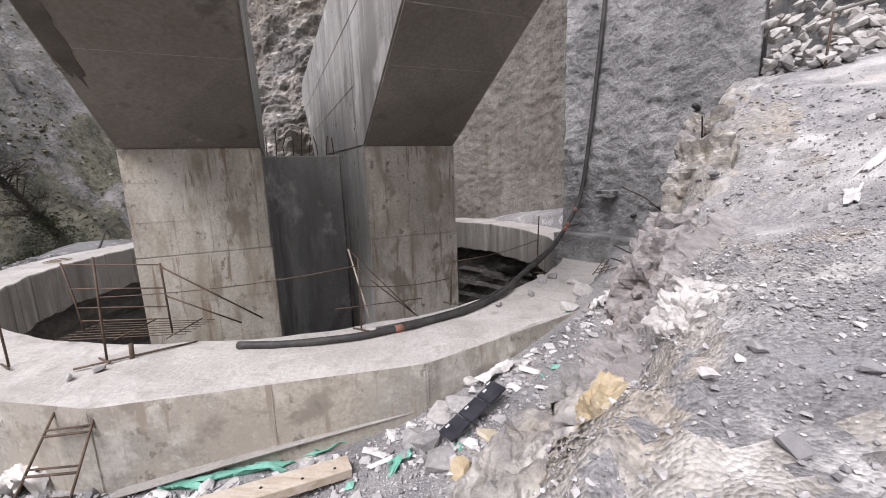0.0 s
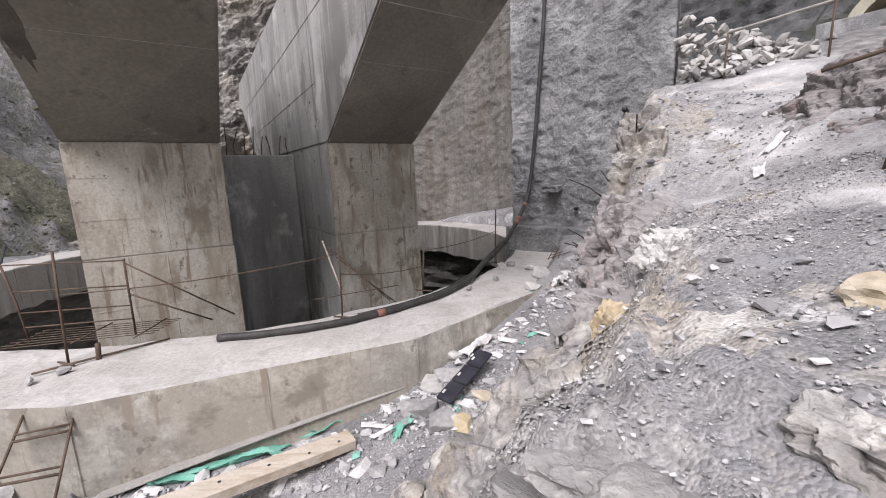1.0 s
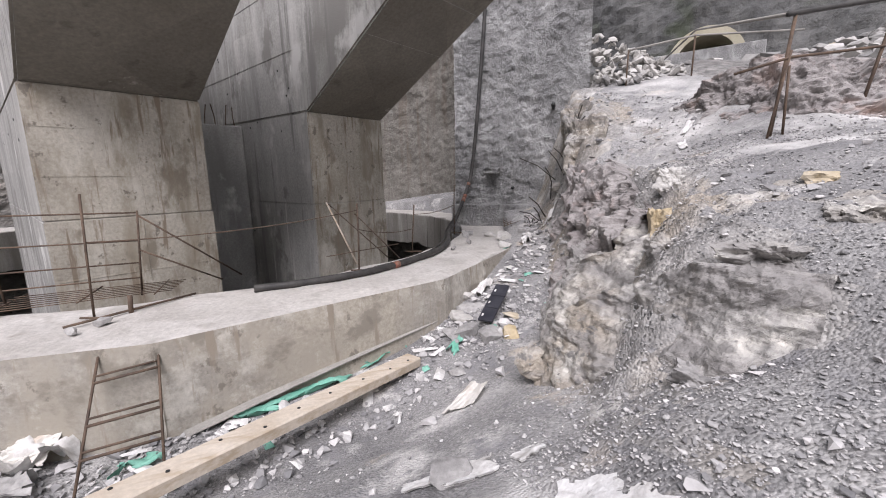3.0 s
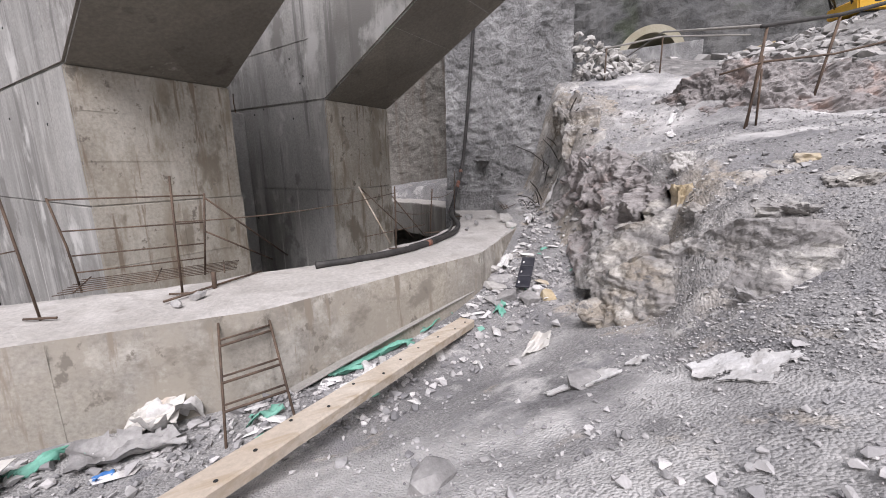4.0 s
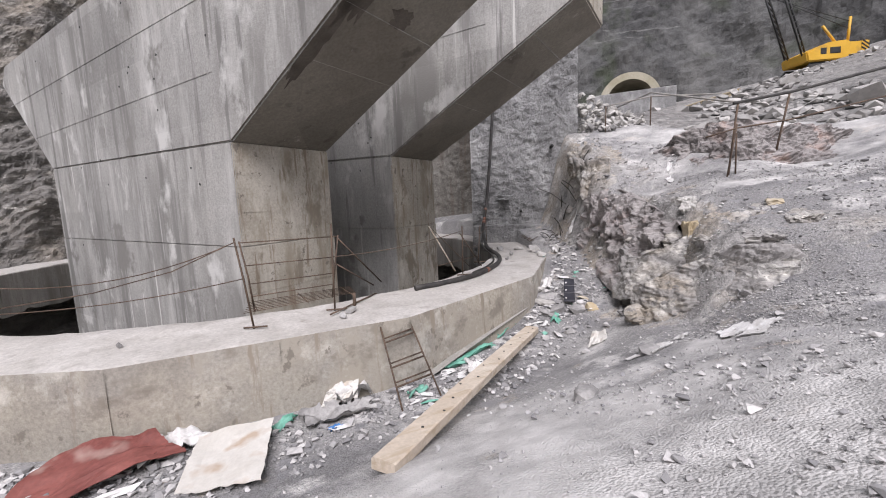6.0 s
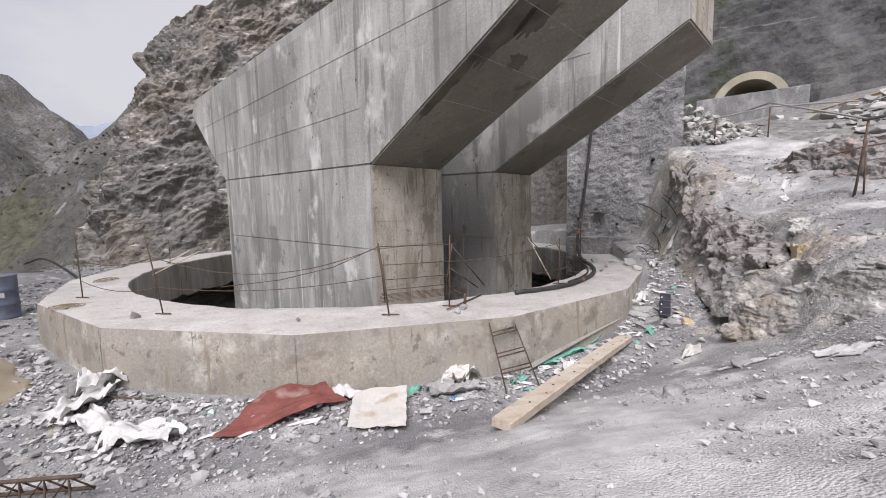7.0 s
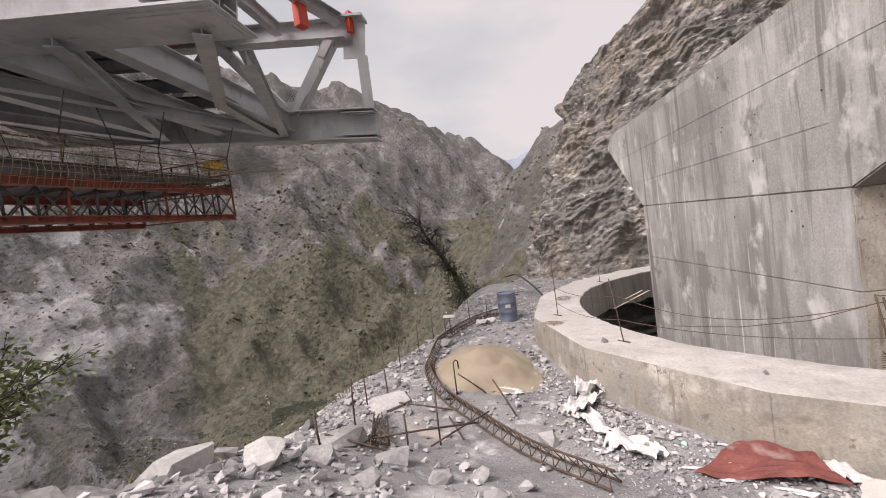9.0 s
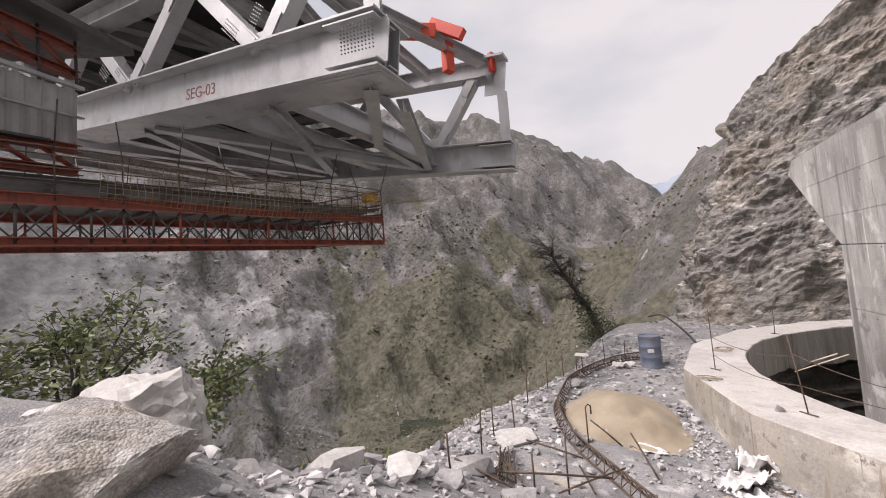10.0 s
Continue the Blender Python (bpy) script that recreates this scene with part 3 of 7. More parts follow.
def build_ground():
    cx, cy = -3.6, 0.6
    radii, r = [0.0], 0.06
    while r < 5200:
        radii.append(r)
        r += max(0.045, 0.0125 * r) if r < 16 else 0.017 * r
    n = 660
    ang = np.linspace(0, 2 * np.pi, n, endpoint=False)
    rr = np.array(radii[1:])
    x = (cx + rr[:, None] * np.cos(ang)).ravel()
    y = (cy + rr[:, None] * np.sin(ang)).ravel()
    z = ground_height(x, y)
    rows = len(rr)
    verts = np.stack([x, y, z], 1)
    i = np.arange(rows - 1)[:, None] * n
    k = np.arange(n)[None, :]
    k2 = (k + 1) % n
    quads = np.stack([i + k, i + n + k, i + n + k2, i + k2], -1).reshape(-1, 4)
    mx, my, mz = x[quads].mean(1), y[quads].mean(1), z[quads].mean(1)
    steep = (z[quads].max(1) - z[quads].min(1)) / (np.hypot(x[quads[:, 0]] - x[quads[:, 2]], y[quads[:, 0]] - y[quads[:, 2]]) + 1e-6)
    far = np.hypot(mx - cx, my - cy)
    s = scarp(mx, my) + 0.26 * fbm(mx * 1.7, my * 1.7, 2, 5)
    slot = np.zeros(len(quads), int)
    slot[(s > 0.0) & (s < 1.35) & (my > -0.2) & (my < 8) & (mx < 6) & (fbm(mx * 2, my * 2, 3, 77) > 0.22 - 0.5 * steep)] = 1
    slot[(np.hypot((mx - 5.5) / 1.2, (my - 3.2) / 0.9) < 1.0)] = 6
    slot[(mx > 6.5) & (far < 70)] = 2
    slot[(shelf_edge(mx, my) < 0.1) & (far < 60)] = 1
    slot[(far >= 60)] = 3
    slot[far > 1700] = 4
    slot[(mz < RIVER + 0.4)] = 5
    me = bpy.data.meshes.new("ground")
    me.from_pydata(verts.tolist() + [(cx, cy, height_at(cx, cy))], [], quads.tolist() + [[rows * n, q, (q + 1) % n] for q in range(n)])
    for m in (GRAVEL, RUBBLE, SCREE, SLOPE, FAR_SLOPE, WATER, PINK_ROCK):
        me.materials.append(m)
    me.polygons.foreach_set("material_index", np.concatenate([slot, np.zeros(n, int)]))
    me.polygons.foreach_set("use_smooth", np.ones(len(me.polygons), bool))
    bearing, far = np.degrees(np.arctan2(x + 6.2, y + 2.6)), np.hypot(x - cx, y - cy)
    scrub = np.clip(0.5 + (40 - z - 160 * fbm(x / 60, y / 60, 4, 23)) / 120, 0, 1) * np.clip((-15 - bearing) / 10, 0, 1) * np.clip((700 - far) / 120, 0, 1) * np.clip((bearing + 72) / 12, 0, 1) * 0.92
    scree = np.clip(0.32 + 0.9 * (fbm(x / 90, y / 90, 4, 19) + 0.022 * (-80 - bearing)), 0, 1) * np.clip((far - 130) / 60, 0, 1)
    wx, wy = x + 1.6 * fbm(x * 0.5, y * 0.5, 3, 63), y + 1.2 * fbm(x * 0.6, y * 0.6, 3, 67)
    dust = 0.20 + 0.32 * smooth(-0.5, -2.4, wx) * smooth(2.2, 0.6, wy) * smooth(-9.8, -7.0, wx) + 0.22 * smooth(1.4, 3.2, wx) * smooth(6.5, 5.0, wy)
    for layer, value in (("scrub_layer", scrub), ("scree_layer", scree), ("dust_layer", dust)):
        me.attributes.new(layer, "FLOAT", "POINT").data.foreach_set("value", np.append(value, 0.0).astype(np.float32))
    me.update()
    tagged(new("ground", me), "dusty grey gravel ground falling to a deep mountain valley", "ground", kind="structure")


build_ground()


# ---- ring wall and pit ----------------------------------------------------


def ring_radius(angle):
    """The outer face: sixteen flat panels."""
    step = math.radians(22.5)
    k = (angle - math.radians(-87.0)) % step - step / 2
    return 7.20 * math.cos(step / 2) / math.cos(k)


def build_ring():
    n = 384
    verts, faces, slots = [], [], []
    rings = []
    levels = 7
    for i in range(n):
        a = 2 * math.pi * i / n
        ro, ri = ring_radius(a), R_IN + 0.03 * noise.noise(Vector((math.cos(a) * 4, math.sin(a) * 4, 2)))
        c, s = math.cos(a), math.sin(a)
        line = []
        for j in range(levels):              # outer face, upwards
            f = j / (levels - 1)
            chip = 0.02 if j == levels - 1 else 0.0
            r = ro - chip + 0.006 * noise.noise(Vector((c * 12, s * 12, f * 3)))
            line.append((r, -0.7 + f * (RING_TOP + 0.7) - chip * 0.8))
        steps = 9
        for j in range(steps + 1):           # top, inwards
            f = j / steps
            r = (ro - 0.03) * (1 - f) + (ri + 0.02) * f
            line.append((r, RING_TOP + 0.028 * noise.fractal(Vector((c * r * 1.5, s * r * 1.5, 0)), 1.0, 2.0, 4) - (0.01 if j in (0, steps) else 0)))
        low = -0.12 + 0.09 * noise.fractal(Vector((c * 14, s * 14, 5)), 1.0, 2.0, 4)
        for j in range(5):                   # inner face, downwards
            f = j / 4
            line.append((ri, RING_TOP - 0.03 - f * (RING_TOP - 0.03 - low)))
        line.append((ri + 0.55, low + 0.02))
        rings.append([(CENTRE[0] + r * c, CENTRE[1] + r * s, z) for r, z in line])
    m = len(rings[0])
    for ring in rings:
        verts += ring
    for i in range(n):
        b = (i + 1) % n
        for j in range(m - 1):
            faces.append((i * m + j, b * m + j, b * m + j + 1, i * m + j + 1))
            # slot 2: the inner face, its shade painted as darker concrete
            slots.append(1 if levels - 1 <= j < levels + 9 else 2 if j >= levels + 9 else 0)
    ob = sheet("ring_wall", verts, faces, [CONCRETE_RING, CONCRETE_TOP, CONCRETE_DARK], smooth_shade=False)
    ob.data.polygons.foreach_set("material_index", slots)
    tagged(ob, "low round cast concrete wall with dusty flat top around a pit", "concrete wall", kind="structure")
    # thin seams between the form panels of the outer face
    for k in range(16):
        for f in (0.0, 0.5):
            a = math.radians(-87.0 + 22.5 * (k + f))
            r = ring_radius(a) + 0.001
            bm = bmesh.new()
            m = Matrix.Translation((CENTRE[0] + r * math.cos(a), CENTRE[1] + r * math.sin(a), 0.30)) @ Matrix.Rotation(a, 4, "Z")
            box(bm, (0.004, 0.007 if f == 0 else 0.005, 1.08), m)
            part("panel_seam", bm, CONCRETE_RING, ob)
    # terraced rock below the wall
    n, rows = 220, 46
    verts, faces = [], []
    for j in range(rows):
        z = 0.02 - 6.0 * j / (rows - 1)
        for i in range(n):
            a = 2 * math.pi * i / n
            c, s = math.cos(a), math.sin(a)
            step = z / 0.52 + 0.35 * noise.noise(Vector((c * 2, s * 2, 0)))
            ledge = 0.20 * (step - math.floor(step)) + 0.03 * math.floor(step)
            r = 6.30 + ledge * -0.9 + 0.16 * noise.fractal(Vector((c * 5, s * 5, z * 2.2)), 0.9, 2.0, 4)
            verts.append((CENTRE[0] + r * c, CENTRE[1] + r * s, z))
    for j in range(rows - 1):
        for i in range(n):
            b = (i + 1) % n
            faces.append((j * n + i, (j + 1) * n + i, (j + 1) * n + b, j * n + b))
    tagged(sheet("pit_wall", verts, faces, PIT_ROCK, smooth_shade=False), "rock sides of the pit in rough ledges, coloured dark for the pit's shade", "pit wall", kind="structure")


build_ring()

# ---- bridge piers ---------------------------------------------------------
AX = Vector((-0.42, 0.9075, 0)).normalized()      # along a pier
ACROSS = Vector((AX.y, -AX.x, 0))                 # over its thickness


def prism(bm, origin, profile, wide, bevel=0.025):
    o = Vector((*origin, 0))
    a = [bm.verts.new(o + AX * u + UP * z) for u, z in profile]
    b = [bm.verts.new(o + AX * u + UP * z + ACROSS * wide) for u, z in profile]
    bm.faces.new(a)
    bm.faces.new(b[::-1])
    for i in range(len(a)):
        j = (i + 1) % len(a)
        bm.faces.new((a[i], b[i], b[j], a[j]))
    bmesh.ops.recalc_face_normals(bm, faces=bm.faces)
    if bevel:
        bmesh.ops.bevel(bm, geom=list(bm.edges), offset=bevel, segments=2, affect="EDGES")


def fin(bm, origin, a, b, wide, side, thick=0.012):
    """A thin raised seam left by the formwork, on the west (0) or east (1) face of a pier, from (u, z) to (u, z)."""
    o = Vector((*origin, 0)) + ACROSS * (wide + 0.001 if side else -0.001)
    p, q = o + AX * a[0] + UP * a[1], o + AX * b[0] + UP * b[1]
    beam(bm, p, q, 0.012, thick, up=ACROSS)


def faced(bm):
    """Beige end faces, grey sides, and brown undersides with their shade darkened into the colour."""
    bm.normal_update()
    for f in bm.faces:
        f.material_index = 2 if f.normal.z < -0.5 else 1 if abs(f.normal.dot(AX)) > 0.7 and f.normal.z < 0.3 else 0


def pier(origin, wide, label):
    base = thing("bridge_pier", (*origin, -6.0), label, "bridge pier", "bridge piers in the pit")
    bm = bmesh.new()
    prism(bm, origin, [(-0.012, -6.0), (7.47, -6.0), (7.47, 1.64), (-0.012, 1.62)], wide + 0.01, 0.012)
    faced(bm)
    part("lower_lift", bm, [CONCRETE_GREY, CONCRETE, CONCRETE_SOFFIT], base)
    bm = bmesh.new()
    prism(bm, origin, [(0, 1.622), (7.45, 1.642), (7.45, 3.285), (0, 3.105)], wide, 0.014)
    faced(bm)
    part("upper_lift", bm, [CONCRETE_GREY, CONCRETE, CONCRETE_SOFFIT], base)
    bm = bmesh.new()
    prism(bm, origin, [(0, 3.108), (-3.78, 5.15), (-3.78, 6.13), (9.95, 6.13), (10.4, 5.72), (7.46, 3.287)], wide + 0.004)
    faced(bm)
    part("pier_cap", bm, [CONCRETE_GREY, CONCRETE, CONCRETE_SOFFIT], base)
    bm = bmesh.new()
    for side in (0, 1):
        fin(bm, origin, (-2.2, 5.1), (9.9, 5.1), wide, side)
        fin(bm, origin, (0.3, 4.1), (8.3, 4.1), wide, side)
        for u in (-1.6, 0.4, 2.6, 4.9, 7.2):
            top = 6.05
            fin(bm, origin, (u, 3.3 if u > 0 else 3.3 - u * 0.55), (u, top), wide, side)
    part("form_seams", bm, CONCRETE_GREY, base, "thin raised formwork seams")
    bm = bmesh.new()
    for z, u in ((0.30, -0.013), (0.92, -0.013), (2.12, -0.001), (2.66, -0.001)):
        o = Vector((*origin, 0)) + AX * u + UP * z
        beam(bm, o + ACROSS * 0.05, o + ACROSS * (wide - 0.05), 0.006, 0.007)
    for c, z0, z1, u in ((0.52, 0.3, 1.58, -0.013), (0.55, 1.66, 3.06, -0.001)):
        o = Vector((*origin, 0)) + AX * u + ACROSS * (c * wide)
        beam(bm, o + UP * z0, o + UP * z1, 0.006, 0.007)
    part("front_seams", bm, CONCRETE, base, "thin raised formwork seams")
    bm = bmesh.new()
    for k in range(1, 5):
        u, z = -3.78 * k / 5, 3.125 + 2.02 * k / 5
        o = Vector((*origin, 0)) + AX * u + UP * (z - 0.002)
        beam(bm, o + ACROSS * 0.04, o + ACROSS * (wide - 0.04), 0.012, 0.012)
    part("underside_joints", bm, CONCRETE_DARK, base, "dark formwork joints")
    if wide > 1.6:
        for k, (f0, f1, c0, c1) in enumerate(((0.30, 0.62, 0.0, 0.13), (0.52, 0.98, 0.0, 0.24), (0.60, 0.66, 0.42, 0.62), (0.70, 0.86, 0.20, 0.40))):
            bm = bmesh.new()
            loop = []
            for i in range(44):
                a = 2 * math.pi * i / 44
                q = 1 + 0.5 * noise.fractal(Vector((math.cos(a) * 2.2, math.sin(a) * 2.2, k * 3.7)), 0.7, 2.1, 4)
                f = (f0 + f1) / 2 + (f1 - f0) / 2 * math.cos(a) * q
                c = max(0.015, (c0 + c1) / 2 + (c1 - c0) / 2 * math.sin(a) * q)
                f = min(0.985, max(0.02, f))
                o = Vector((*origin, 0)) + AX * (-3.78 * f) + UP * (3.108 + 2.042 * f - 0.003) + ACROSS * c * wide
                loop.append(bm.verts.new(o))
            top = bm.faces.new(loop)
            ext = bmesh.ops.extrude_face_region(bm, geom=[top])
            for v in ext["geom"]:
                if isinstance(v, bmesh.types.BMVert):
                    v.co -= UP * 0.003
            part("tar_stain", bm, TAR, base, "dark tar-like stain")
    bm = bmesh.new()
    rng = random.Random(int(wide * 100))
    for _ in range(34):
        side = 0 if rng.random() < 0.7 else 1
        u, z = rng.uniform(0.3, 9.0), rng.uniform(0.9, 5.9)
        if z < 3.3 and u > 7.2 or z > 3.3 and u > 7.4 + (z - 3.3):
            continue
        o = Vector((*origin, 0)) + ACROSS * (wide + 0.002 if side else -0.002) + AX * u + UP * z
        m, _ = along(o - ACROSS * 0.004, o + ACROSS * 0.004)
        bmesh.ops.create_cone(bm, cap_ends=True, segments=7, radius1=0.018, radius2=0.018, depth=0.008, matrix=m @ Matrix.Rotation(math.pi / 2, 4, "Y"))
    tagged(part("tie_holes", bm, BLACK, base, "dark formwork tie holes"), kind="stuff")
    return base


PIER_A, PIER_B = (-4.27, 5.30), (-1.26, 6.45)
pier(PIER_A, 1.73, "tall weathered concrete pier with a flared cap standing in the pit")
pier(PIER_B, 1.55, "tall weathered concrete pier with a flared cap beside the retaining wall")


def cross_wall():
    o = Vector((*PIER_B, 0)) + AX * 2.6
    base = thing("cross_wall", (o.x, o.y, -6.0), "grey streaked concrete wall joining the two piers with bare rebar on top", "concrete wall")
    bm = bmesh.new()
    a, b = o - ACROSS * 0.006, o - ACROSS * 1.50
    beam(bm, (a.x, a.y, -1.45), (b.x, b.y, -1.45), 0.4, 9.1, bevel=0.02)
    part("wall_body", bm, CONCRETE_GREY, base)
    rng = random.Random(4)
    for k in range(9):
        p = a.lerp(b, 0.06 + 0.11 * k) + AX * rng.uniform(-0.12, 0.12)
        bm = bmesh.new()
        tube(bm, [(p.x, p.y, 3.05), (p.x + rng.uniform(-.03, .03), p.y, 3.3), (p.x + rng.uniform(-.08, .08), p.y + rng.uniform(-.05, .05), 3.45 + rng.uniform(0, .25))], 0.011, 6)
        part("rebar", bm, REBAR, base)


cross_wall()

# ---- sprayed concrete retaining walls --------------------------------------


def rough_wall(name, line, low, top, material, label, depth=0.06, cell=0.045, thick=0.6, lean=0.0):
    """A rough wall over a line in plan, displaced on its front, with a back and ends."""
    pts = []
    for (ax, ay), (bx, by) in zip(line, line[1:]):
        steps = max(2, int(math.hypot(bx - ax, by - ay) / cell))
        pts += [(ax + (bx - ax) * k / steps, ay + (by - ay) * k / steps, bx - ax, by - ay) for k in range(steps)]
    pts.append((*line[-1], line[-1][0] - line[-2][0], line[-1][1] - line[-2][1]))
    rows = int((top - low) / cell)
    verts, faces = [], []
    n = len(pts)
    for j in range(rows + 1):
        z = low + (top - low) * j / rows
        for x, y, dx, dy in pts:
            k = math.hypot(dx, dy)
            nx, ny = dy / k, -dx / k
            d = depth * (0.6 * noise.fractal(Vector((x * 3.2, y * 3.2, z * 3.2)), 0.8, 2.0, 3) + 1.5 * max(0.0, noise.noise(Vector((x * 8, y * 8, z * 9)))) + 0.6 * noise.noise(Vector((x * 15, y * 15, z * 15))))
            d += 0.05 * noise.noise(Vector((x * 0.9, y * 0.9, z * 0.7))) - lean * (z - low)
            verts.append((x + nx * d, y + ny * d, z))
    for j in range(rows):
        for i in range(n - 1):
            faces.append((j * n + i, j * n + i + 1, (j + 1) * n + i + 1, (j + 1) * n + i))
    base = len(verts)
    for z in (low, top):
        for x, y, dx, dy in pts:
            k = math.hypot(dx, dy)
            verts.append((x - dy / k * thick, y + dx / k * thick, z - 0.02))
    for i in range(n - 1):
        faces.append((base + i + 1, base + i, base + n + i, base + n + i + 1))
        faces.append((rows * n + i, rows * n + i + 1, base + n + i + 1, base + n + i))
    for i in (0, n - 1):
        strip = [j * n + i for j in range(rows + 1)] + [base + n + i, base + i]
        faces.append(strip if i else strip[::-1])
    ob = sheet(name, verts, faces, material, smooth_shade=True)
    return tagged(ob, label, "retaining wall", kind="structure")


rough_wall("retaining_wall_grey", [(2.42, 8.60), (4.74, 6.56)], 0.2, 9.6, SHOTCRETE, "grey rough sprayed concrete retaining wall")
arc = [(CENTRE[0] + 7.75 * math.cos(math.radians(a)), CENTRE[1] + 7.75 * math.sin(math.radians(a))) for a in range(92, -20, -6)]
rough_wall("retaining_wall_curved", arc, 0.0, 9.6, SHOTCRETE_BROWN, "brown stained sprayed concrete wall curving behind the pit", cell=0.08, depth=0.07)
rough_wall("wall_footing", [(2.15, 8.25), (2.9, 7.45), (4.45, 6.05)], 0.2, 1.38, SHOTCRETE, "pale concrete footing ledge under the retaining wall", depth=0.03, thick=0.5)

# ---- cliff behind the pit ---------------------------------------------------


def loft(name, low_line, top_line, rows, cols, rough, material, label, category, scale=0.35, back=(7.5, 30.0, 5.4), ledge=0.0, seed=0, bed=0.9, kind="structure", group=""):
    """A rock face between a line at its foot and a line along its top, going on behind the top."""
    lo, hi = curve_points(low_line, 12), curve_points(top_line, 12)
    pick = lambda line, f: line[min(int(f * (len(line) - 1)), len(line) - 2)].lerp(line[min(int(f * (len(line) - 1)), len(line) - 2) + 1], f * (len(line) - 1) - min(int(f * (len(line) - 1)), len(line) - 2))
    verts, faces = [], []
    off = Vector((seed * 9.1, seed * 4.3, 0))
    for j in range(rows + 1):
        f = j / rows
        for i in range(cols + 1):
            g = i / cols
            a, b = pick(lo, g), pick(hi, g)
            p = a.lerp(b, f)
            e = pick(lo, min(g + 0.02, 1)) - pick(lo, max(g - 0.02, 0))
            out = Vector((e.y, -e.x, 0.35 * e.length)).normalized()
            q = p * scale + off
            strata = p.z - 0.42 * p.x + 0.2 * p.y + (0.55 * noise.noise(q * 1.7) + 0.2 * noise.noise(q * 4.1)) / bed
            d = rough * (1.3 * noise.fractal(q, 0.8, 2.1, 6) + 0.9 * abs(noise.noise(q * 2.1)) + 0.25 * noise.noise(q * 6.3))
            d += ledge * (abs((strata * bed) % 1.0 - 0.5) + 0.5 * abs((strata * 3 * bed) % 1.0 - 0.5)) * (0.5 + noise.noise(q * 1.3))
            verts.append(p + out * d * min(1.0, 0.35 + f * 3))
    n = cols + 1
    for j in range(rows):
        for i in range(cols):
            faces.append((j * n + i, j * n + i + 1, (j + 1) * n + i + 1, (j + 1) * n + i))
    start = len(verts)
    for i in range(n):
        v = verts[rows * n + i]
        verts.append(v + Vector(back))
    for i in range(cols):
        faces.append((rows * n + i, rows * n + i + 1, start + i + 1, start + i))
    ob = sheet(name, verts, faces, material, smooth_shade=False)
    return tagged(ob, label, category, group, kind)


loft("cliff", [(-19.5, 34, -6), (-15.8, 22, -3), (-13.6, 17.0, -0.8), (-10.0, 16.9, -0.6), (-5.0, 18.0, -0.6), (4.0, 19.0, -0.6), (12, 20, 0)],
     [(-14.0, 36, 8), (-12.3, 26, 8.6), (-10.5, 22.0, 10.9), (-8.3, 21.4, 12.8), (-4.5, 21.8, 13.6), (4.0, 23.0, 13.8), (12, 24, 15)],
     210, 400, 0.62, CLIFF_ROCK, "tall broken cliff of layered grey and ochre rock", "cliff", ledge=0.5)


def bearing_line(b0, b1, steps, r, z0, z1, wave=0.0):
    out = []
    for k in range(steps + 1):
        b = math.radians(b0 + (b1 - b0) * k / steps)
        rr = r + wave * math.sin(k * 1.7)
        out.append((-4 + rr * math.sin(b), -1 + rr * math.cos(b), z0 + (z1 - z0) * k / steps))
    return out


loft("hillside_cut", bearing_line(22, 118, 10, 37.5, 4.0, 5.0, 0.6), bearing_line(18, 122, 10, 52, 46, 46, 2.0),
     90, 220, 0.9, DARK_CUT, "dark sprayed hillside cut above the tunnel", "hillside", scale=0.12, ledge=0.5, back=(15, 60, 10.8), seed=3)


# ---- things on and around the ring wall -------------------------------------


def rod(name, pts, r, material, parent=None, label="", n=6):
    bm = bmesh.new()
    tube(bm, pts, r, n)
    return part(name, bm, material, parent, label, smooth_shade=True)


def hose():
    base = thing("rubber_hose", (-2.17, 4.0, RING_TOP), "black rubber hose hanging down the retaining wall onto the ring wall", "hose")
    line = [(-2.20, 3.99, 0.915), (-1.75, 3.99, 0.915), (-1.39, 4.05, 0.915), (-0.90, 4.18, 0.918), (-0.31, 4.50, 0.918), (0.30, 4.98, 0.92),
            (0.80, 5.62, 0.93), (1.18, 6.40, 0.97), (1.65, 7.10, 1.08), (2.05, 7.65, 1.28), (2.45, 8.02, 1.75), (2.68, 8.18, 2.3), (2.83, 8.12, 3.9), (2.98, 8.02, 6.4), (3.05, 7.98, 9.55)]
    bm = bmesh.new()
    tube(bm, curve_points(line, 7), 0.042, 10)
    part("hose_body", bm, HOSE, base, smooth_shade=True)
    pts = curve_points(line, 7)
    for k in (25, 66, 67, 71):
        bm = bmesh.new()
        a, b = pts[k], pts[k + 1]
        tube(bm, [a, a.lerp(b, 0.5), b], 0.0455, 10)
        part("tape_band", bm, HOSE_BAND, base, "faded red tape band", smooth_shade=True)
    second = thing("hose_length", (0.0, 4.6, RING_TOP), "thin black hose beside the thick one on the ring wall", "hose")
    bm = bmesh.new()
    tube(bm, curve_points([(-0.8, 4.42, 0.90), (-0.25, 4.72, 0.90), (0.35, 5.22, 0.905), (0.9, 6.0, 0.92), (1.3, 6.75, 0.98), (1.9, 7.5, 1.2)], 6), 0.018, 8)
    part("hose_body", bm, HOSE, second, smooth_shade=True)


hose()


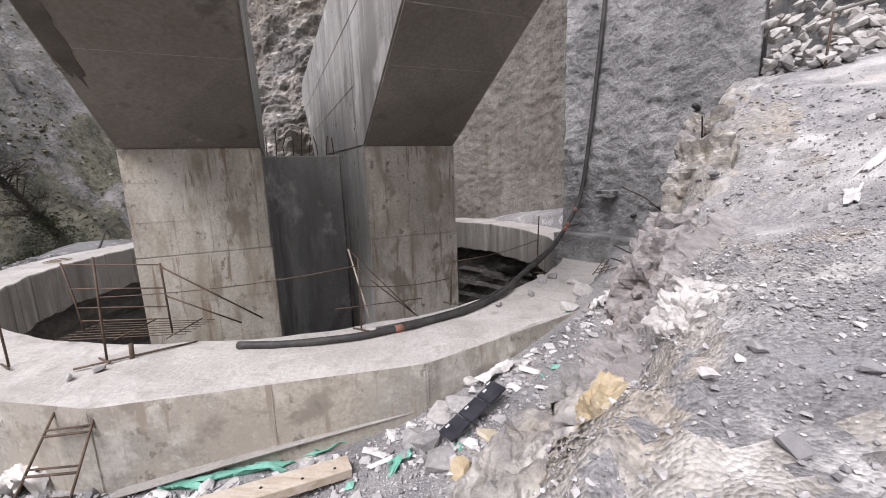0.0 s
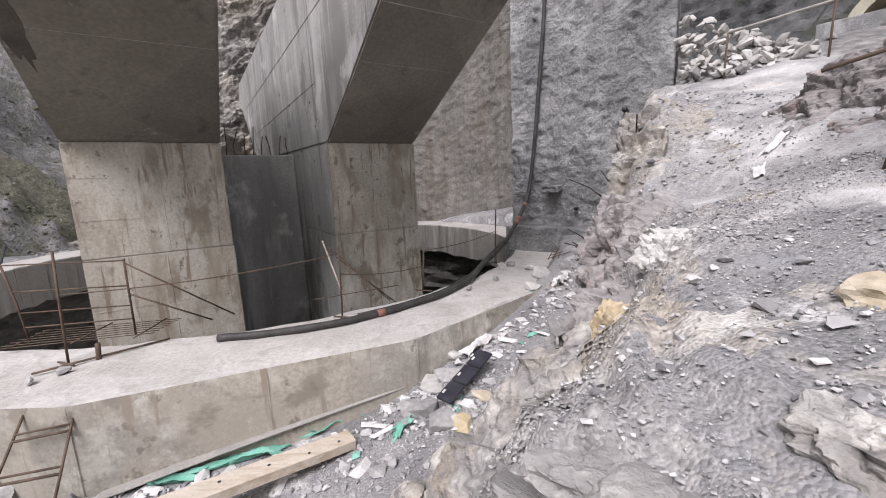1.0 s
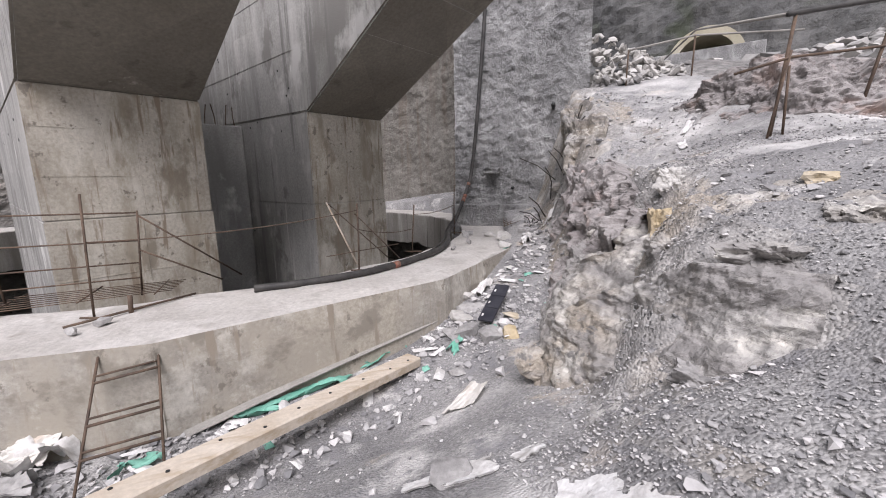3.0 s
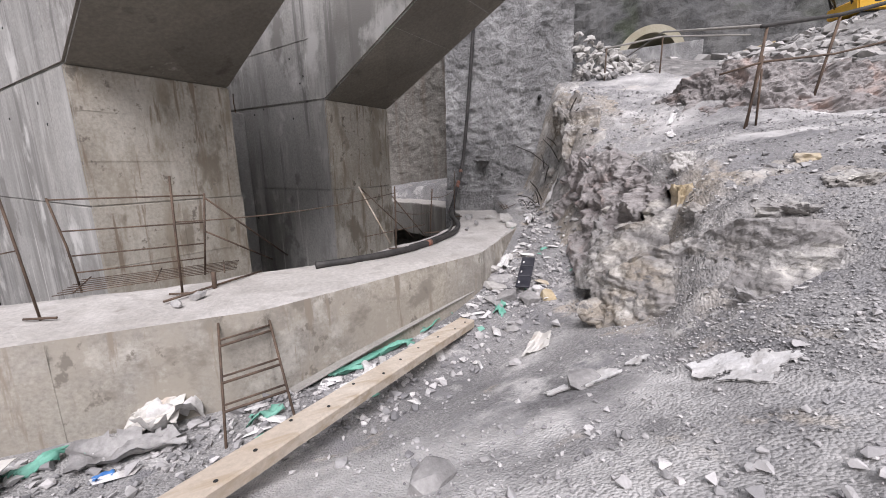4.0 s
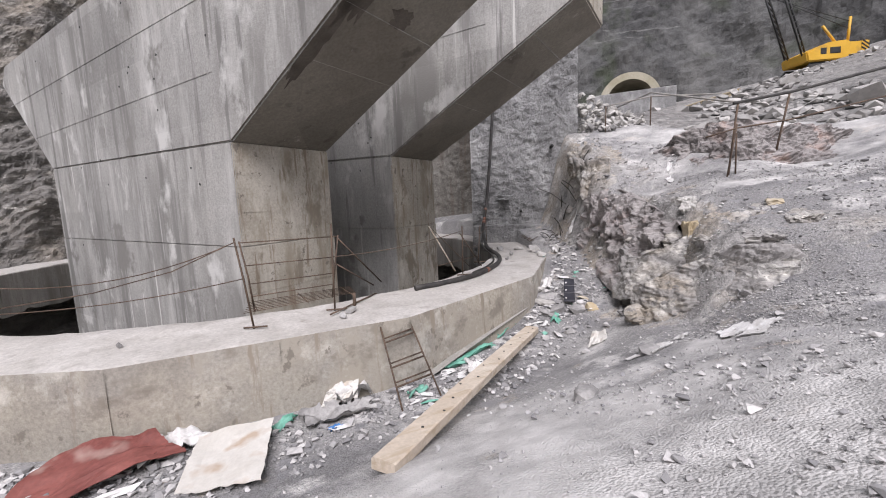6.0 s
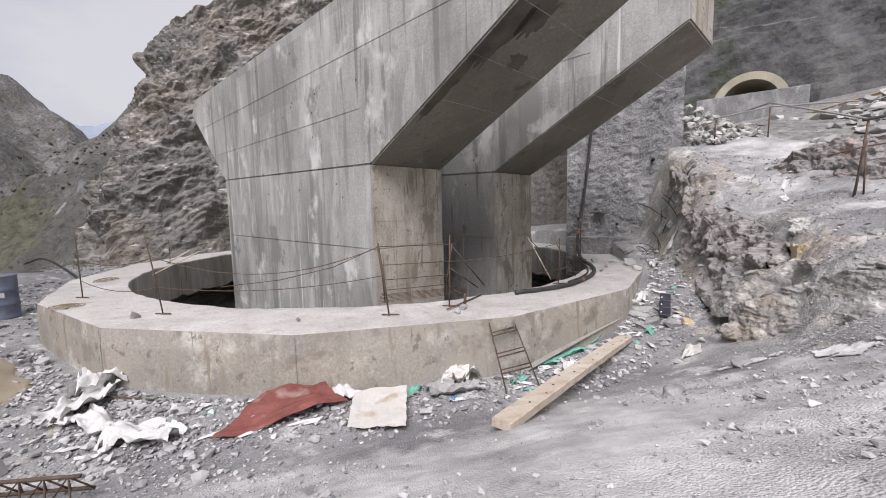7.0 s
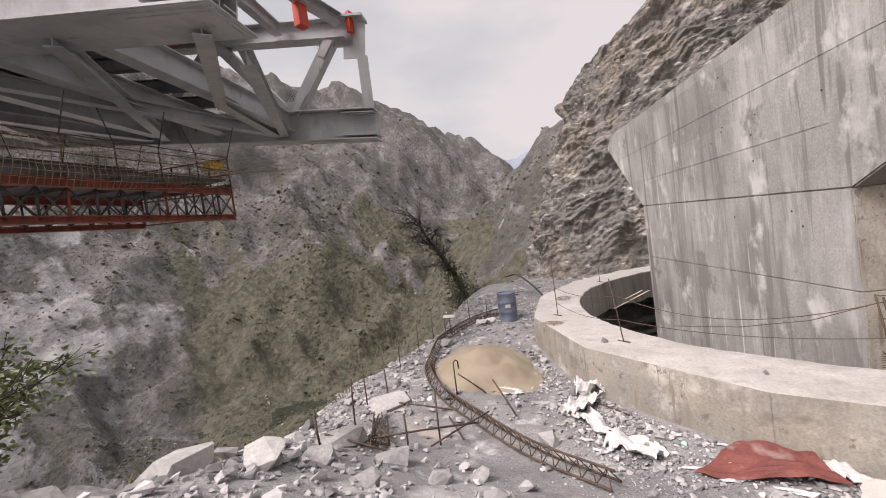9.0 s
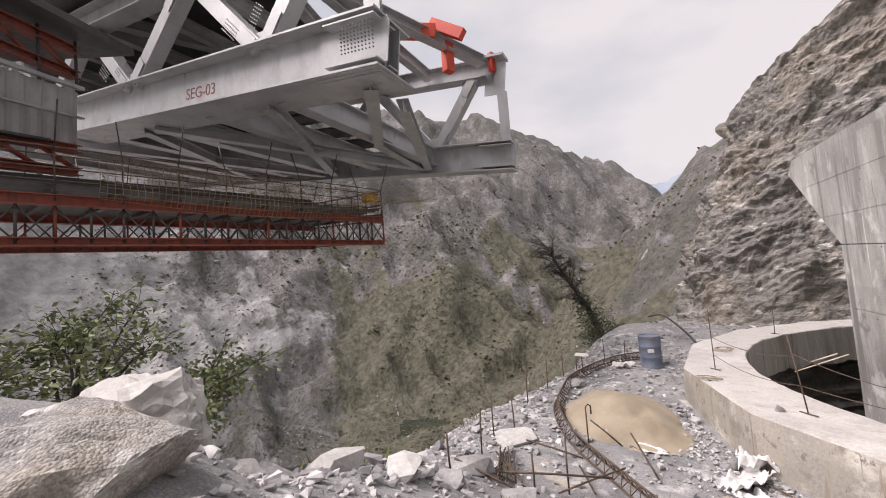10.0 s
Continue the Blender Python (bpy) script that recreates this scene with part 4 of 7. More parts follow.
def ring_posts():
    rng = random.Random(11)
    spots = [(-4.41, 3.68, 1.0, -0.10, 0.10), (-3.47, 3.78, 1.08, 0.04, 0.03), (-0.99, 4.47, 0.86, 0.02, 0.0), (-7.44, 5.15, 1.15, -0.14, 0.02),
             (-9.16, 7.15, 1.25, -0.03, 0.04), (-9.0, 12.0, 0.7, 0.0, 0.05), (1.55, 6.9, 1.0, 0.02, 0.02), (0.05, 5.35, 0.75, 0.05, -0.02)]
    tops = []
    for x, y, h, dx, dy in spots:
        base = thing("rebar_post", (x, y, RING_TOP), "rusty rebar post standing on the ring wall", "rebar post", "rebar posts on the ring wall")
        top = (x + dx, y + dy, RING_TOP + h)
        rod("bar", [(x, y, RING_TOP - 0.02), (x + dx * 0.45 + rng.uniform(-.01, .01), y + dy * 0.4, RING_TOP + h * 0.5), top], 0.011, REBAR, base)
        rod("foot_bar", [(x - 0.10, y + 0.02, RING_TOP + 0.015), (x + 0.12, y - 0.10, RING_TOP + 0.02)], 0.011, REBAR, base)
        tops.append(Vector(top))
    ropes = [(0, 0.95, 3, 0.75, 0.32), (0, 0.55, 3, 0.35, 0.12), (3, 0.72, 4, 0.55, 0.10), (3, 0.35, 4, 0.25, 0.12), (1, 0.62, 2, 0.90, 0.06), (2, 0.62, 7, 0.5, 0.05), (7, 0.8, 6, 0.6, 0.05)]
    for a, fa, b, fb, sag in ropes:
        pa, pb = Vector(spots[a][:2] + (RING_TOP,)).lerp(tops[a], fa), Vector(spots[b][:2] + (RING_TOP,)).lerp(tops[b], fb)
        base = thing("tie_wire", pa, "slack thin wire strung between rebar posts", "wire", "wires between the rebar posts")
        rod("strand", [pa.lerp(pb, k / 14) - UP * sag * 4 * (k / 14) * (1 - k / 14) for k in range(15)], 0.006, REBAR, base)
    # a wire looping to a stay
    base = thing("tie_wire", (-4.5, 3.8, 1.8), "slack thin wire strung between rebar posts", "wire", "wires between the rebar posts")
    rod("strand", [(-4.51, 3.78, 1.82), (-5.1, 4.0, 1.55), (-5.8, 4.3, 1.38), (-6.6, 4.7, 1.28)], 0.006, REBAR, base)


ring_posts()


def guard_frame():
    """Bent bars that fence the pit's edge, with a mat of bars between."""
    base = thing("rebar_guard_frame", (-3.9, 4.3, RING_TOP), "rusty rebar guard frame with a bar mat over the pit edge", "rebar frame")
    a0, a1 = Vector((-4.30, 4.42, RING_TOP)), Vector((-4.40, 4.40, 1.78))
    b0, b1 = Vector((-3.28, 4.48, RING_TOP)), Vector((-3.18, 4.34, 1.76))
    rod("post", [a0, a0.lerp(a1, 0.5) + Vector((0.015, 0, 0)), a1], 0.011, REBAR, base)
    rod("post", [b0, b0.lerp(b1, 0.5), b1], 0.011, REBAR, base)
    for f in (0.98, 0.66, 0.40, 0.22):
        rod("rail", [a0.lerp(a1, f), b0.lerp(b1, f)], 0.008, REBAR, base)
    for (x, y, z), f in (((-2.35, 4.85, 0.9), 0.95), ((-2.55, 4.7, 0.9), 0.55)):
        rod("stay", [b0.lerp(b1, f), (x, y, z)], 0.010, REBAR, base)
    for k in range(7):
        y = 4.18 + 0.075 * k
        rod("mat_bar", [(-4.45 + 0.02 * k, y, 0.93 + 0.004 * k), (-2.98 + 0.01 * k, y + 0.12, 0.93)], 0.005, REBAR, base)
    for x in (-4.3, -3.7, -3.1):
        rod("mat_bar", [(x, 4.15, 0.94), (x + 0.02, 4.75, 0.95)], 0.007, REBAR, base)
    stub = thing("rebar_stub", (-3.2, 3.8, RING_TOP), "short rebar stub with a loose bar on the ring wall", "rebar stub")
    rod("stub", [(-3.21, 3.79, RING_TOP - 0.02), (-3.20, 3.80, RING_TOP + 0.17)], 0.022, REBAR, stub)
    rod("loose_bar", [(-3.6, 3.55, RING_TOP + 0.02), (-3.2, 3.82, RING_TOP + 0.03), (-2.75, 4.15, RING_TOP + 0.03)], 0.012, REBAR, stub)
    cross = thing("rebar_stay", (-1.0, 4.9, RING_TOP), "thin crossed bars tied to a rebar post", "rebar stay")
    rod("stay", [(-1.25, 5.1, 1.72), (-0.95, 4.75, 0.9)], 0.012, WOOD, cross, "pale bamboo stay")
    rod("stay", [(-1.0, 4.5, 1.6), (-0.35, 4.75, 0.92)], 0.008, REBAR, cross)
    rod("stay", [(-1.25, 5.1, 1.72), (-0.45, 5.0, 0.9)], 0.008, REBAR, cross)
    rod("stay", [(-1.35, 4.7, 1.05), (-0.3, 4.9, 1.1)], 0.007, REBAR, cross)
    west = thing("rebar_stay", (-7.2, 5.5, RING_TOP), "pale thin bars tied across a leaning rebar post", "rebar stay")
    rod("stay", [(-7.55, 5.25, 1.45), (-6.95, 5.35, 1.75)], 0.010, WOOD, west)
    rod("stay", [(-7.35, 5.25, 1.62), (-7.05, 5.2, 1.78)], 0.010, WOOD, west)


guard_frame()


def bar_mat():
    base = thing("rebar_mesh", (2.7, 6.3, 1.05), "small welded rebar mesh half buried in rubble", "rebar mesh")
    for k in range(8):
        rod("mesh_bar", [(2.2 + 0.11 * k, 6.0 + 0.05 * k, 1.06), (2.65 + 0.11 * k, 6.75 + 0.05 * k, 1.14)], 0.007, REBAR, base)
    for k in range(4):
        rod("mesh_bar", [(2.2 + 0.15 * k, 6.0 + 0.25 * k, 1.075), (3.05 + 0.15 * k, 6.40 + 0.25 * k, 1.15)], 0.007, REBAR, base)


bar_mat()


def rebar_ladder():
    base = thing("rebar_ladder", (-3.0, 2.6, 0.05), "rusty rebar ladder leaning against the ring wall", "ladder")
    a0, a1 = on_ground(-3.28, 2.40, -0.02), Vector((-3.22, 2.98, 0.80))
    b0, b1 = on_ground(-2.80, 2.42, -0.02), Vector((-2.86, 3.00, 0.84))
    rod("rail", [a0, a1], 0.010, REBAR, base)
    rod("rail", [b0, b1], 0.010, REBAR, base)
    for f in (0.28, 0.50, 0.80):
        rod("rung", [a0.lerp(a1, f), b0.lerp(b1, f)], 0.011, REBAR, base)
        rod("rung", [a0.lerp(a1, f + 0.05), b0.lerp(b1, f + 0.05)], 0.009, REBAR, base)


rebar_ladder()


def plank(name, a, b, wide, thick, material, label, holes=0):
    base = thing(name, a, label, "plank")
    bm = bmesh.new()
    m, length = along(a, b)
    n = 24
    rows = []
    for i in range(n + 1):
        x = (i / n - 0.5) * length
        w = wide * (0.5 + 0.02 * noise.noise(Vector((i * 0.4, 1, 0))))
        z = 0.012 * math.sin(i / n * 3.1) + 0.004 * noise.noise(Vector((i * 0.7, 4, 0)))
        c = 0.012
        prof = [(-w, -thick / 2), (w, -thick / 2), (w, thick / 2 - c), (w - c, thick / 2), (-w + c, thick / 2), (-w, thick / 2 - c)]
        rows.append([bm.verts.new(m @ Vector((x, y, zz + z))) for y, zz in prof])
    for r, s in zip(rows, rows[1:]):
        for k in range(6):
            bm.faces.new((r[k], r[(k + 1) % 6], s[(k + 1) % 6], s[k]))
    bm.faces.new(rows[0][::-1])
    bm.faces.new(rows[-1])
    part("board", bm, material, base)
    rng = random.Random(7)
    for k in range(holes):
        bm = bmesh.new()
        bmesh.ops.create_cone(bm, cap_ends=True, segments=8, radius1=0.012, radius2=0.012, depth=0.006,
                              matrix=m @ Matrix.Translation((length * (0.47 - 0.93 * k / holes) + rng.uniform(-.05, .05), rng.uniform(-0.3, 0.3) * wide, thick / 2 + 0.012 * math.sin((0.97 - 0.93 * k / holes) * 3.1) + 0.001)))
        part("nail_hole", bm, BLACK, base)
    return base


plank("timber_plank", on_ground(-4.02, 1.22, 0.055), on_ground(-0.80, 3.03, 0.06), 0.19, 0.085, WOOD, "long raw pine plank lying on the gravel", 12)
plank("timber_strip", on_ground(-2.75, 2.88, 0.03), on_ground(-0.28, 3.62, 0.06), 0.10, 0.02, OLD_WOOD, "thin weathered grey plank along the foot of the ring wall")


def litter(name, material, at, length, wide, turn, seed, label, category, lift=0.06, group="", cells=14, ragged=0.35):
    bm = bmesh.new()
    crumpled(bm, (at[0], at[1], 0), length, wide, turn, seed, lift, cells, ragged)
    ob = part(name, bm, material, None, smooth_shade=True)
    return tagged(ob, label, category, group)


for k, (x, y, l, w, a) in enumerate([(-2.25, 3.0, 0.40, 0.10, 0.2), (-1.7, 3.14, 0.55, 0.10, 0.15), (-1.05, 3.40, 0.45, 0.09, 0.35), (-0.55, 3.62, 0.45, 0.12, 0.5),
                                     (-0.35, 3.0, 0.22, 0.12, 0.9), (0.95, 4.62, 0.5, 0.12, 0.7), (1.35, 4.95, 0.35, 0.10, 0.2), (-3.0, 2.62, 0.3, 0.12, 0.3), (-4.35, 2.85, 0.3, 0.1, 0.5)]):
    litter("green_netting", GREEN_NET, (x, y), l, w, a, 20 + k, "torn strip of green plastic netting on the gravel", "plastic netting", 0.045, "torn green netting", 10, 0.8)
for k, (x, y, l, w, a, lift) in enumerate([(-7.15, 3.05, 0.80, 0.36, -0.35, 0.12), (-7.70, 3.50, 0.75, 0.34, -0.7, 0.12), (-8.05, 4.05, 0.8, 0.42, 1.2, 0.16), (-8.02, 4.50, 0.50, 0.30, 0.6, 0.22),
                                           (-1.30, 0.93, 0.26, 0.17, -0.35, 0.008), (-1.15, 0.36, 0.20, 0.16, -0.9, 0.008), (-1.16, 0.18, 0.22, 0.18, -0.1, 0.008), (-1.48, 1.04, 0.16, 0.09, -0.2, 0.006), (-1.02, 0.84, 0.14, 0.09, 0.1, 0.008),
                                           (-5.2, 3.06, 0.5, 0.32, 0.2, 0.10), (-3.62, 3.0, 0.42, 0.34, 0.1, 0.16), (0.55, 3.95, 0.5, 0.16, 0.6, 0.07), (1.95, 4.95, 0.34, 0.18, 0.9, 0.07),
                                           (2.55, 5.05, 0.3, 0.2, 0.2, 0.06), (-2.1, 2.7, 0.28, 0.18, 0.3, 0.05), (-11.9, 8.6, 0.5, 0.4, 0.2, 0.1), (-9.5, 4.2, 0.7, 0.22, 0.1, 0.04), (3.4, 3.3, 0.36, 0.10, 0.3, 0.015), (3.0, 3.05, 0.24, 0.08, 0.8, 0.012)]):
    litter("white_rag", CLOTH, (x, y), l, w, a, 50 + k, "crumpled dirty white cloth lying on the gravel", "rag", lift, "white rags and torn sacks")
litter("blue_plastic_bag", BLUE_BAG, (-3.95, 2.46), 0.13, 0.09, 0.3, 91, "crumpled blue plastic bag on the gravel", "plastic bag", 0.03, "", 8)
litter("grey_sack", STONE, (-3.85, 2.72), 0.62, 0.28, -0.1, 92, "flattened grey sack on the gravel by the wall", "sack", 0.10)


def flat_sheet(name, corners, material, label, category, thick=0.006, bend=0.04, seed=1, cells=16):
    bm = bmesh.new()
    a, b, c, d = [Vector(p) for p in corners]
    top, low = {}, {}
    for i in range(cells + 1):
        for j in range(cells + 1):
            u, v = i / cells, j / cells
            p = a.lerp(b, u).lerp(d.lerp(c, u), v)
            ragged = 0.02 * noise.noise(Vector((u * 9, v * 9, seed)))
            p += Vector((ragged, ragged, bend * (noise.noise(Vector((u * 2.2, v * 2.2, seed * 3.1))) + 0.3 * noise.noise(Vector((u * 7, v * 7, seed))))))
            top[i, j], low[i, j] = bm.verts.new(p), bm.verts.new(p - UP * thick)
    for i in range(cells):
        for j in range(cells):
            q = ((i, j), (i + 1, j), (i + 1, j + 1), (i, j + 1))
            bm.faces.new([top[k] for k in q])
            bm.faces.new([low[k] for k in reversed(q)])
    rim = [(i, 0) for i in range(cells)] + [(cells, j) for j in range(cells)] + [(i, cells) for i in range(cells, 0, -1)] + [(0, j) for j in range(cells, 0, -1)]
    for p, q in zip(rim, rim[1:] + rim[:1]):
        bm.faces.new((top[p], low[p], low[q], top[q]))
    return tagged(part(name, bm, material), label, category)


flat_sheet("red_metal_sheet", [on_ground(-6.48, 2.66, 0.05), on_ground(-5.12, 2.80, 0.13), on_ground(-5.35, 3.15, 0.20), on_ground(-6.02, 3.32, 0.20)], RED_SHEET,
           "bent rusty red metal sheet lying on rubble", "metal sheet", bend=0.10, seed=3)
flat_sheet("white_board", [on_ground(-5.20, 2.24, 0.05), on_ground(-4.66, 1.98, 0.05), on_ground(-4.42, 2.82, 0.14), on_ground(-5.02, 3.00, 0.12)], BOARD,
           "stained white board lying flat on rubble", "board", bend=0.03, seed=5)
flat_sheet("white_card", [on_ground(-0.98, 1.93, 0.03), on_ground(-0.78, 1.80, 0.03), on_ground(-0.56, 1.98, 0.06), on_ground(-0.64, 2.12, 0.07)], BOARD,
           "bent piece of white card lying on the gravel", "card", bend=0.04, seed=9, cells=10)
flat_sheet("folded_card", [on_ground(-3.95, 2.98, 0.03), on_ground(-3.58, 2.86, 0.10), on_ground(-3.50, 3.02, 0.26), on_ground(-3.80, 3.06, 0.20)], BOARD,
           "bent piece of white card against the wall", "card", bend=0.05, seed=8)


def black_panel():
    a, b = on_ground(0.02, 3.02, 0.12), on_ground(0.52, 3.44, 0.20)
    base = thing("dark_tile_strip", a, "dark segmented panel strip lying on rubble beside the wall", "panel")
    m, length = along(a, b)
    for k in range(3):
        bm = bmesh.new()
        box(bm, (length / 3 - 0.012, 0.17, 0.03), m @ Matrix.Translation(((k - 1) * length / 3, 0, 0)), 0.006)
        seg = part("segment", bm, BLACK_PANEL, base)
        bm = bmesh.new()
        box(bm, (0.04, 0.02, 0.004), m @ Matrix.Translation(((k - 1) * length / 3 - 0.03, 0.05, 0.0185)))
        part("clip", bm, CLOTH, seg, "small pale clip")


black_panel()


def debris_slabs():
    """Broken pale slabs heaped at the foot of the wall."""
    rng = random.Random(5)
    for k, (x, y, sx, sy, sz, mat) in enumerate([(-0.26, 3.28, 0.22, 0.16, 0.06, STONE), (-0.02, 3.5, 0.22, 0.16, 0.05, WHITE_STONE), (0.15, 3.62, 0.2, 0.16, 0.06, STONE),
                                                 (-0.12, 3.12, 0.16, 0.13, 0.09, STONE), (0.0, 2.85, 0.17, 0.13, 0.09, STONE), (0.3, 3.9, 0.15, 0.12, 0.07, WHITE_STONE),
                                                 (0.15, 2.70, 0.12, 0.1, 0.07, OCHRE_STONE), (0.42, 3.05, 0.16, 0.10, 0.03, OCHRE_STONE), (1.6, 5.05, 0.16, 0.12, 0.07, WHITE_STONE),
                                                 (1.95, 5.6, 0.2, 0.14, 0.08, WHITE_STONE), (2.3, 5.55, 0.13, 0.1, 0.07, STONE), (2.0, 6.2, 0.14, 0.10, 0.07, WHITE_STONE), (1.75, 6.6, 0.12, 0.1, 0.06, STONE),
                                                 (-0.55, 2.55, 0.10, 0.08, 0.05, STONE), (-1.35, 0.95, 0.13, 0.1, 0.07, STONE), (-2.52, 0.80, 0.12, 0.09, 0.07, STONE)]):
        bm = bmesh.new()
        z = max(height_at(x, y), RING_TOP if math.hypot(x - CENTRE[0], y - CENTRE[1]) < 7.1 else -9)
        hull_rock(bm, (x, y, z + sz * 0.35), (sx * 1.2, sy * 1.2, sz * 1.2), rng, 18, (rng.uniform(-.3, .3), rng.uniform(-.3, .3), rng.uniform(0, 6)))
        tagged(part("rubble_block", bm, mat), "broken pale rubble block lying in debris by the wall", "rubble", "rubble blocks by the ring wall")
    # small stones lying on the ring top
    for x, y, s in [(-3.35, 3.55, 0.075), (-7.75, 5.05, 0.09), (-3.5, 3.4, 0.05), (0.7, 5.2, 0.06), (1.2, 5.6, 0.07), (-5.6, 3.9, 0.04), (1.5, 6.3, 0.10), (1.35, 6.75, 0.08), (-9.0, 6.2, 0.05)]:
        bm = bmesh.new()
        hull_rock(bm, (x, y, RING_TOP + s * 0.45), (s * 1.3, s, s * 0.7), rng, 14)
        tagged(part("stone", bm, STONE), "small grey stone lying on the ring wall", "stone", "stones on the ring wall")
    base = thing("rope_coil", (-9.05, 6.35, RING_TOP), "flat coil of dark rope on the ring wall", "rope")
    for k in range(3):
        rod("strand", [(-9.05 + (0.22 - .05 * k + .02 * math.sin(t * 1.3)) * math.cos(t * .5), 6.35 + (0.13 - .03 * k) * math.sin(t * .5), RING_TOP + 0.025 + .01 * k) for t in range(13)], 0.008, NET, base)
    base = thing("rope_coil", (-9.55, 9.2, RING_TOP), "flat coil of dark rope on the ring wall", "rope")
    for k in range(3):
        rod("strand", [(-9.55 + (0.2 - .05 * k + .02 * math.sin(t * 1.7)) * math.cos(t * .5), 9.2 + (0.3 - .06 * k) * math.sin(t * .5), RING_TOP + 0.025 + .01 * k) for t in range(13)], 0.008, NET, base)


debris_slabs()


def twigs():
    rng = random.Random(14)
    base = thing("brushwood_heap", on_ground(2.9, 5.5), "heap of dry sticks and bent wire in the gully", "brushwood")
    for k in range(16):
        x, y = 2.9 + rng.uniform(-.4, .4), 5.5 + rng.uniform(-.4, .4)
        z = height_at(x, y)
        d = Vector((rng.uniform(-1, 1), rng.uniform(-1, 1), rng.uniform(0.1, 0.7))).normalized() * rng.uniform(0.4, 0.9)
        rod("stick", [(x, y, z), Vector((x, y, z)) + d * 0.5 + Vector((0, 0, .06)), Vector((x, y, z)) + d], 0.010, BARK, base)


twigs()


def leaning_slab():
    base = thing("leaning_slab", (4.2, 6.2, 1.3), "smooth grey concrete slab leaning along the foot of the retaining wall", "concrete slab")
    bm = bmesh.new()
    m, length = along((4.12, 6.50, 1.25), (4.62, 6.20, 3.15), Vector((-0.6, -0.7, 0.2)))
    box(bm, (length, 0.34, 0.10), m, 0.03)
    part("slab_body", bm, CONCRETE_GREY, base)
    pipe = thing("drain_pipe", (4.05, 6.9, 3.57), "short dark drain pipe in the retaining wall", "pipe")
    rod("pipe_end", [(4.25, 7.15, 3.55), (4.00, 6.86, 3.57)], 0.045, BLACK, pipe, n=10)
    pipe = thing("drain_pipe", (3.38, 7.5, 1.75), "short dark drain pipe in the retaining wall", "pipe")
    rod("pipe_end", [(3.6, 7.75, 1.75), (3.40, 7.52, 1.75)], 0.035, BLACK, pipe, n=10)
    bm = bmesh.new()
    rough_rock(bm, (3.05, 7.86, 2.16), (0.17, 0.14, 0.08), 4, 2, 0.4, -0.7)
    tagged(part("concrete_lump", bm, SHOTCRETE), "lump of sprayed concrete on the retaining wall", "concrete lump")


leaning_slab()

# ---- rock outcrop along the gully -------------------------------------------
for k, (x, y, drop, sx, sy, sz, mat, turn) in enumerate([
        (0.34, 1.24, 0.06, 0.16, 0.10, 0.10, ROCK, 0.9), (0.46, 1.60, 0.10, 0.17, 0.12, 0.14, ROCK, 0.9),
        (0.62, 1.88, 0.12, 0.22, 0.15, 0.16, ROCK, 0.6), (0.30, 0.62, 0.07, 0.24, 0.17, 0.10, ROCK, 0.3), (0.75, 0.45, 0.06, 0.17, 0.13, 0.09, ROCK, 0.2), (1.22, 1.86, 0.02, 0.11, 0.09, 0.12, WHITE_STONE, 0.4),
        (1.35, 2.05, 0.02, 0.11, 0.08, 0.08, WHITE_STONE, 1.4), (1.20, 2.70, 0.2, 0.30, 0.22, 0.28, ROCK, 0.8), (1.85, 3.45, 0.2, 0.34, 0.24, 0.34, PINK_ROCK, 0.8), (2.45, 4.15, 0.22, 0.36, 0.26, 0.38, PINK_ROCK, 0.85),
        (3.00, 4.85, 0.22, 0.34, 0.27, 0.42, ROCK, 0.9), (3.55, 5.55, 0.2, 0.34, 0.27, 0.45, ROCK, 0.9), (-0.30, 0.55, 0.04, 0.12, 0.10, 0.08, STONE, 0.4), (0.15, 2.1, 0.05, 0.15, 0.12, 0.10, STONE, 0.4)]):
    bm = bmesh.new()
    rough_rock(bm, (x, y, height_at(x, y) - drop), (sx, sy, sz), 7 + k, 5, 0.5, turn)
    tagged(part("rock_outcrop", bm, mat), "rough fractured grey rock outcrop bedded in gravel", "rock", "outcrops along the gully")
bm = bmesh.new()
rough_rock(bm, (0.77, 1.62, 1.62), (0.13, 0.07, 0.13), 3, 4, 0.4, 0.75)
tagged(part("ochre_rock", bm, OCHRE_STONE), "upright ochre-yellow stone set in the gully edge", "rock")
bm = bmesh.new()
rough_rock(bm, (1.36, 0.90, height_at(1.36, 0.90) - 0.03), (0.16, 0.09, 0.06), 5, 3, 0.35, 0.3)
tagged(part("ochre_rock", bm, OCHRE_STONE), "low ochre-stained rock ledge in the gravel", "rock")


def stone_pile():
    """The pale heap of quarried slabs beside the retaining wall: the larger ones singly, the small ones together."""
    rng = random.Random(21)
    base = thing("stone_heap", (5.6, 7.2, 3.4), "heap of broken pale quarry stone beside the retaining wall", "stone heap")
    for k in range(290):
        f, g = rng.random(), rng.random() ** 1.3
        crest, foot = 5.10 - 0.85 * f, 3.30 + 0.45 * f
        x, y = 4.95 + 1.6 * f - 0.30 * g + rng.uniform(-.1, .1), 6.85 - 0.95 * f - 0.62 * g + rng.uniform(-.12, .12)
        z = crest - (crest - foot) * g
        s = rng.uniform(0.05, 0.15)
        bm = bmesh.new()
        hull_rock(bm, (x, y, z + rng.uniform(-.06, .1)), (s * 1.35, s, s * 0.62), rng, 12, (rng.uniform(-.8, .8), rng.uniform(-.8, .8), rng.uniform(0, 6)))
        part("slab", bm, WHITE_STONE if g < 0.55 or rng.random() < 0.35 else STONE, base)
    bm = bmesh.new()
    rough_rock(bm, (5.75, 6.55, 3.3), (0.85, 0.42, 1.0), 31, 4, 0.25, -0.55)
    part("heap_core", bm, WHITE_STONE, base)


stone_pile()


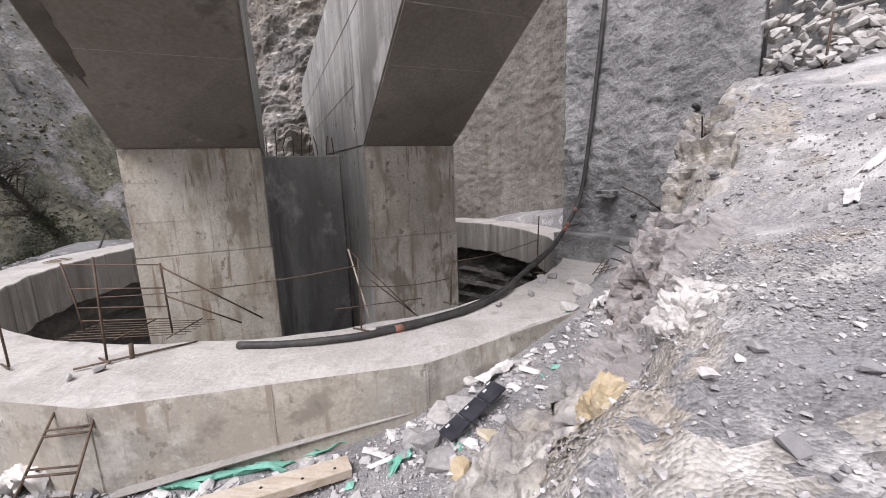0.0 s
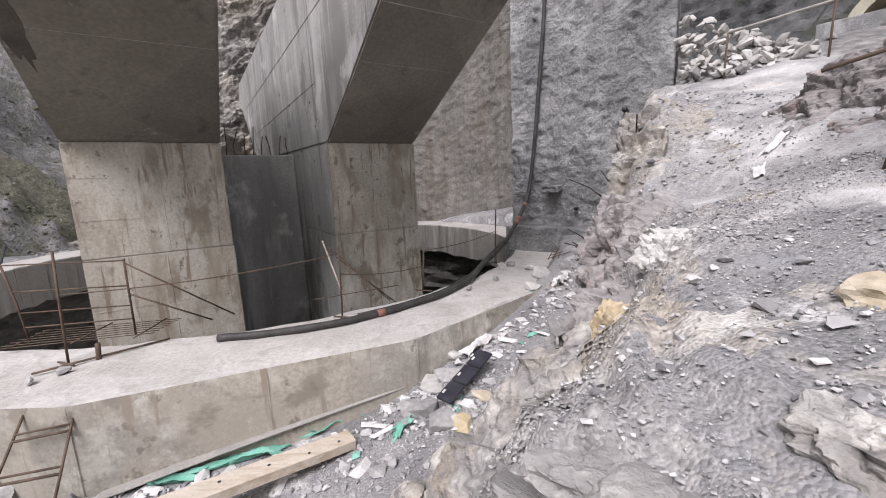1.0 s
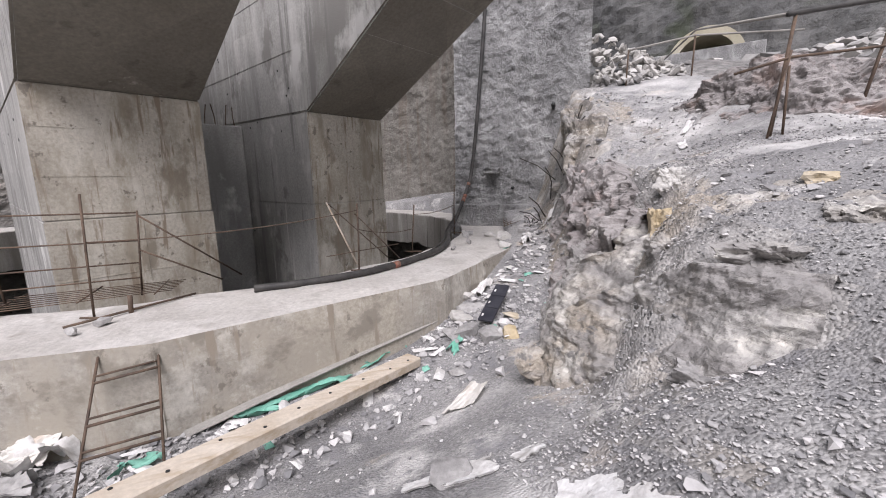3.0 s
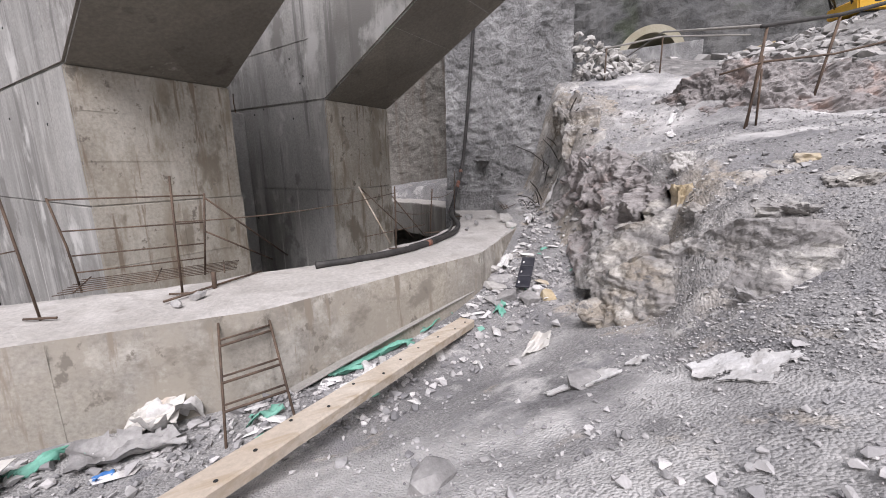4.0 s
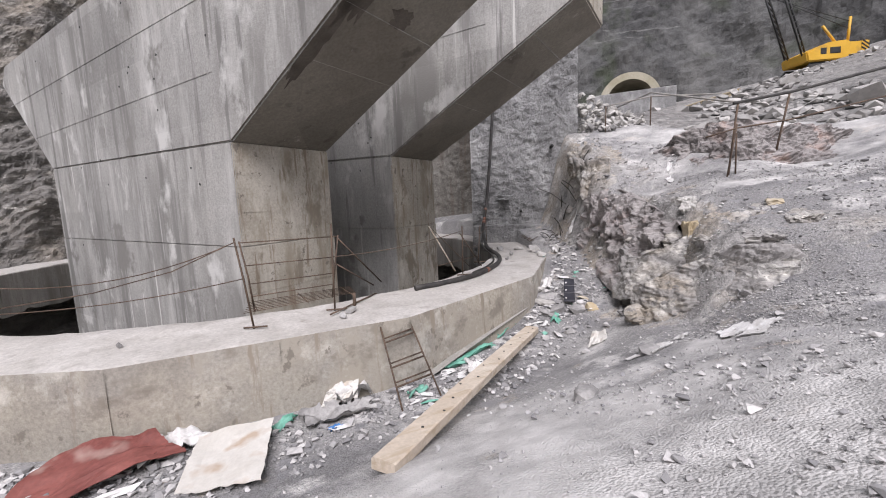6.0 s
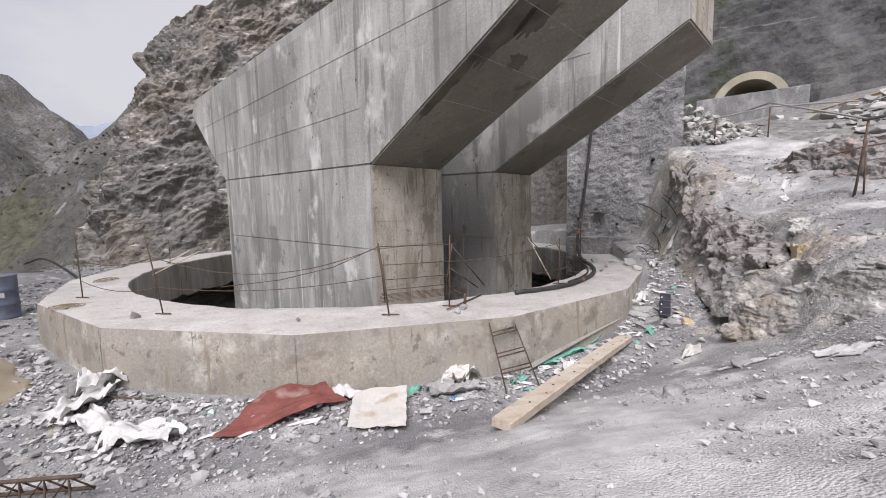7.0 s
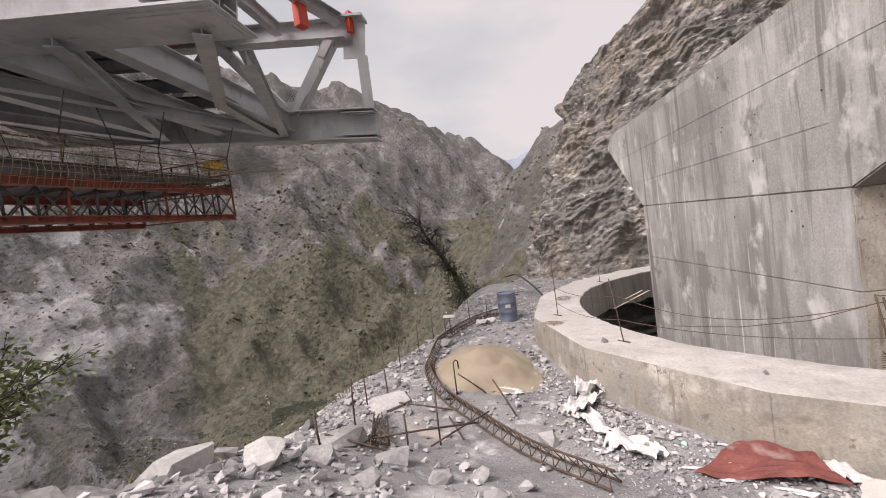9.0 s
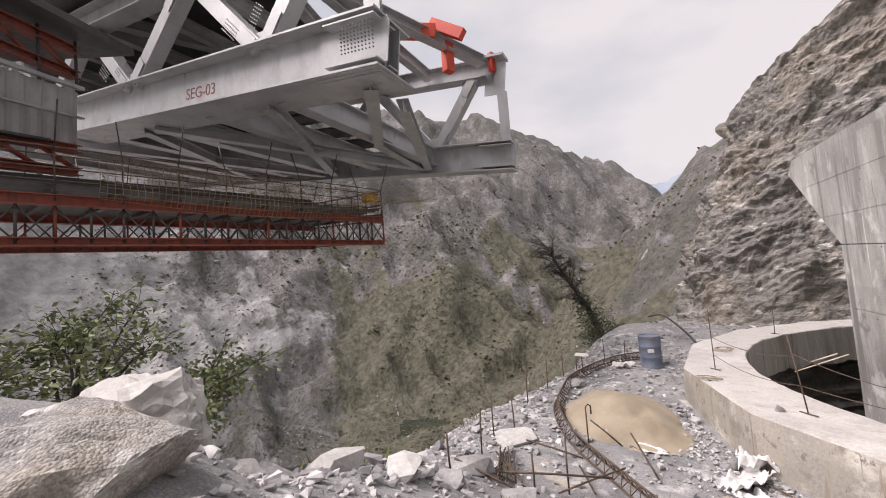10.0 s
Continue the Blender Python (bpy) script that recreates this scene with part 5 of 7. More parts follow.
def hill_fence():
    base = thing("pipe_fence", on_ground(3.0, 2.1), "rusty fence of rebar posts and pipe rails on the slope", "fence")
    tops = []
    for (x, y), (dx, dy, h) in (((3.0, 2.08), (0.05, -0.08, 1.2)), ((4.05, 1.78), (0.24, -0.10, 1.15)), ((6.4, 5.4), (0.02, 0, 0.8)), ((5.2, 6.0), (0.02, 0, 0.7)), ((6.9, -0.6), (0.1, 0, 1.0))):
        g = on_ground(x, y)
        t = g + Vector((dx, dy, h))
        rod("post", [g - UP * 0.05, t], 0.017, REBAR, base)
        tops.append(t)
    g = on_ground(2.92, 2.06)
    rod("brace", [g, tops[0] - UP * 0.35], 0.013, REBAR, base)
    rod("brace", [on_ground(3.08, 2.0), tops[0] - UP * 0.5], 0.013, REBAR, base)
    a, b, c = tops[0], tops[1], tops[4]
    rod("rail", [a + (a - b).normalized() * 0.1, a, b, c, on_ground(7.0, -0.6, 1.1)], 0.026, HOSE, base)
    rod("rail", [a - UP * 0.45 + Vector((-.4, .3, -0.1)), a - UP * 0.42, b - UP * 0.48, c - UP * 0.5, on_ground(7.0, -0.6, 0.5)], 0.014, REBAR, base)
    rod("rail", [a, tops[2] + UP * 0.1, (9.4, 8.4, 5.4)], 0.02, OLD_WOOD, base)
    rod("rail", [tops[3], tops[2], (8.5, 4.5, 4.9)], 0.02, OLD_WOOD, base)


hill_fence()


def portal():
    c, r_out, r_in = Vector((25.6, 18.0, 8.35)), 2.25, 1.72
    face = Vector((-0.85, -0.53, 0)).normalized()
    side = Vector((-face.y, face.x, 0))
    base = thing("tunnel_portal", c, "cream concrete tunnel portal arch in the hillside", "tunnel portal")
    bm = bmesh.new()
    n = 28
    rings = []
    for k in range(n + 1):
        a = math.pi * k / n
        ring = []
        for r, d in ((r_in, 0.0), (r_out, 0.0), (r_out, -9.0), (r_in, -9.0)):
            ring.append(bm.verts.new(c + side * (r * math.cos(a)) + UP * (0.9 + r * math.sin(a)) + face * d))
        rings.append(ring)
    for a, b in zip(rings, rings[1:]):
        for k in range(4):
            bm.faces.new((a[k], a[(k + 1) % 4], b[(k + 1) % 4], b[k]))
    part("arch_ring", bm, CREAM, base)
    bm = bmesh.new()
    for s in (1, -1):
        m, _ = along(c, c + face)
        mid = c + side * s * (r_in + r_out) / 2 + UP * 0.4 - face * 4.5
        m.translation = mid
        box(bm, (9.0, r_out - r_in, 1.1), m)
    part("jambs", bm, CREAM, base)
    bm = bmesh.new()
    m, _ = along(c, c + face)
    m.translation = c - face * 8.8 + UP * 1.2
    box(bm, (0.3, 2 * r_out, 3.2), m)
    part("tunnel_back", bm, DARK_CUT, base)
    bm = bmesh.new()
    m.translation = c + face * 1.2 + UP * 0.35
    box(bm, (0.35, 6.2, 2.1), m, 0.03)
    tagged(part("parapet", bm, SHOTCRETE), "pale concrete wall across the foot of the tunnel mouth", "parapet")
    o = thing("orange_girder", c + face * 6 - side * 4.5, "orange steel girder lying on the slope by the tunnel", "girder")
    bm = bmesh.new()
    i_beam(bm, Vector((18.6, 10.8, 6.45)), Vector((21.6, 9.0, 7.4)), 0.4, 0.25)
    part("girder_body", bm, OCHRE_STONE, o)


portal()


def crane():
    base = thing("crawler_crane", (27.6, 7.2, 8.9), "yellow crawler crane with a dark lattice boom on the slope", "crane")
    z = height_at(27.6, 7.2) - 0.1
    a, b = Vector((25.6, 8.5, z)), Vector((29.7, 5.9, z + 0.2))
    m, length = along(a, b)
    m = m @ Matrix.Scale(0.68, 4)
    bm = bmesh.new()
    prof = [(-2.3, 0.0), (2.0, 0.0), (2.3, 0.3), (2.3, 1.35), (1.2, 1.35), (1.1, 1.55), (-0.5, 1.45), (-2.4, 0.75)]
    l = [bm.verts.new(m @ Vector((x, -1.3, z))) for x, z in prof]
    r = [bm.verts.new(m @ Vector((x, 1.3, z))) for x, z in prof]
    bm.faces.new(l)
    bm.faces.new(r[::-1])
    for i in range(len(l)):
        j = (i + 1) % len(l)
        bm.faces.new((l[i], r[i], r[j], l[j]))
    bmesh.ops.recalc_face_normals(bm, faces=bm.faces)
    bmesh.ops.bevel(bm, geom=list(bm.edges), offset=0.06, segments=2, affect="EDGES")
    house = part("house", bm, YELLOW, base)
    for x, w in ((0.0, 0.9), (-1.0, 0.5)):
        bm = bmesh.new()
        box(bm, (w, 0.04, 0.5), m @ Matrix.Translation((x, -1.31, 0.75)), 0.02)
        part("opening", bm, BLACK, house, "dark engine opening")
    bm = bmesh.new()
    box(bm, (0.75, 2.7, 1.3), m @ Matrix.Translation((2.5, 0, 0.72)), 0.05)
    weight = part("counterweight", bm, YELLOW, base)
    for k in range(4):
        bm = bmesh.new()
        box(bm, (0.85, 0.02, 0.11), m @ Matrix.Translation((2.5, -1.362, 0.3 + 0.3 * k)) @ Matrix.Rotation(0.6, 4, "Y"))
        part("stripe", bm, BLACK, weight, "black warning stripe")
    for y in (-1.2, 1.2):
        bm = bmesh.new()
        box(bm, (4.4, 0.6, 0.8), m @ Matrix.Translation((-0.2, y, -0.5)), 0.25)
        part("crawler_track", bm, BLACK, base)
    o, tip = m @ Vector((-2.2, 0, 0.6)), m @ Vector((-5.0, -0.8, 6.5))
    for dx, dy in ((-.35, -.4), (.35, -.4), (-.35, .4), (.35, .4)):
        rod("boom_chord", [o + Vector((dx, dy, 0)), tip + Vector((dx, dy, 0))], 0.05, BLACK, base)
    for k in range(12):
        p, q = o.lerp(tip, k / 12), o.lerp(tip, (k + 1) / 12)
        rod("boom_lace", [p + Vector((-.35, -.4, 0)), q + Vector((.35, -.4, 0))], 0.03, BLACK, base)
        rod("boom_lace", [p + Vector((.35, .4, 0)), q + Vector((-.35, .4, 0))], 0.03, BLACK, base)
    rod("mast", [m @ Vector((0.9, -0.5, 1.4)), m @ Vector((-0.4, -0.5, 3.0))], 0.07, YELLOW, base)
    rod("mast", [m @ Vector((1.8, -0.5, 1.4)), m @ Vector((2.0, -0.5, 3.6))], 0.07, YELLOW, base)
    for z in (2.6, 3.2):
        rod("cable", [m @ Vector((2.0, -0.5, z)), o.lerp(tip, 0.8)], 0.02, BLACK, base)


crane()


# ---- the shelf above the valley ---------------------------------------------


def drum():
    x, y = -11.28, 9.05
    z = height_at(x, y) - 0.01
    base = thing("steel_drum", (x, y, z), "dented blue-grey steel drum standing on the gravel", "drum")
    bm = bmesh.new()
    prof = [(0.0, 0.0), (0.285, 0.0), (0.295, 0.015), (0.285, 0.03), (0.285, 0.28), (0.298, 0.30), (0.285, 0.32), (0.285, 0.57), (0.298, 0.59), (0.285, 0.61), (0.285, 0.85),
            (0.296, 0.865), (0.296, 0.885), (0.275, 0.885), (0.272, 0.86)]
    n = 32
    rings = [[bm.verts.new((x + r * (1 + 0.03 * noise.noise(Vector((math.cos(k * 2 * math.pi / n) * 2, math.sin(k * 2 * math.pi / n) * 2, h * 3)))) * math.cos(k * 2 * math.pi / n), y + r * math.sin(k * 2 * math.pi / n), z + h)) for k in range(n)] for r, h in prof[1:]]
    for a, b in zip(rings, rings[1:]):
        for k in range(n):
            bm.faces.new((a[k], a[(k + 1) % n], b[(k + 1) % n], b[k]))
    bm.faces.new(rings[0][::-1])
    part("shell", bm, DRUM_PAINT, base, smooth_shade=True)
    bm = bmesh.new()
    bmesh.ops.create_cone(bm, cap_ends=True, segments=n, radius1=0.272, radius2=0.272, depth=0.02, matrix=Matrix.Translation((x, y, z + 0.85)))
    part("lid", bm, DRUM_PAINT, base)
    bm = bmesh.new()
    m, _ = along((x + 0.13, y - 0.262, z + 0.5), (x + 0.131, y - 0.264, z + 0.5))
    box(bm, (0.004, 0.16, 0.10), m)
    part("faded_mark", bm, CLOTH, base, "faded pale mark")


drum()


def sand_pile():
    bm = bmesh.new()
    cx, cy, n = -10.35, 5.15, 60
    grid = {}
    for i in range(n + 1):
        for j in range(n + 1):
            u, v = (i / n - 0.5) * 3.6, (j / n - 0.5) * 4.0
            x, y = cx + u * 0.86 - v * 0.36, cy + u * 0.36 + v * 0.86
            r = math.hypot(u / 1.15, v / 1.45) * (1 + 0.25 * noise.noise(Vector((u, v, 3))))
            h = 0.40 * max(0.0, 1 - r) ** 0.85 + 0.22 * max(0, 1 - math.hypot(u - 0.5, v + 0.6) / 0.9)
            h += 0.03 * noise.fractal(Vector((u * 3, v * 3, 1)), 1, 2, 4) * min(1, h * 5) - (0.12 * math.exp(-((u - 0.45) ** 2 + (v + 0.55) ** 2) / 0.03) if h > 0 else 0)
            grid[i, j] = bm.verts.new((x, y, height_at(x, y) + (h if h > 0.012 else -0.05)))
    for i in range(n):
        for j in range(n):
            bm.faces.new((grid[i, j], grid[i + 1, j], grid[i + 1, j + 1], grid[i, j + 1]))
    tagged(part("sand_mound", bm, SAND, smooth_shade=True), "low mound of yellow building sand on the shelf", "sand mound")
    bm = bmesh.new()
    grid = {}
    for i in range(31):
        for j in range(31):
            u, v = (i / 30 - 0.5) * 4.4, (j / 30 - 0.5) * 4.0
            x, y = -14.5 + u, 15.0 + v
            h = 0.24 * max(0.0, 1 - (math.hypot(u / 1.9, v / 1.8) * (1 + 0.3 * noise.noise(Vector((u, v, 8))))) ** 1.6)
            grid[i, j] = bm.verts.new((x, y, height_at(x, y) + (h if h > 0.02 else -0.05)))
    for i in range(30):
        for j in range(30):
            bm.faces.new((grid[i, j], grid[i + 1, j], grid[i + 1, j + 1], grid[i, j + 1]))
    tagged(part("gravel_mound", bm, GRAVEL, smooth_shade=True), "pale tan gravel mound at the foot of the cliff", "gravel mound")


sand_pile()


def lattice_arc():
    """A bent three-bar lattice girder that lies round the shelf."""
    line = [(-7.22, 2.01), (-8.28, 2.42), (-9.3, 2.95), (-10.34, 3.5), (-11.2, 4.35), (-11.75, 5.3), (-12.15, 6.3), (-12.35, 7.3), (-12.35, 8.3), (-12.15, 9.2), (-11.8, 9.9)]
    pts = curve_points([on_ground(x, y, 0.05) for x, y in line], 6)
    base = thing("lattice_girder", pts[0], "curved rusty rebar lattice girder lying along the shelf edge", "lattice girder")
    outs = []
    for k, p in enumerate(pts):
        d = (pts[min(k + 1, len(pts) - 1)] - pts[max(k - 1, 0)]).normalized()
        outs.append(UP.cross(d).normalized())
    rows = [[p + s * 0.10 + UP * z for p, s in zip(pts, outs)] for z in (0.0,)] + [[p - s * 0.10 for p, s in zip(pts, outs)], [p + UP * 0.17 for p in pts]]
    for row in rows:
        rod("chord", row, 0.016, REBAR, base)
    for k in range(0, len(pts) - 1):
        for row in rows[:2]:
            rod("lace", [row[k], rows[2][k].lerp(rows[2][k + 1], 0.5), row[k + 1]], 0.008, REBAR, base, n=5)


lattice_arc()


def stakes():
    rng = random.Random(31)
    for x, y, h, dx, dy in [(-10.19, 0.55, 0.45, -0.03, 0.0), (-10.97, 1.85, 0.72, 0.02, 0.02), (-11.5, 2.7, 0.8, 0.0, 0.0), (-11.37, 3.14, 0.75, -0.03, 0.0), (-12.2, 4.6, 0.8, 0.0, 0.03), (-12.5, 5.8, 0.75, 0.02, 0),
                            (-12.75, 6.9, 0.7, 0, 0), (-12.9, 7.8, 0.6, 0.02, 0), (-9.60, 2.14, 0.78, 0.0, 0.02), (-9.74, 1.58, 0.5, 0.0, 0.0), (-12.6, 8.9, 0.7, 0.0, 0.0), (-12.3, 9.6, 0.6, 0.03, 0)]:
        g = on_ground(x, y, -0.05)
        base = thing("rebar_stake", g, "upright rusty rebar stake in the gravel", "rebar stake", "rebar stakes along the shelf")
        rod("bar", [g, g + Vector((dx * .5 + rng.uniform(-.01, .01), dy * .5, h * .5)), g + Vector((dx, dy, h + 0.05))], 0.013, REBAR, base)
    g = on_ground(-10.2, 3.71, -0.05)
    base = thing("bent_rebar_hook", g, "rebar hook bent over at the top beside the sand", "rebar stake")
    rod("bar", [g, g + UP * 0.66, g + Vector((0.02, 0.05, 0.70)), g + Vector((0.04, 0.10, 0.66)), g + Vector((0.04, 0.10, 0.52))], 0.013, REBAR, base)
    for a, b in [((-8.92, 3.42, .02), (-9.45, 3.75, .42)), ((-9.75, 4.0, .02), (-10.15, 3.75, .40)), ((-9.9, 2.9, .03), (-9.3, 2.3, .10)), ((-10.6, 1.0, .1), (-9.6, 1.5, .05)), ((-10.9, 2.1, .06), (-9.7, 1.3, .14)),
                 ((-10.7, 2.3, .1), (-9.9, 1.4, .05)), ((-10.1, 1.2, .08), (-9.2, 2.6, .25)), ((-10.75, 2.7, .16), (-9.85, 2.95, .14)), ((-10.4, 0.8, .12), (-9.5, 1.1, .08)), ((-9.6, 1.9, .05), (-9.15, 2.9, .30)), ((-8.0, 4.3, .05), (-7.3, 3.95, .04))]:
        p, q = on_ground(a[0], a[1], a[2]), on_ground(b[0], b[1], b[2])
        base = thing("loose_rebar", p, "loose rusty bar lying across the gravel", "rebar", "loose bars on the shelf")
        rod("bar", [p, p.lerp(q, 0.5) + UP * 0.01, q], 0.014, REBAR, base)
    base = thing("rebar_bundle", on_ground(-10.4, 1.75), "bundle of short rusty bars on the gravel", "rebar bundle")
    for k in range(9):
        p = on_ground(-10.85 + rng.uniform(-.08, .08), 2.25 + rng.uniform(-.1, .1), 0.04 + rng.uniform(0, .1))
        q = on_ground(-9.95 + rng.uniform(-.1, .1), 1.15 + rng.uniform(-.15, .15), 0.04 + rng.uniform(0, .06))
        rod("bar", [p, q], 0.011, REBAR, base)
    bm = bmesh.new()
    p = on_ground(-12.45, 7.4, 0.55)
    box(bm, (0.34, 0.26, 0.012), Matrix.Translation(p) @ Euler((0.1, 0.05, 0.4)).to_matrix().to_4x4())
    sign = thing("marker_plate", on_ground(-12.45, 7.4), "small white plate on a bar at the shelf edge", "plate")
    part("plate", bm, BOARD, sign)
    rod("bar", [on_ground(-12.45, 7.4, -.05), p], 0.012, REBAR, sign)
    pipe = thing("black_pipe", on_ground(-13.6, 13.0), "black pipe running past the cliff foot", "pipe")
    rod("pipe_body", curve_points([on_ground(-14.0, 15.6, 0.5), on_ground(-12.9, 14.3, 0.75), on_ground(-11.6, 12.6, 0.45), on_ground(-10.8, 11.4, 0.2)], 5), 0.035, HOSE, pipe)


stakes()


def flat_slab(x, y, sx, sy, sz, turn, mat, seed):
    bm = bmesh.new()
    hull_rock(bm, on_ground(x, y, sz * 0.2), (sx, sy, sz), random.Random(seed), 20, (0.05, -0.08, turn))
    tagged(part("flat_rock", bm, mat), "flat pale rock slab on the shelf", "rock", "flat slabs on the shelf")


for k, (x, y, sx, sy, sz, a) in enumerate([(-12.1, 6.2, 0.5, 0.35, 0.14, 0.3), (-11.2, 2.9, 0.55, 0.5, 0.1, 0.8), (-10.3, 0.9, 0.5, 0.3, 0.16, 1.0), (-10.0, -0.3, 0.35, 0.3, 0.2, 0.4), (-10.4, -0.9, 0.5, 0.35, 0.24, 0.9), (-9.9, 0.3, 0.25, 0.2, 0.14, 0.2),
                                             (-9.2, 0.2, 0.22, 0.18, 0.1, 0.2), (-9.5, 1.0, 0.3, 0.2, 0.12, 0.7), (-8.6, 1.4, 0.25, 0.17, 0.1, 1.2), (-8.8, 0.9, 0.2, 0.2, 0.1, 0.1), (-11.7, 3.6, 0.3, 0.22, 0.12, 0.5), (-6.95, 3.2, 0.16, 0.12, 0.11, 0.5)]):
    flat_slab(x, y, sx, sy, sz, a, WHITE_STONE if k in (1, 3, 4) else STONE, 60 + k)


def boulder(x, y, z, sx, sy, sz, turn, mat, seed, label, kind="boulder", group="boulders at the drop"):
    rng = random.Random(seed)
    bm = bmesh.new()
    hull_rock(bm, (x, y, z), (sx * 1.3, sy * 1.3, sz * 1.3), rng, 26, (rng.uniform(-.2, .2), rng.uniform(-.2, .2), turn))
    bmesh.ops.triangulate(bm, faces=bm.faces)
    bmesh.ops.subdivide_edges(bm, edges=list(bm.edges), cuts=7, use_grid_fill=True)
    off = Vector((seed, seed * 2, 0))
    for v in bm.verts:
        v.co += (v.co - Vector((x, y, z))).normalized() * min(sx, sz) * (0.16 * noise.fractal(v.co * 2.5 + off, 0.7, 2.1, 6) + 0.10 * abs((v.co.z * 7 + v.co.x * 2.2 + noise.noise(v.co * 1.4 + off)) % 1.0 - 0.5))
    tagged(part(kind, bm, mat), label, "rock" if kind != "boulder" else kind, group)


def bedded_rock(at, strike, dip, size, layers, seed, mat, label):
    """An outcrop of broken plates lying one on another along tilted beds."""
    rng = random.Random(seed)
    x = Vector(strike).normalized()
    z = x.cross(Vector(dip)).normalized()
    turn = Matrix((x, z.cross(x), z)).transposed().to_4x4()
    turn.translation = Vector(at)
    bm = bmesh.new()
    for k in range(layers):
        f = (k + 0.5) / layers - 0.5
        thick = size[2] / layers * rng.uniform(0.55, 1.0)
        for _ in range(2):
            w = rng.uniform(0.45, 0.85)
            spot = Vector((size[0] * rng.uniform(-0.45, 0.45) * (1 - w * 0.6), size[1] * (rng.uniform(-0.15, 0.25) + 0.35 * f), size[2] * f))
            hull_rock(bm, spot, (size[0] * w, size[1] * rng.uniform(0.55, 0.85), thick * 1.15), rng, 22, (rng.uniform(-.10, .10), rng.uniform(-.10, .10), rng.uniform(-.5, .5)))
    bmesh.ops.triangulate(bm, faces=bm.faces)
    bmesh.ops.subdivide_edges(bm, edges=[e for e in bm.edges if e.calc_length() > 0.06], cuts=4, use_grid_fill=True)
    off = Vector((seed * 1.7, seed * 0.6, seed * 2.3))
    bm.normal_update()
    for v in bm.verts:
        p = v.co * 4.0 + off
        chip = 0.040 * noise.fractal(p, 0.7, 2.1, 5) + 0.028 * abs((v.co.x * 5.5 + v.co.y * 3.1 + 1.4 * noise.noise(p * 0.7)) % 1.0 - 0.5)
        v.co = v.co + v.normal * chip
    bmesh.ops.transform(bm, matrix=turn, verts=bm.verts)
    tagged(part("rock_ledge", bm, mat), label, "rock", "outcrops along the gully")


BED, INTO = (0.9, -0.42, 0.42), (0.42, 0.9, 0.12)
for at, size, layers, seed in [((0.85, 0.55, 1.76), (0.34, 0.20, 0.12), 3, 38), ((1.25, 0.95, 1.88), (0.22, 0.16, 0.10), 3, 39), ((-0.33, 1.72, 0.66), (0.16, 0.12, 0.14), 3, 37), ((1.35, 1.85, 1.90), (0.20, 0.15, 0.16), 3, 36), ((0.74, 1.80, 1.42), (0.22, 0.18, 0.24), 4, 35), ((0.56, 1.98, 1.22), (0.20, 0.16, 0.22), 4, 34)]:
    bedded_rock(at, BED, INTO, size, layers, seed, ROCK, "pale fractured rock ledge in tilted beds along the gully edge")
loft("rock_outcrop", [(-0.22, 1.92, 0.40), (-0.38, 1.60, 0.45), (-0.42, 1.25, 0.60), (-0.42, 1.00, 0.72), (-0.40, 0.72, 0.92), (-0.34, 0.46, 1.08), (-0.16, 0.22, 1.30)],
     [(0.02, 1.92, 0.92), (-0.10, 1.68, 1.05), (-0.02, 1.35, 1.27), (0.00, 1.02, 1.45), (0.00, 0.74, 1.56), (0.00, 0.50, 1.59), (0.06, 0.28, 1.60)],
     90, 190, 0.055, ROCK, "large pale fractured outcrop of tilted grey beds beside the gully", "rock", scale=2.3, back=(0.5, 0.1, -0.25), ledge=0.075, seed=5, bed=6.5, kind="", group="outcrops along the gully")
loft("rock_outcrop", [(0.36, 2.50, 0.60), (0.04, 2.06, 0.72), (0.10, 1.72, 0.95), (0.30, 1.40, 1.15), (0.42, 1.08, 1.38)],
     [(0.62, 2.35, 1.20), (0.42, 2.05, 1.30), (0.52, 1.82, 1.40), (0.70, 1.58, 1.60), (0.74, 1.30, 1.70)],
     60, 130, 0.055, ROCK, "darker rock ledge behind the pale outcrop", "rock", scale=2.3, back=(0.45, -0.1, -0.22), ledge=0.08, seed=6, bed=6.5, kind="", group="outcrops along the gully")
loft("rock_bank", [(3.75, 5.95, 1.15), (3.05, 5.45, 1.05), (2.40, 4.75, 0.95), (1.75, 4.00, 0.85), (1.15, 3.30, 0.72), (0.66, 2.75, 0.65), (0.36, 2.22, 0.70)],
     [(4.15, 5.75, 3.05), (3.35, 5.05, 2.62), (2.85, 4.50, 2.32), (2.50, 3.70, 2.22), (1.95, 3.00, 2.05), (1.45, 2.40, 1.88), (0.92, 1.72, 1.66)],
     110, 260, 0.13, PINK_ROCK, "broken bank of grey and reddish rock above the gully", "rock bank", scale=1.5, back=(0.6, -0.5, -0.3), ledge=0.13, seed=7, bed=4.0, kind="", group="outcrops along the gully")
loft("rock_bank", [(3.65, 3.90, 2.45), (3.40, 3.20, 2.30), (3.36, 2.50, 2.20), (3.62, 1.80, 2.15), (4.20, 1.15, 2.15), (4.9, 0.7, 2.2)],
     [(4.20, 3.90, 3.05), (4.05, 3.20, 3.30), (4.05, 2.60, 3.42), (4.35, 2.00, 3.34), (4.80, 1.50, 3.22), (5.4, 1.1, 3.1)],
     80, 200, 0.16, PINK_ROCK, "fractured pinkish rock bank beside the slope path under the fence", "rock bank", scale=1.7, back=(1.4, 0.3, -0.15), ledge=0.16, seed=8, bed=4.5, kind="", group="outcrops along the gully")
rng_bank = random.Random(88)
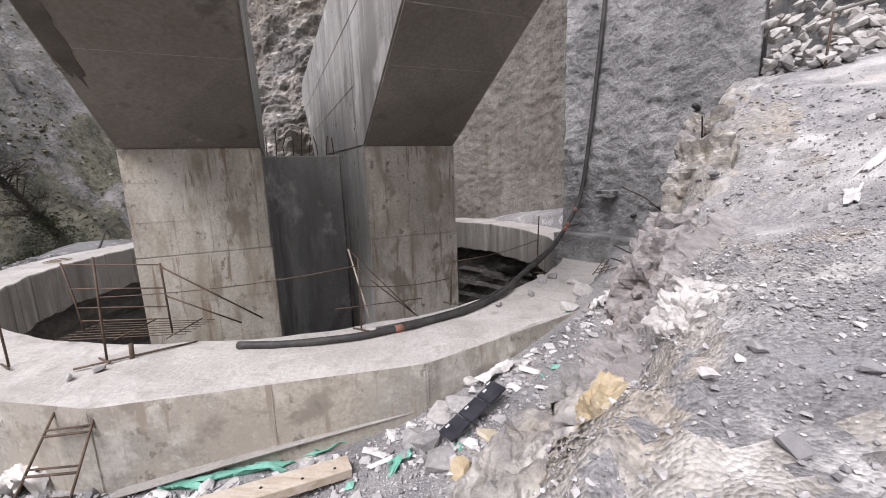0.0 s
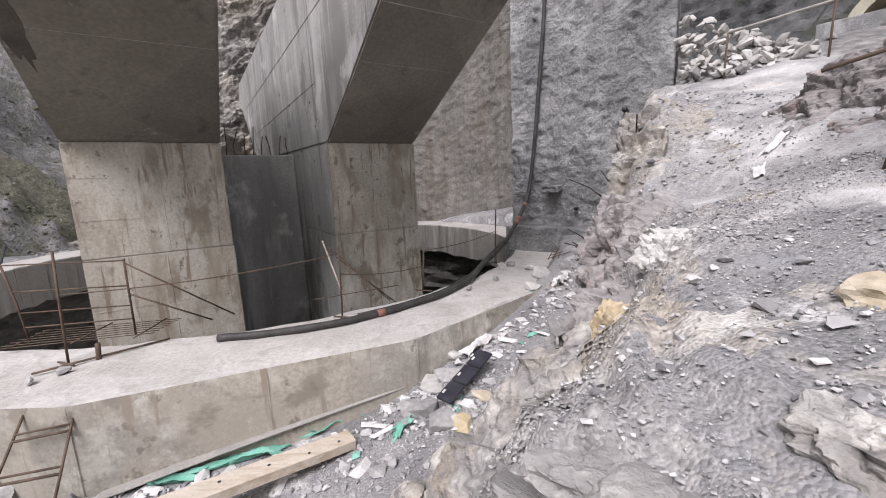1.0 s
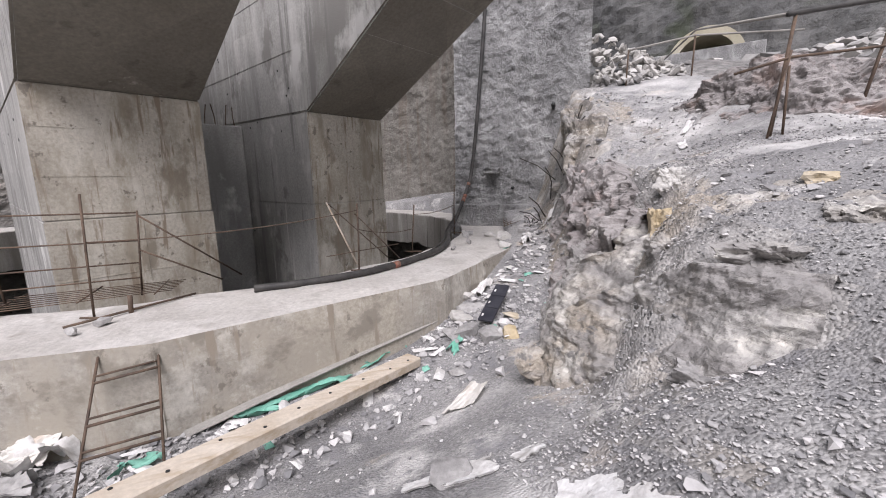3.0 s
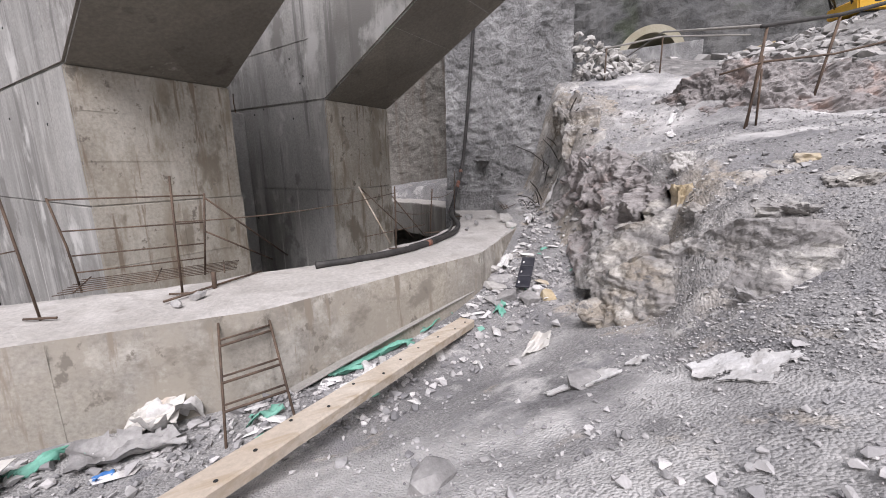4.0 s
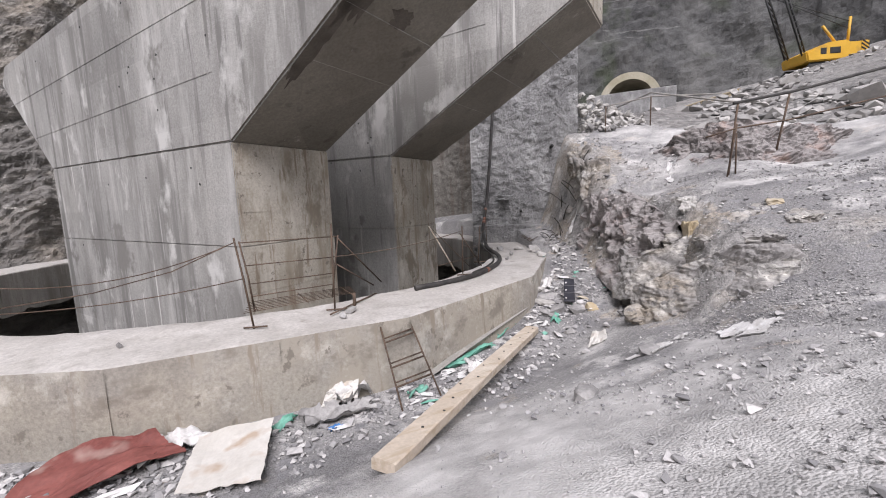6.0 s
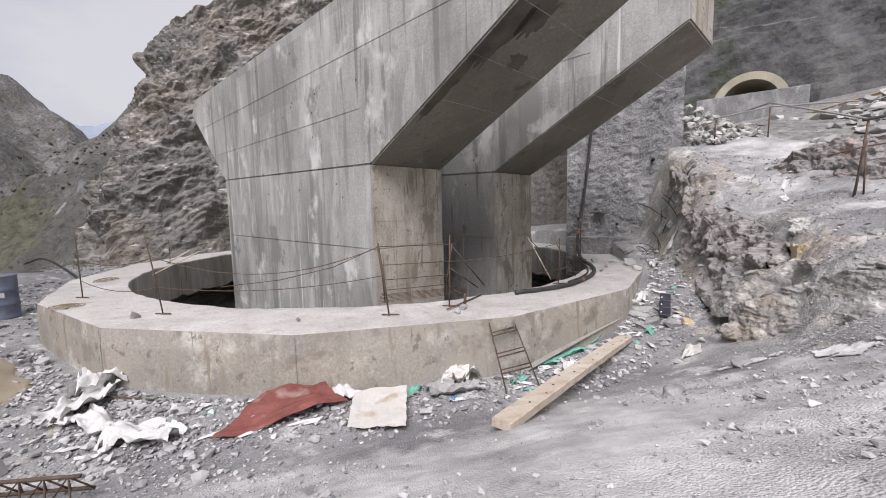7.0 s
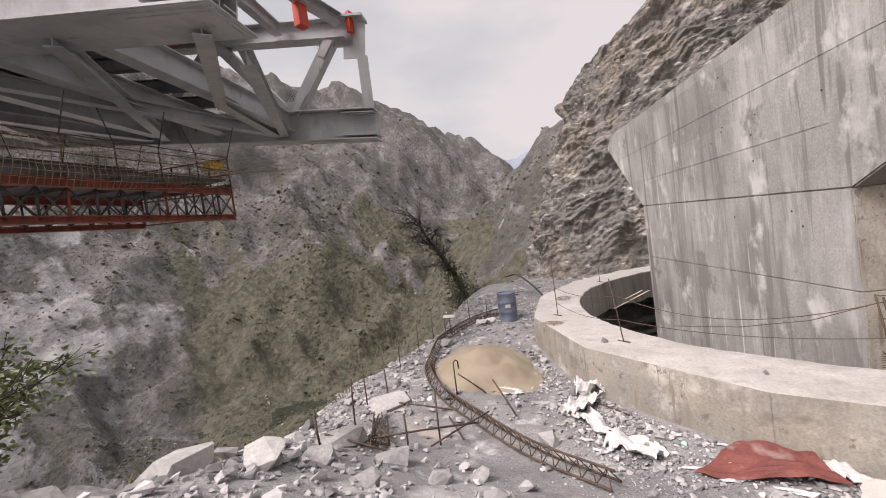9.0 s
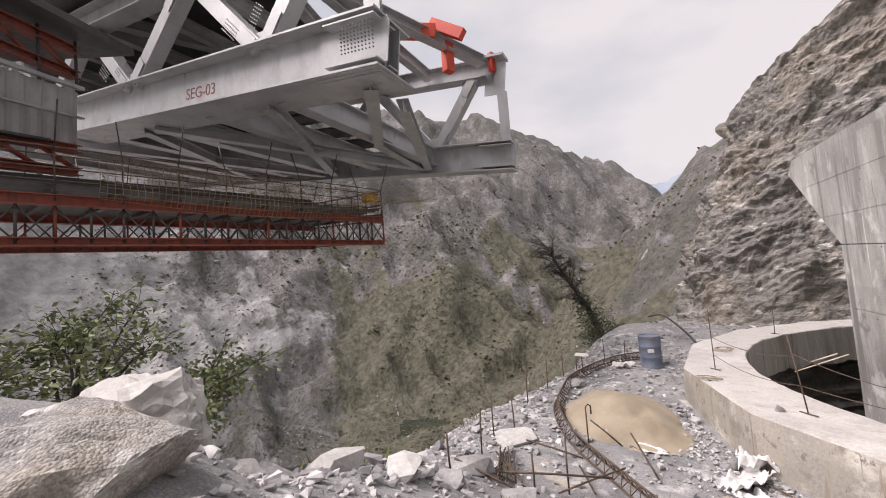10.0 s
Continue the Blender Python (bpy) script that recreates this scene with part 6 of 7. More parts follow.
for k in range(9):
    y = 2.2 + 3.4 * (k + rng_bank.random()) / 9
    x = 0.344 + 0.685 * (y - 2.0) + rng_bank.uniform(0.12, 0.62)
    w = rng_bank.uniform(0.12, 0.24)
    bedded_rock((x, y, height_at(x, y) - 0.06), BED, INTO, (w, w * 0.7, w * 0.9), 4, 120 + k, PINK_ROCK if rng_bank.random() < 0.45 else ROCK, "broken rock ledge in tilted beds on the bank")
boulder(-9.80, -2.92, 2.25, 0.80, 0.62, 0.42, 0.5, RUBBLE, 3, "large grey layered boulder at the edge of the drop")
boulder(-11.55, -2.45, 1.90, 0.86, 0.62, 0.66, 0.3, WHITE_STONE, 4, "large pale angular boulder at the edge of the drop")
boulder(-10.75, -1.85, 1.35, 0.42, 0.34, 0.28, 1.0, WHITE_STONE, 5, "pale angular boulder at the edge of the drop")
boulder(-10.9, -1.35, 1.2, 0.34, 0.26, 0.24, 0.2, STONE, 6, "grey angular boulder at the edge of the drop")


def leaf_cluster(verts, faces, at, n, spread, size, rng):
    for _ in range(n):
        p = at + Vector((rng.gauss(0, spread), rng.gauss(0, spread), rng.gauss(0, spread * 0.6)))
        d = Vector((rng.gauss(0, 1), rng.gauss(0, 1), rng.gauss(-0.3, 0.6))).normalized()
        s = d.cross(Vector((rng.gauss(0, 1), rng.gauss(0, 1), rng.gauss(0, 1)))).normalized()
        l, w = size * rng.uniform(0.7, 1.3), size * 0.26
        b = len(verts)
        up = d.cross(s) * w * 0.35
        verts += [p, p + d * l * 0.45 + s * w + up, p + d * l, p + d * l * 0.45 - s * w + up, p + d * l * 0.45]
        faces += [(b, b + 1, b + 4), (b + 1, b + 2, b + 4), (b + 2, b + 3, b + 4), (b + 3, b, b + 4)]


def shrub(name, at, high, wide, seed, leaf, leaves, size, label, lean=(0, 0)):
    rng = random.Random(seed)
    base = thing(name, at, label, "shrub")
    verts, faces = [], []
    at = Vector(at)
    bm = bmesh.new()
    for k in range(7):
        a = rng.uniform(0, 6.28)
        top = at + Vector((math.cos(a) * wide * rng.uniform(.4, 1) + lean[0], math.sin(a) * wide * rng.uniform(.4, 1) + lean[1], high * rng.uniform(.6, 1)))
        mid = at.lerp(top, 0.5) + Vector((rng.uniform(-.15, .15), rng.uniform(-.15, .15), 0.18 * high))
        line = curve_points([at, mid, top], 6)
        tube(bm, line, 0.02, 6, [0.030 - 0.022 * i / (len(line) - 1) for i in range(len(line))])
        for i in range(3, len(line)):
            for _ in range(3):
                d = Vector((rng.gauss(0, 1), rng.gauss(0, 1), rng.gauss(0.3, 0.5))).normalized() * rng.uniform(0.2, 0.45) * wide
                tube(bm, [line[i], line[i] + d * 0.5, line[i] + d], 0.006, 4)
                leaf_cluster(verts, faces, line[i] + d * 0.85, leaves, 0.10 * wide, size, rng)
    part("branchwork", bm, BARK, base)
    tagged(sheet("crown", verts, faces, leaf, base, smooth_shade=False), kind="stuff")


shrub("leafy_bush", (-14.6, -3.1, 1.0), 2.3, 1.35, 41, LEAF, 6, 0.13, "leafy green bush growing over the edge of the drop", (0.0, 0.4))
shrub("leafy_bush", (-15.2, -4.4, 0.9), 2.0, 1.2, 42, LEAF, 6, 0.13, "leafy green bush growing over the edge of the drop")
shrub("leafy_bush", (-14.4, -2.0, 0.5), 1.9, 1.1, 44, LEAF, 6, 0.12, "leafy green bush growing over the edge of the drop", (0.0, 0.5))
shrub("low_scrub", (-15.8, 14.6, -1.2), 1.9, 1.0, 43, DRY_LEAF, 8, 0.10, "dull olive scrub below the leaning tree")


def leaning_tree():
    base = thing("bare_tree", (-16.9, 17.4, -1.3), "leaning dark tree with nearly bare crooked branches", "tree")
    rng = random.Random(51)
    bm = bmesh.new()
    trunk = curve_points([(-16.9, 17.4, -1.4), (-17.4, 16.9, 0.4), (-17.75, 16.5, 1.5), (-18.3, 16.2, 2.6), (-18.7, 16.0, 3.4), (-19.1, 15.9, 4.3)], 5)
    tube(bm, trunk, 0.2, 8, [0.20 - 0.165 * i / (len(trunk) - 1) for i in range(len(trunk))])
    part("trunk", bm, BARK, base, smooth_shade=True)
    bm = bmesh.new()
    verts, faces = [], []
    for i in range(9, len(trunk)):
        for _ in range(3):
            d = Vector((rng.gauss(-0.5, 1), rng.gauss(-0.3, 1), rng.gauss(0.35, 0.45))).normalized() * rng.uniform(0.7, 1.6)
            p = trunk[i]
            line = curve_points([p, p + d * 0.5 + Vector((0, 0, 0.15)), p + d], 4)
            tube(bm, line, 0.03, 5, [0.032 - 0.024 * k / (len(line) - 1) for k in range(len(line))])
            for q in line[3:]:
                for _ in range(3):
                    e = Vector((rng.gauss(0, 1), rng.gauss(0, 1), rng.gauss(0.4, 0.5))).normalized() * rng.uniform(0.3, 0.7)
                    tube(bm, [q, q + e], 0.007, 4)
    part("branchwork", bm, BARK, base)
    for i in range(0, 11):
        leaf_cluster(verts, faces, trunk[i], 120, 0.42 if i < 8 else 0.26, 0.16, rng)
    tagged(sheet("ivy", verts, faces, DRY_LEAF, base, "dark ivy on the lower trunk", smooth_shade=False), kind="stuff")


leaning_tree()


def grass_tufts():
    rng = random.Random(61)
    verts, faces = [], []
    for x, y, n, h in [(-11.4, -0.2, 60, 0.35), (-11.5, 0.3, 50, 0.35), (-11.9, 0.9, 40, 0.25), (-12.6, 3.2, 30, 0.2), (-10.3, 1.6, 30, 0.16), (-11.2, -0.8, 50, 0.4), (-9.6, 0.7, 18, 0.1)]:
        for _ in range(n):
            p = on_ground(x + rng.gauss(0, 0.18), y + rng.gauss(0, 0.18), -0.02)
            d = Vector((rng.gauss(0, 0.3), rng.gauss(0, 0.3), 1)).normalized() * h * rng.uniform(.5, 1.2)
            s = Vector((rng.gauss(0, 1), rng.gauss(0, 1), 0)).normalized() * 0.006
            b = len(verts)
            verts += [p - s, p + s, p + d * 0.6 + s * .7, p + d + Vector((d.y, -d.x, -0.1 * h)) * 0.4]
            faces += [(b, b + 1, b + 2), (b, b + 2, b + 3)]
    tagged(sheet("grass_tufts", verts, faces, DRY_GRASS, smooth_shade=False), "dry grass tufts along the edge of the drop", "grass", kind="stuff")


grass_tufts()


# ---- the steel bridge end hanging over the valley ----------------------------
B0 = Vector((-14.28, 2.87, 8.12))
B_LONG = Vector((-0.919, -0.372, 0.134)).normalized()
B_SIDE = Vector((-0.392, 0.920, 0.011)).normalized()
SPAN = 11.18


def bp(s, w, z):
    return B0 + B_LONG * s + B_SIDE * w + UP * z


def bolt_field(bm, origin, du, dv, nu, nv, out, r=0.022):
    for i in range(nu):
        for j in range(nv):
            p = origin + du * i + dv * j
            m, _ = along(p, p + out)
            bmesh.ops.create_cone(bm, cap_ends=True, segments=6, radius1=r, radius2=r * 0.8, depth=0.03, matrix=m @ Matrix.Rotation(math.pi / 2, 4, "Y"))


def steel_bridge():
    base = thing("steel_truss_bridge", bp(0, 0, 0), "unfinished grey steel truss bridge end cantilevered over the valley", "bridge")
    for w in (0.0, SPAN):
        bm = bmesh.new()
        deep = 1.95 if w == 0 else 1.5
        far_end = 17.5 if w == 0 else 34
        low, broad, mid = (0.42, 1.66, w + 0.36) if w == 0 else (0.0, 0.95, w)
        beam(bm, bp(0, w, (deep + low) / 2), bp(far_end, w, (deep + low) / 2), 0.05, deep - low - 0.12)
        chord = part("bottom_chord", bm, STEEL, base)
        for z in (low + 0.03, deep - 0.03):
            bm = bmesh.new()
            beam(bm, bp(0, mid, z), bp(far_end, mid, z), broad, 0.06)
            part("flange", bm, STEEL, chord)
        if w == 0:
            bm = bmesh.new()
            beam(bm, bp(0.1, 0.72, (deep + low) / 2), bp(far_end, 0.72, (deep + low) / 2), 0.05, deep - low - 0.12)
            part("inner_web", bm, STEEL, chord)
            for k in range(3):
                bm = bmesh.new()
                beam(bm, bp(-0.06 + 0.10 * k, mid, low - 0.012 - 0.03 * k), bp(2.9 - 0.35 * k, mid, low - 0.012 - 0.03 * k), broad - 0.22 * k - 0.1, 0.024)
                part("stacked_plate", bm, STEEL, chord)
        for z in (low + 0.20, deep - 0.2):
            for y in (-0.5, 0.5):
                bm = bmesh.new()
                beam(bm, bp(0.02, w, z) + B_SIDE * y * 0.55, bp(1.7, w, z) + B_SIDE * y * 0.55, 0.40, 0.04)
                part("splice_plate", bm, STEEL, chord)
        bm = bmesh.new()
        beam(bm, bp(-0.12, w, (deep + low) / 2) - B_SIDE * 0.09, bp(2.2, w, (deep + low) / 2) - B_SIDE * 0.09, 0.03, deep - low - 0.45)
        part("splice_plate", bm, STEEL, chord)
        bm = bmesh.new()
        bolt_field(bm, bp(0.0, w, low + 0.36) - B_SIDE * 0.115, B_LONG * 0.11, UP * 0.10, 10, int((deep - low) * 5.4), -B_SIDE)
        tagged(part("bolts", bm, STEEL_DARK, chord), kind="stuff")
        bm = bmesh.new()
        i_beam(bm, bp(1.0, w, 5.45), bp(34, w, 5.45), 0.95, 0.75, 0.04, 0.05)
        part("top_chord", bm, STEEL, base)
        nodes = [(4.4, 1.5, 1.6, 5.0), (4.4, 1.5, 8.2, 5.0), (12.0, 1.5, 8.2, 5.0), (12.0, 1.5, 15.8, 5.0), (19.6, 1.5, 15.8, 5.0), (19.6, 1.5, 23.4, 5.0), (27.2, 1.5, 23.4, 5.0)]
        for s0, z0, s1, z1 in nodes:
            d = (s1 - s0) * 0.06
            a, b = bp(s0 + d, w, deep - 0.05), bp(s1 - d, w, z1 + 0.05)
            bm = bmesh.new()
            beam(bm, a, b, 0.55, 0.52, up=B_SIDE, bevel=0.01)
            diag = part("diagonal", bm, STEEL, base)
            way = (b - a).normalized()
            across = way.cross(B_SIDE).normalized()
            for end, sign in ((a, 1), (b, -1)):
                bm = bmesh.new()
                beam(bm, end + way * sign * 0.1 - B_SIDE * 0.30, end + way * sign * 1.05 - B_SIDE * 0.30, 0.02, 0.42, up=across)
                bolt_field(bm, end + way * sign * 0.18 - across * 0.16 - B_SIDE * 0.32, way * sign * 0.10, across * 0.105, 8, 4, -B_SIDE, 0.024)
                tagged(part("splice", bm, STEEL, diag), kind="stuff")
        for s in (4.4, 12.0, 19.6):
            bm = bmesh.new()
            beam(bm, bp(s - 0.8, w, deep + 0.25), bp(s + 0.8, w, deep + 0.25), 0.06, 0.6)
            part("gusset", bm, STEEL, base)
        for s in (1.6, 8.2, 15.8, 23.4):
            bm = bmesh.new()
            beam(bm, bp(s - 0.9, w, 4.9), bp(s + 0.9, w, 4.9), 0.06, 0.55)
            part("gusset", bm, STEEL, base)
        bm = bmesh.new()
        beam(bm, bp(0.35, w, 1.5), bp(0.35, w, 4.1), 0.12, 0.5, up=B_LONG)
        part("end_post", bm, STEEL, base)
    # floor: cross girders, stringers, lateral bracing
    for s in (4.4, 8.2, 12.0, 15.8, 19.6, 23.4, 27.2):
        bm = bmesh.new()
        i_beam(bm, bp(s, 0.5, 0.85), bp(s, SPAN - 0.5, 0.85), 0.9, 0.5, 0.03, 0.04)
        part("cross_girder", bm, STEEL, base)
        bm = bmesh.new()
        i_beam(bm, bp(s, 0.4, 5.5), bp(s, SPAN - 0.4, 5.5), 0.6, 0.4, 0.03, 0.04)
        part("top_strut", bm, STEEL, base)
    for s0, w0, s1, w1 in ((0.9, 0.4, 4.4, SPAN / 2), (4.4, SPAN / 2, 5.2, SPAN - 0.4), (1.0, 2.2, 4.8, SPAN - 0.4), (5.0, 0.4, 11.6, SPAN - 0.4), (11.6, 0.4, 5.0, SPAN - 0.4), (12.4, 0.4, 19.0, SPAN - 0.4), (19.0, 0.4, 12.4, SPAN - 0.4)):
        bm = bmesh.new()
        i_beam(bm, bp(s0, w0, 0.42), bp(s1, w1, 0.42), 0.45, 0.4, 0.03, 0.03)
        part("lateral_brace", bm, STEEL, base)
    for s0, w0, s1, w1 in ((1.2, SPAN - 0.4, 5.5, 0.4), (8.4, SPAN - 0.4, 5.5, 0.4), (8.6, SPAN - 0.4, 15.4, 0.4)):
        bm = bmesh.new()
        i_beam(bm, bp(s0, w0, 5.75), bp(s1, w1, 5.75), 0.5, 0.5, 0.03, 0.035)
        part("top_brace", bm, STEEL, base)
    for w in (2.4, 4.6, 6.8, 9.0):
        bm = bmesh.new()
        i_beam(bm, bp(6.2, w, 1.55), bp(34, w, 1.55), 0.5, 0.3, 0.02, 0.03)
        part("stringer", bm, STEEL_DARK, base)
    bm = bmesh.new()
    beam(bm, bp(7.0, SPAN / 2 - 0.5, 6.35), bp(40, SPAN / 2 - 0.5, 6.35), SPAN + 2, 0.25)
    part("deck_formwork", bm, STEEL_DARK, base, "dark deck formwork")
    bm = bmesh.new()
    beam(bm, bp(10.5, SPAN / 2, 1.88), bp(36, SPAN / 2, 1.88), SPAN - 1.4, 0.08)
    part("floor_formwork", bm, STEEL_DARK, base, "dark floor formwork")
    bm = bmesh.new()
    beam(bm, bp(0.0, SPAN, 5.95), bp(1.3, SPAN, 5.95), 0.9, 0.12)
    beam(bm, bp(0.1, SPAN, 4.9), bp(1.2, SPAN, 4.9), 0.06, 1.7)
    part("end_gusset", bm, STEEL, base)
    # lettering on the near chord
    font = bpy.data.curves.new("lettering", "FONT")
    font.body, font.size, font.extrude = "SEG-03", 0.56, 0.004
    ob = new("lettering_source", font)
    bpy.context.view_layer.update()
    me = bpy.data.meshes.new_from_object(ob.evaluated_get(bpy.context.evaluated_depsgraph_get()))
    bpy.data.objects.remove(ob)
    m = Matrix((-B_LONG, UP - B_LONG * UP.dot(B_LONG), -B_SIDE)).transposed().to_4x4()
    m.translation = bp(8.7, 0, 0.90) - B_SIDE * 0.032
    me.transform(m)
    link_mesh("lettering", me, RED_STEEL, base, "hand-painted red lettering")
    return base


steel_bridge()


def jacks():
    base = thing("red_jacking_frame", bp(3, SPAN - 2, 5.9), "bright red jacking beams on top of the bridge end", "jacking frame")
    for a, b, wd, dp in ((bp(2.2, SPAN - 3.6, 5.9), bp(5.6, SPAN - 5.2, 5.9), 0.4, 0.65), (bp(2.2, SPAN - 2.4, 4.5), bp(2.2, SPAN - 2.4, 6.3), 0.4, 0.5), (bp(0.7, SPAN - 0.2, 5.2), bp(0.7, SPAN - 0.2, 6.2), 0.25, 0.3),
                         (bp(1.0, SPAN - 3.2, 5.7), bp(2.6, SPAN - 3.2, 6.6), 0.35, 0.5), (bp(7.0, SPAN - 4.2, 3.5), bp(8.8, SPAN - 4.6, 3.5), 0.3, 0.4), (bp(9.6, SPAN - 3.0, 5.8), bp(12.0, SPAN - 3.0, 5.8), 0.35, 0.5)):
        bm = bmesh.new()
        beam(bm, a, b, wd, dp, bevel=0.02)
        part("red_beam", bm, BRIGHT_RED, base)


jacks()


def traveller():
    """The work platform that hangs below the bridge: red lattice sides, deck, rails and netting."""
    base = thing("hanging_work_platform", (-20.7, 6.4, 4.8), "dull red lattice work platform with rails hanging below the bridge", "work platform")
    right, left = Vector((-20.74, 6.44, 4.80)), Vector((-18.78, -4.37, 4.63))
    left = right + (left - right) * 1.5
    deep = Vector((-0.97, -0.20, 0.06)) * 5.0
    n = 26
    for off in (Vector((0, 0, 0)), deep):
        for z, sz in ((0.08, 0.20), (1.05, 0.26)):
            bm = bmesh.new()
            i_beam(bm, right + off + UP * z, left + off + UP * (z + 0.1), sz, 0.22, 0.02, 0.03)
            part("side_chord", bm, RED_STEEL, base)
        for k in range(n + 1):
            p = right.lerp(left, k / n) + off
            rod("upright", [p + UP * 0.1, p + UP * 1.0], 0.04, RED_STEEL if k % 4 == 0 else STEEL_DARK, base, n=4)
            if k < n:
                q = right.lerp(left, (k + 1) / n) + off
                rod("cross_bar", [p + UP * 0.15, q + UP * 0.95], 0.025, STEEL_DARK, base, n=4)
                rod("cross_bar", [p + UP * 0.95, q + UP * 0.15], 0.025, STEEL_DARK, base, n=4)
    for k in range(0, n + 1, 2):
        p = right.lerp(left, k / n)
        bm = bmesh.new()
        beam(bm, p + UP * 1.25, p + deep + UP * 1.25, 0.12, 0.16)
        part("deck_bearer", bm, STEEL_DARK, base)
        for off in (Vector((0, 0, 0)), deep):
            rod("rail_post", [p + off + UP * 1.1, p + off + UP * 2.35], 0.025, REBAR, base, n=4)
            rod("hanger", [p + off + UP * 2.3, p + off + UP * 3.4 + deep * (0.1 if k % 4 else -0.1)], 0.02, STEEL_DARK, base, n=4)
    bm = bmesh.new()
    m, length = along(right + deep * 0.5 + UP * 1.36, left + deep * 0.5 + UP * 1.42)
    box(bm, (length, 4.7, 0.05), m)
    part("deck", bm, STEEL_DARK, base, "dark plank deck")
    bm = bmesh.new()
    beam(bm, right + deep * 1.02 + UP * 1.95, left + deep * 1.02 + UP * 2.0, 0.04, 1.15)
    part("back_screen", bm, STEEL_DARK, base, "dark netted screen along the back rail")
    for z in (1.55, 1.85, 2.15, 2.35):
        for off in (Vector((0, 0, 0)), deep):
            rod("rail", [right + off + UP * z, left + off + UP * (z + 0.05)], 0.02, REBAR, base, n=4)
    # end frame and yellow bracket
    for k in range(6):
        p = right + deep * (k / 5)
        rod("end_post", [p + UP * 0.1, p + UP * 2.3], 0.03, REBAR, base, n=4)
    for z in (0.1, 1.05, 1.7, 2.3):
        rod("end_rail", [right + UP * z, right + deep + UP * z], 0.035, RED_STEEL, base, n=4)
    bm = bmesh.new()
    box(bm, (0.5, 0.5, 0.35), Matrix.Translation(right + UP * 2.1 + deep * 0.15))
    part("bracket", bm, YELLOW, base, "yellow bracket")
    # netting slung below the rails
    bm = bmesh.new()
    cols, rows_ = 60, 7
    grid = {}
    for i in range(cols + 1):
        for j in range(rows_ + 1):
            p = right.lerp(left, 0.02 + 0.55 * i / cols) - deep * 0.03 + UP * (2.2 - 1.0 * j / rows_) - deep * 0.05 * math.sin(j / rows_ * 3.1) * (1 + noise.noise(Vector((i * .2, j * .4, 0))))
            p -= UP * 0.25 * math.sin(i / cols * 3.1) * (j / rows_)
            grid[i, j] = p
    for i in range(cols + 1):
        tube(bm, [grid[i, j] for j in range(rows_ + 1)], 0.009, 3)
    for j in range(rows_ + 1):
        tube(bm, [grid[i, j] for i in range(cols + 1)], 0.009, 3)
    tagged(part("safety_net", bm, NET, base, "brown safety netting"), kind="stuff")
    bm = bmesh.new()
    grid = {}
    a, b, c = bp(1.5, SPAN, 0.0), bp(9.0, SPAN - 1, -0.1), right + UP * 2.0
    for i in range(19):
        for j in range(9):
            p = a.lerp(b, i / 18).lerp(c.lerp(right + deep + UP * 2.0, i / 18), j / 8) - UP * 0.7 * math.sin(j / 8 * 3.14)
            grid[i, j] = p
    for i in range(19):
        tube(bm, [grid[i, j] for j in range(9)], 0.008, 3)
    for j in range(9):
        tube(bm, [grid[i, j] for i in range(19)], 0.008, 3)
    tagged(part("slung_net", bm, NET, base, "pale slack netting"), kind="stuff")


traveller()


def side_platform():
    """The corrugated-sided platform and red frames beside the near chord."""
    base = thing("side_platform", (-20.8, -3.2, 7.6), "grey corrugated side platform with dull red frames under the bridge", "work platform")
    br, tr, bl = Vector((-20.84, -3.21, 7.67)), Vector((-20.70, -3.18, 9.15)), Vector((-19.26, -4.42, 7.31))
    way = (bl - br) * 2.2
    up = (tr - br)
    bm = bmesh.new()
    n = 40
    rows = []
    for i in range(n + 1):
        d = 0.05 if (i // 2) % 2 else 0.0
        o = br + way * (i / n) + Vector((0.6, 0.8, 0)) * d
        rows.append([bm.verts.new(o + up * f + Vector((-0.6, -0.8, 0)) * t) for f, t in ((0, 0), (1, 0), (1, 0.06), (0, 0.06))])
    for a, b in zip(rows, rows[1:]):
        for k in range(4):
            bm.faces.new((a[k], a[(k + 1) % 4], b[(k + 1) % 4], b[k]))
    part("corrugated_side", bm, STEEL, base, "grey corrugated metal side")
    for f, sz in ((1.05, 0.1), (0.5, 0.05)):
        bm = bmesh.new()
        beam(bm, br + up * f + Vector((0.1, 0.12, 0)), br + way + up * f + Vector((0.1, 0.12, 0)), 0.12, sz)
        part("edge_rail", bm, STEEL, base)
    for z in (-0.12, -0.75, 2.0, 2.7):
        bm = bmesh.new()
        i_beam(bm, br + UP * z, br + way + UP * (z + 0.1), 0.22, 0.3, 0.02, 0.03)
        part("red_beam", bm, RED_STEEL, base)
    for k in range(4):
        p, q = br + way * (k / 4), br + way * ((k + 1) / 4)
        rod("red_brace", [p - UP * 0.7, q - UP * 0.15], 0.06, RED_STEEL, base, n=4)
        rod("red_brace", [p + UP * 2.0, q + UP * 2.65], 0.06, RED_STEEL, base, n=4)
        rod("hanger", [p + up, p + UP * 3.2], 0.05, STEEL_DARK, base, n=4)
    bm = bmesh.new()
    back = Vector((-3.5, -0.9, 0.4))
    beam(bm, br + way * 0.5 + back * 0.5 - UP * 0.02, br + way * 0.5 + back * 0.5 + way.normalized() * 3 - UP * 0.02, 3.4, 0.06)
    part("floor", bm, STEEL_DARK, base)
    bm = bmesh.new()
    beam(bm, br + UP * 3.1 + back * 0.5, br + way + UP * 3.1 + back * 0.5, 4.5, 0.2)
    part("roof_formwork", bm, STEEL_DARK, base)


side_platform()


# ---- loose stones on the ground ---------------------------------------------


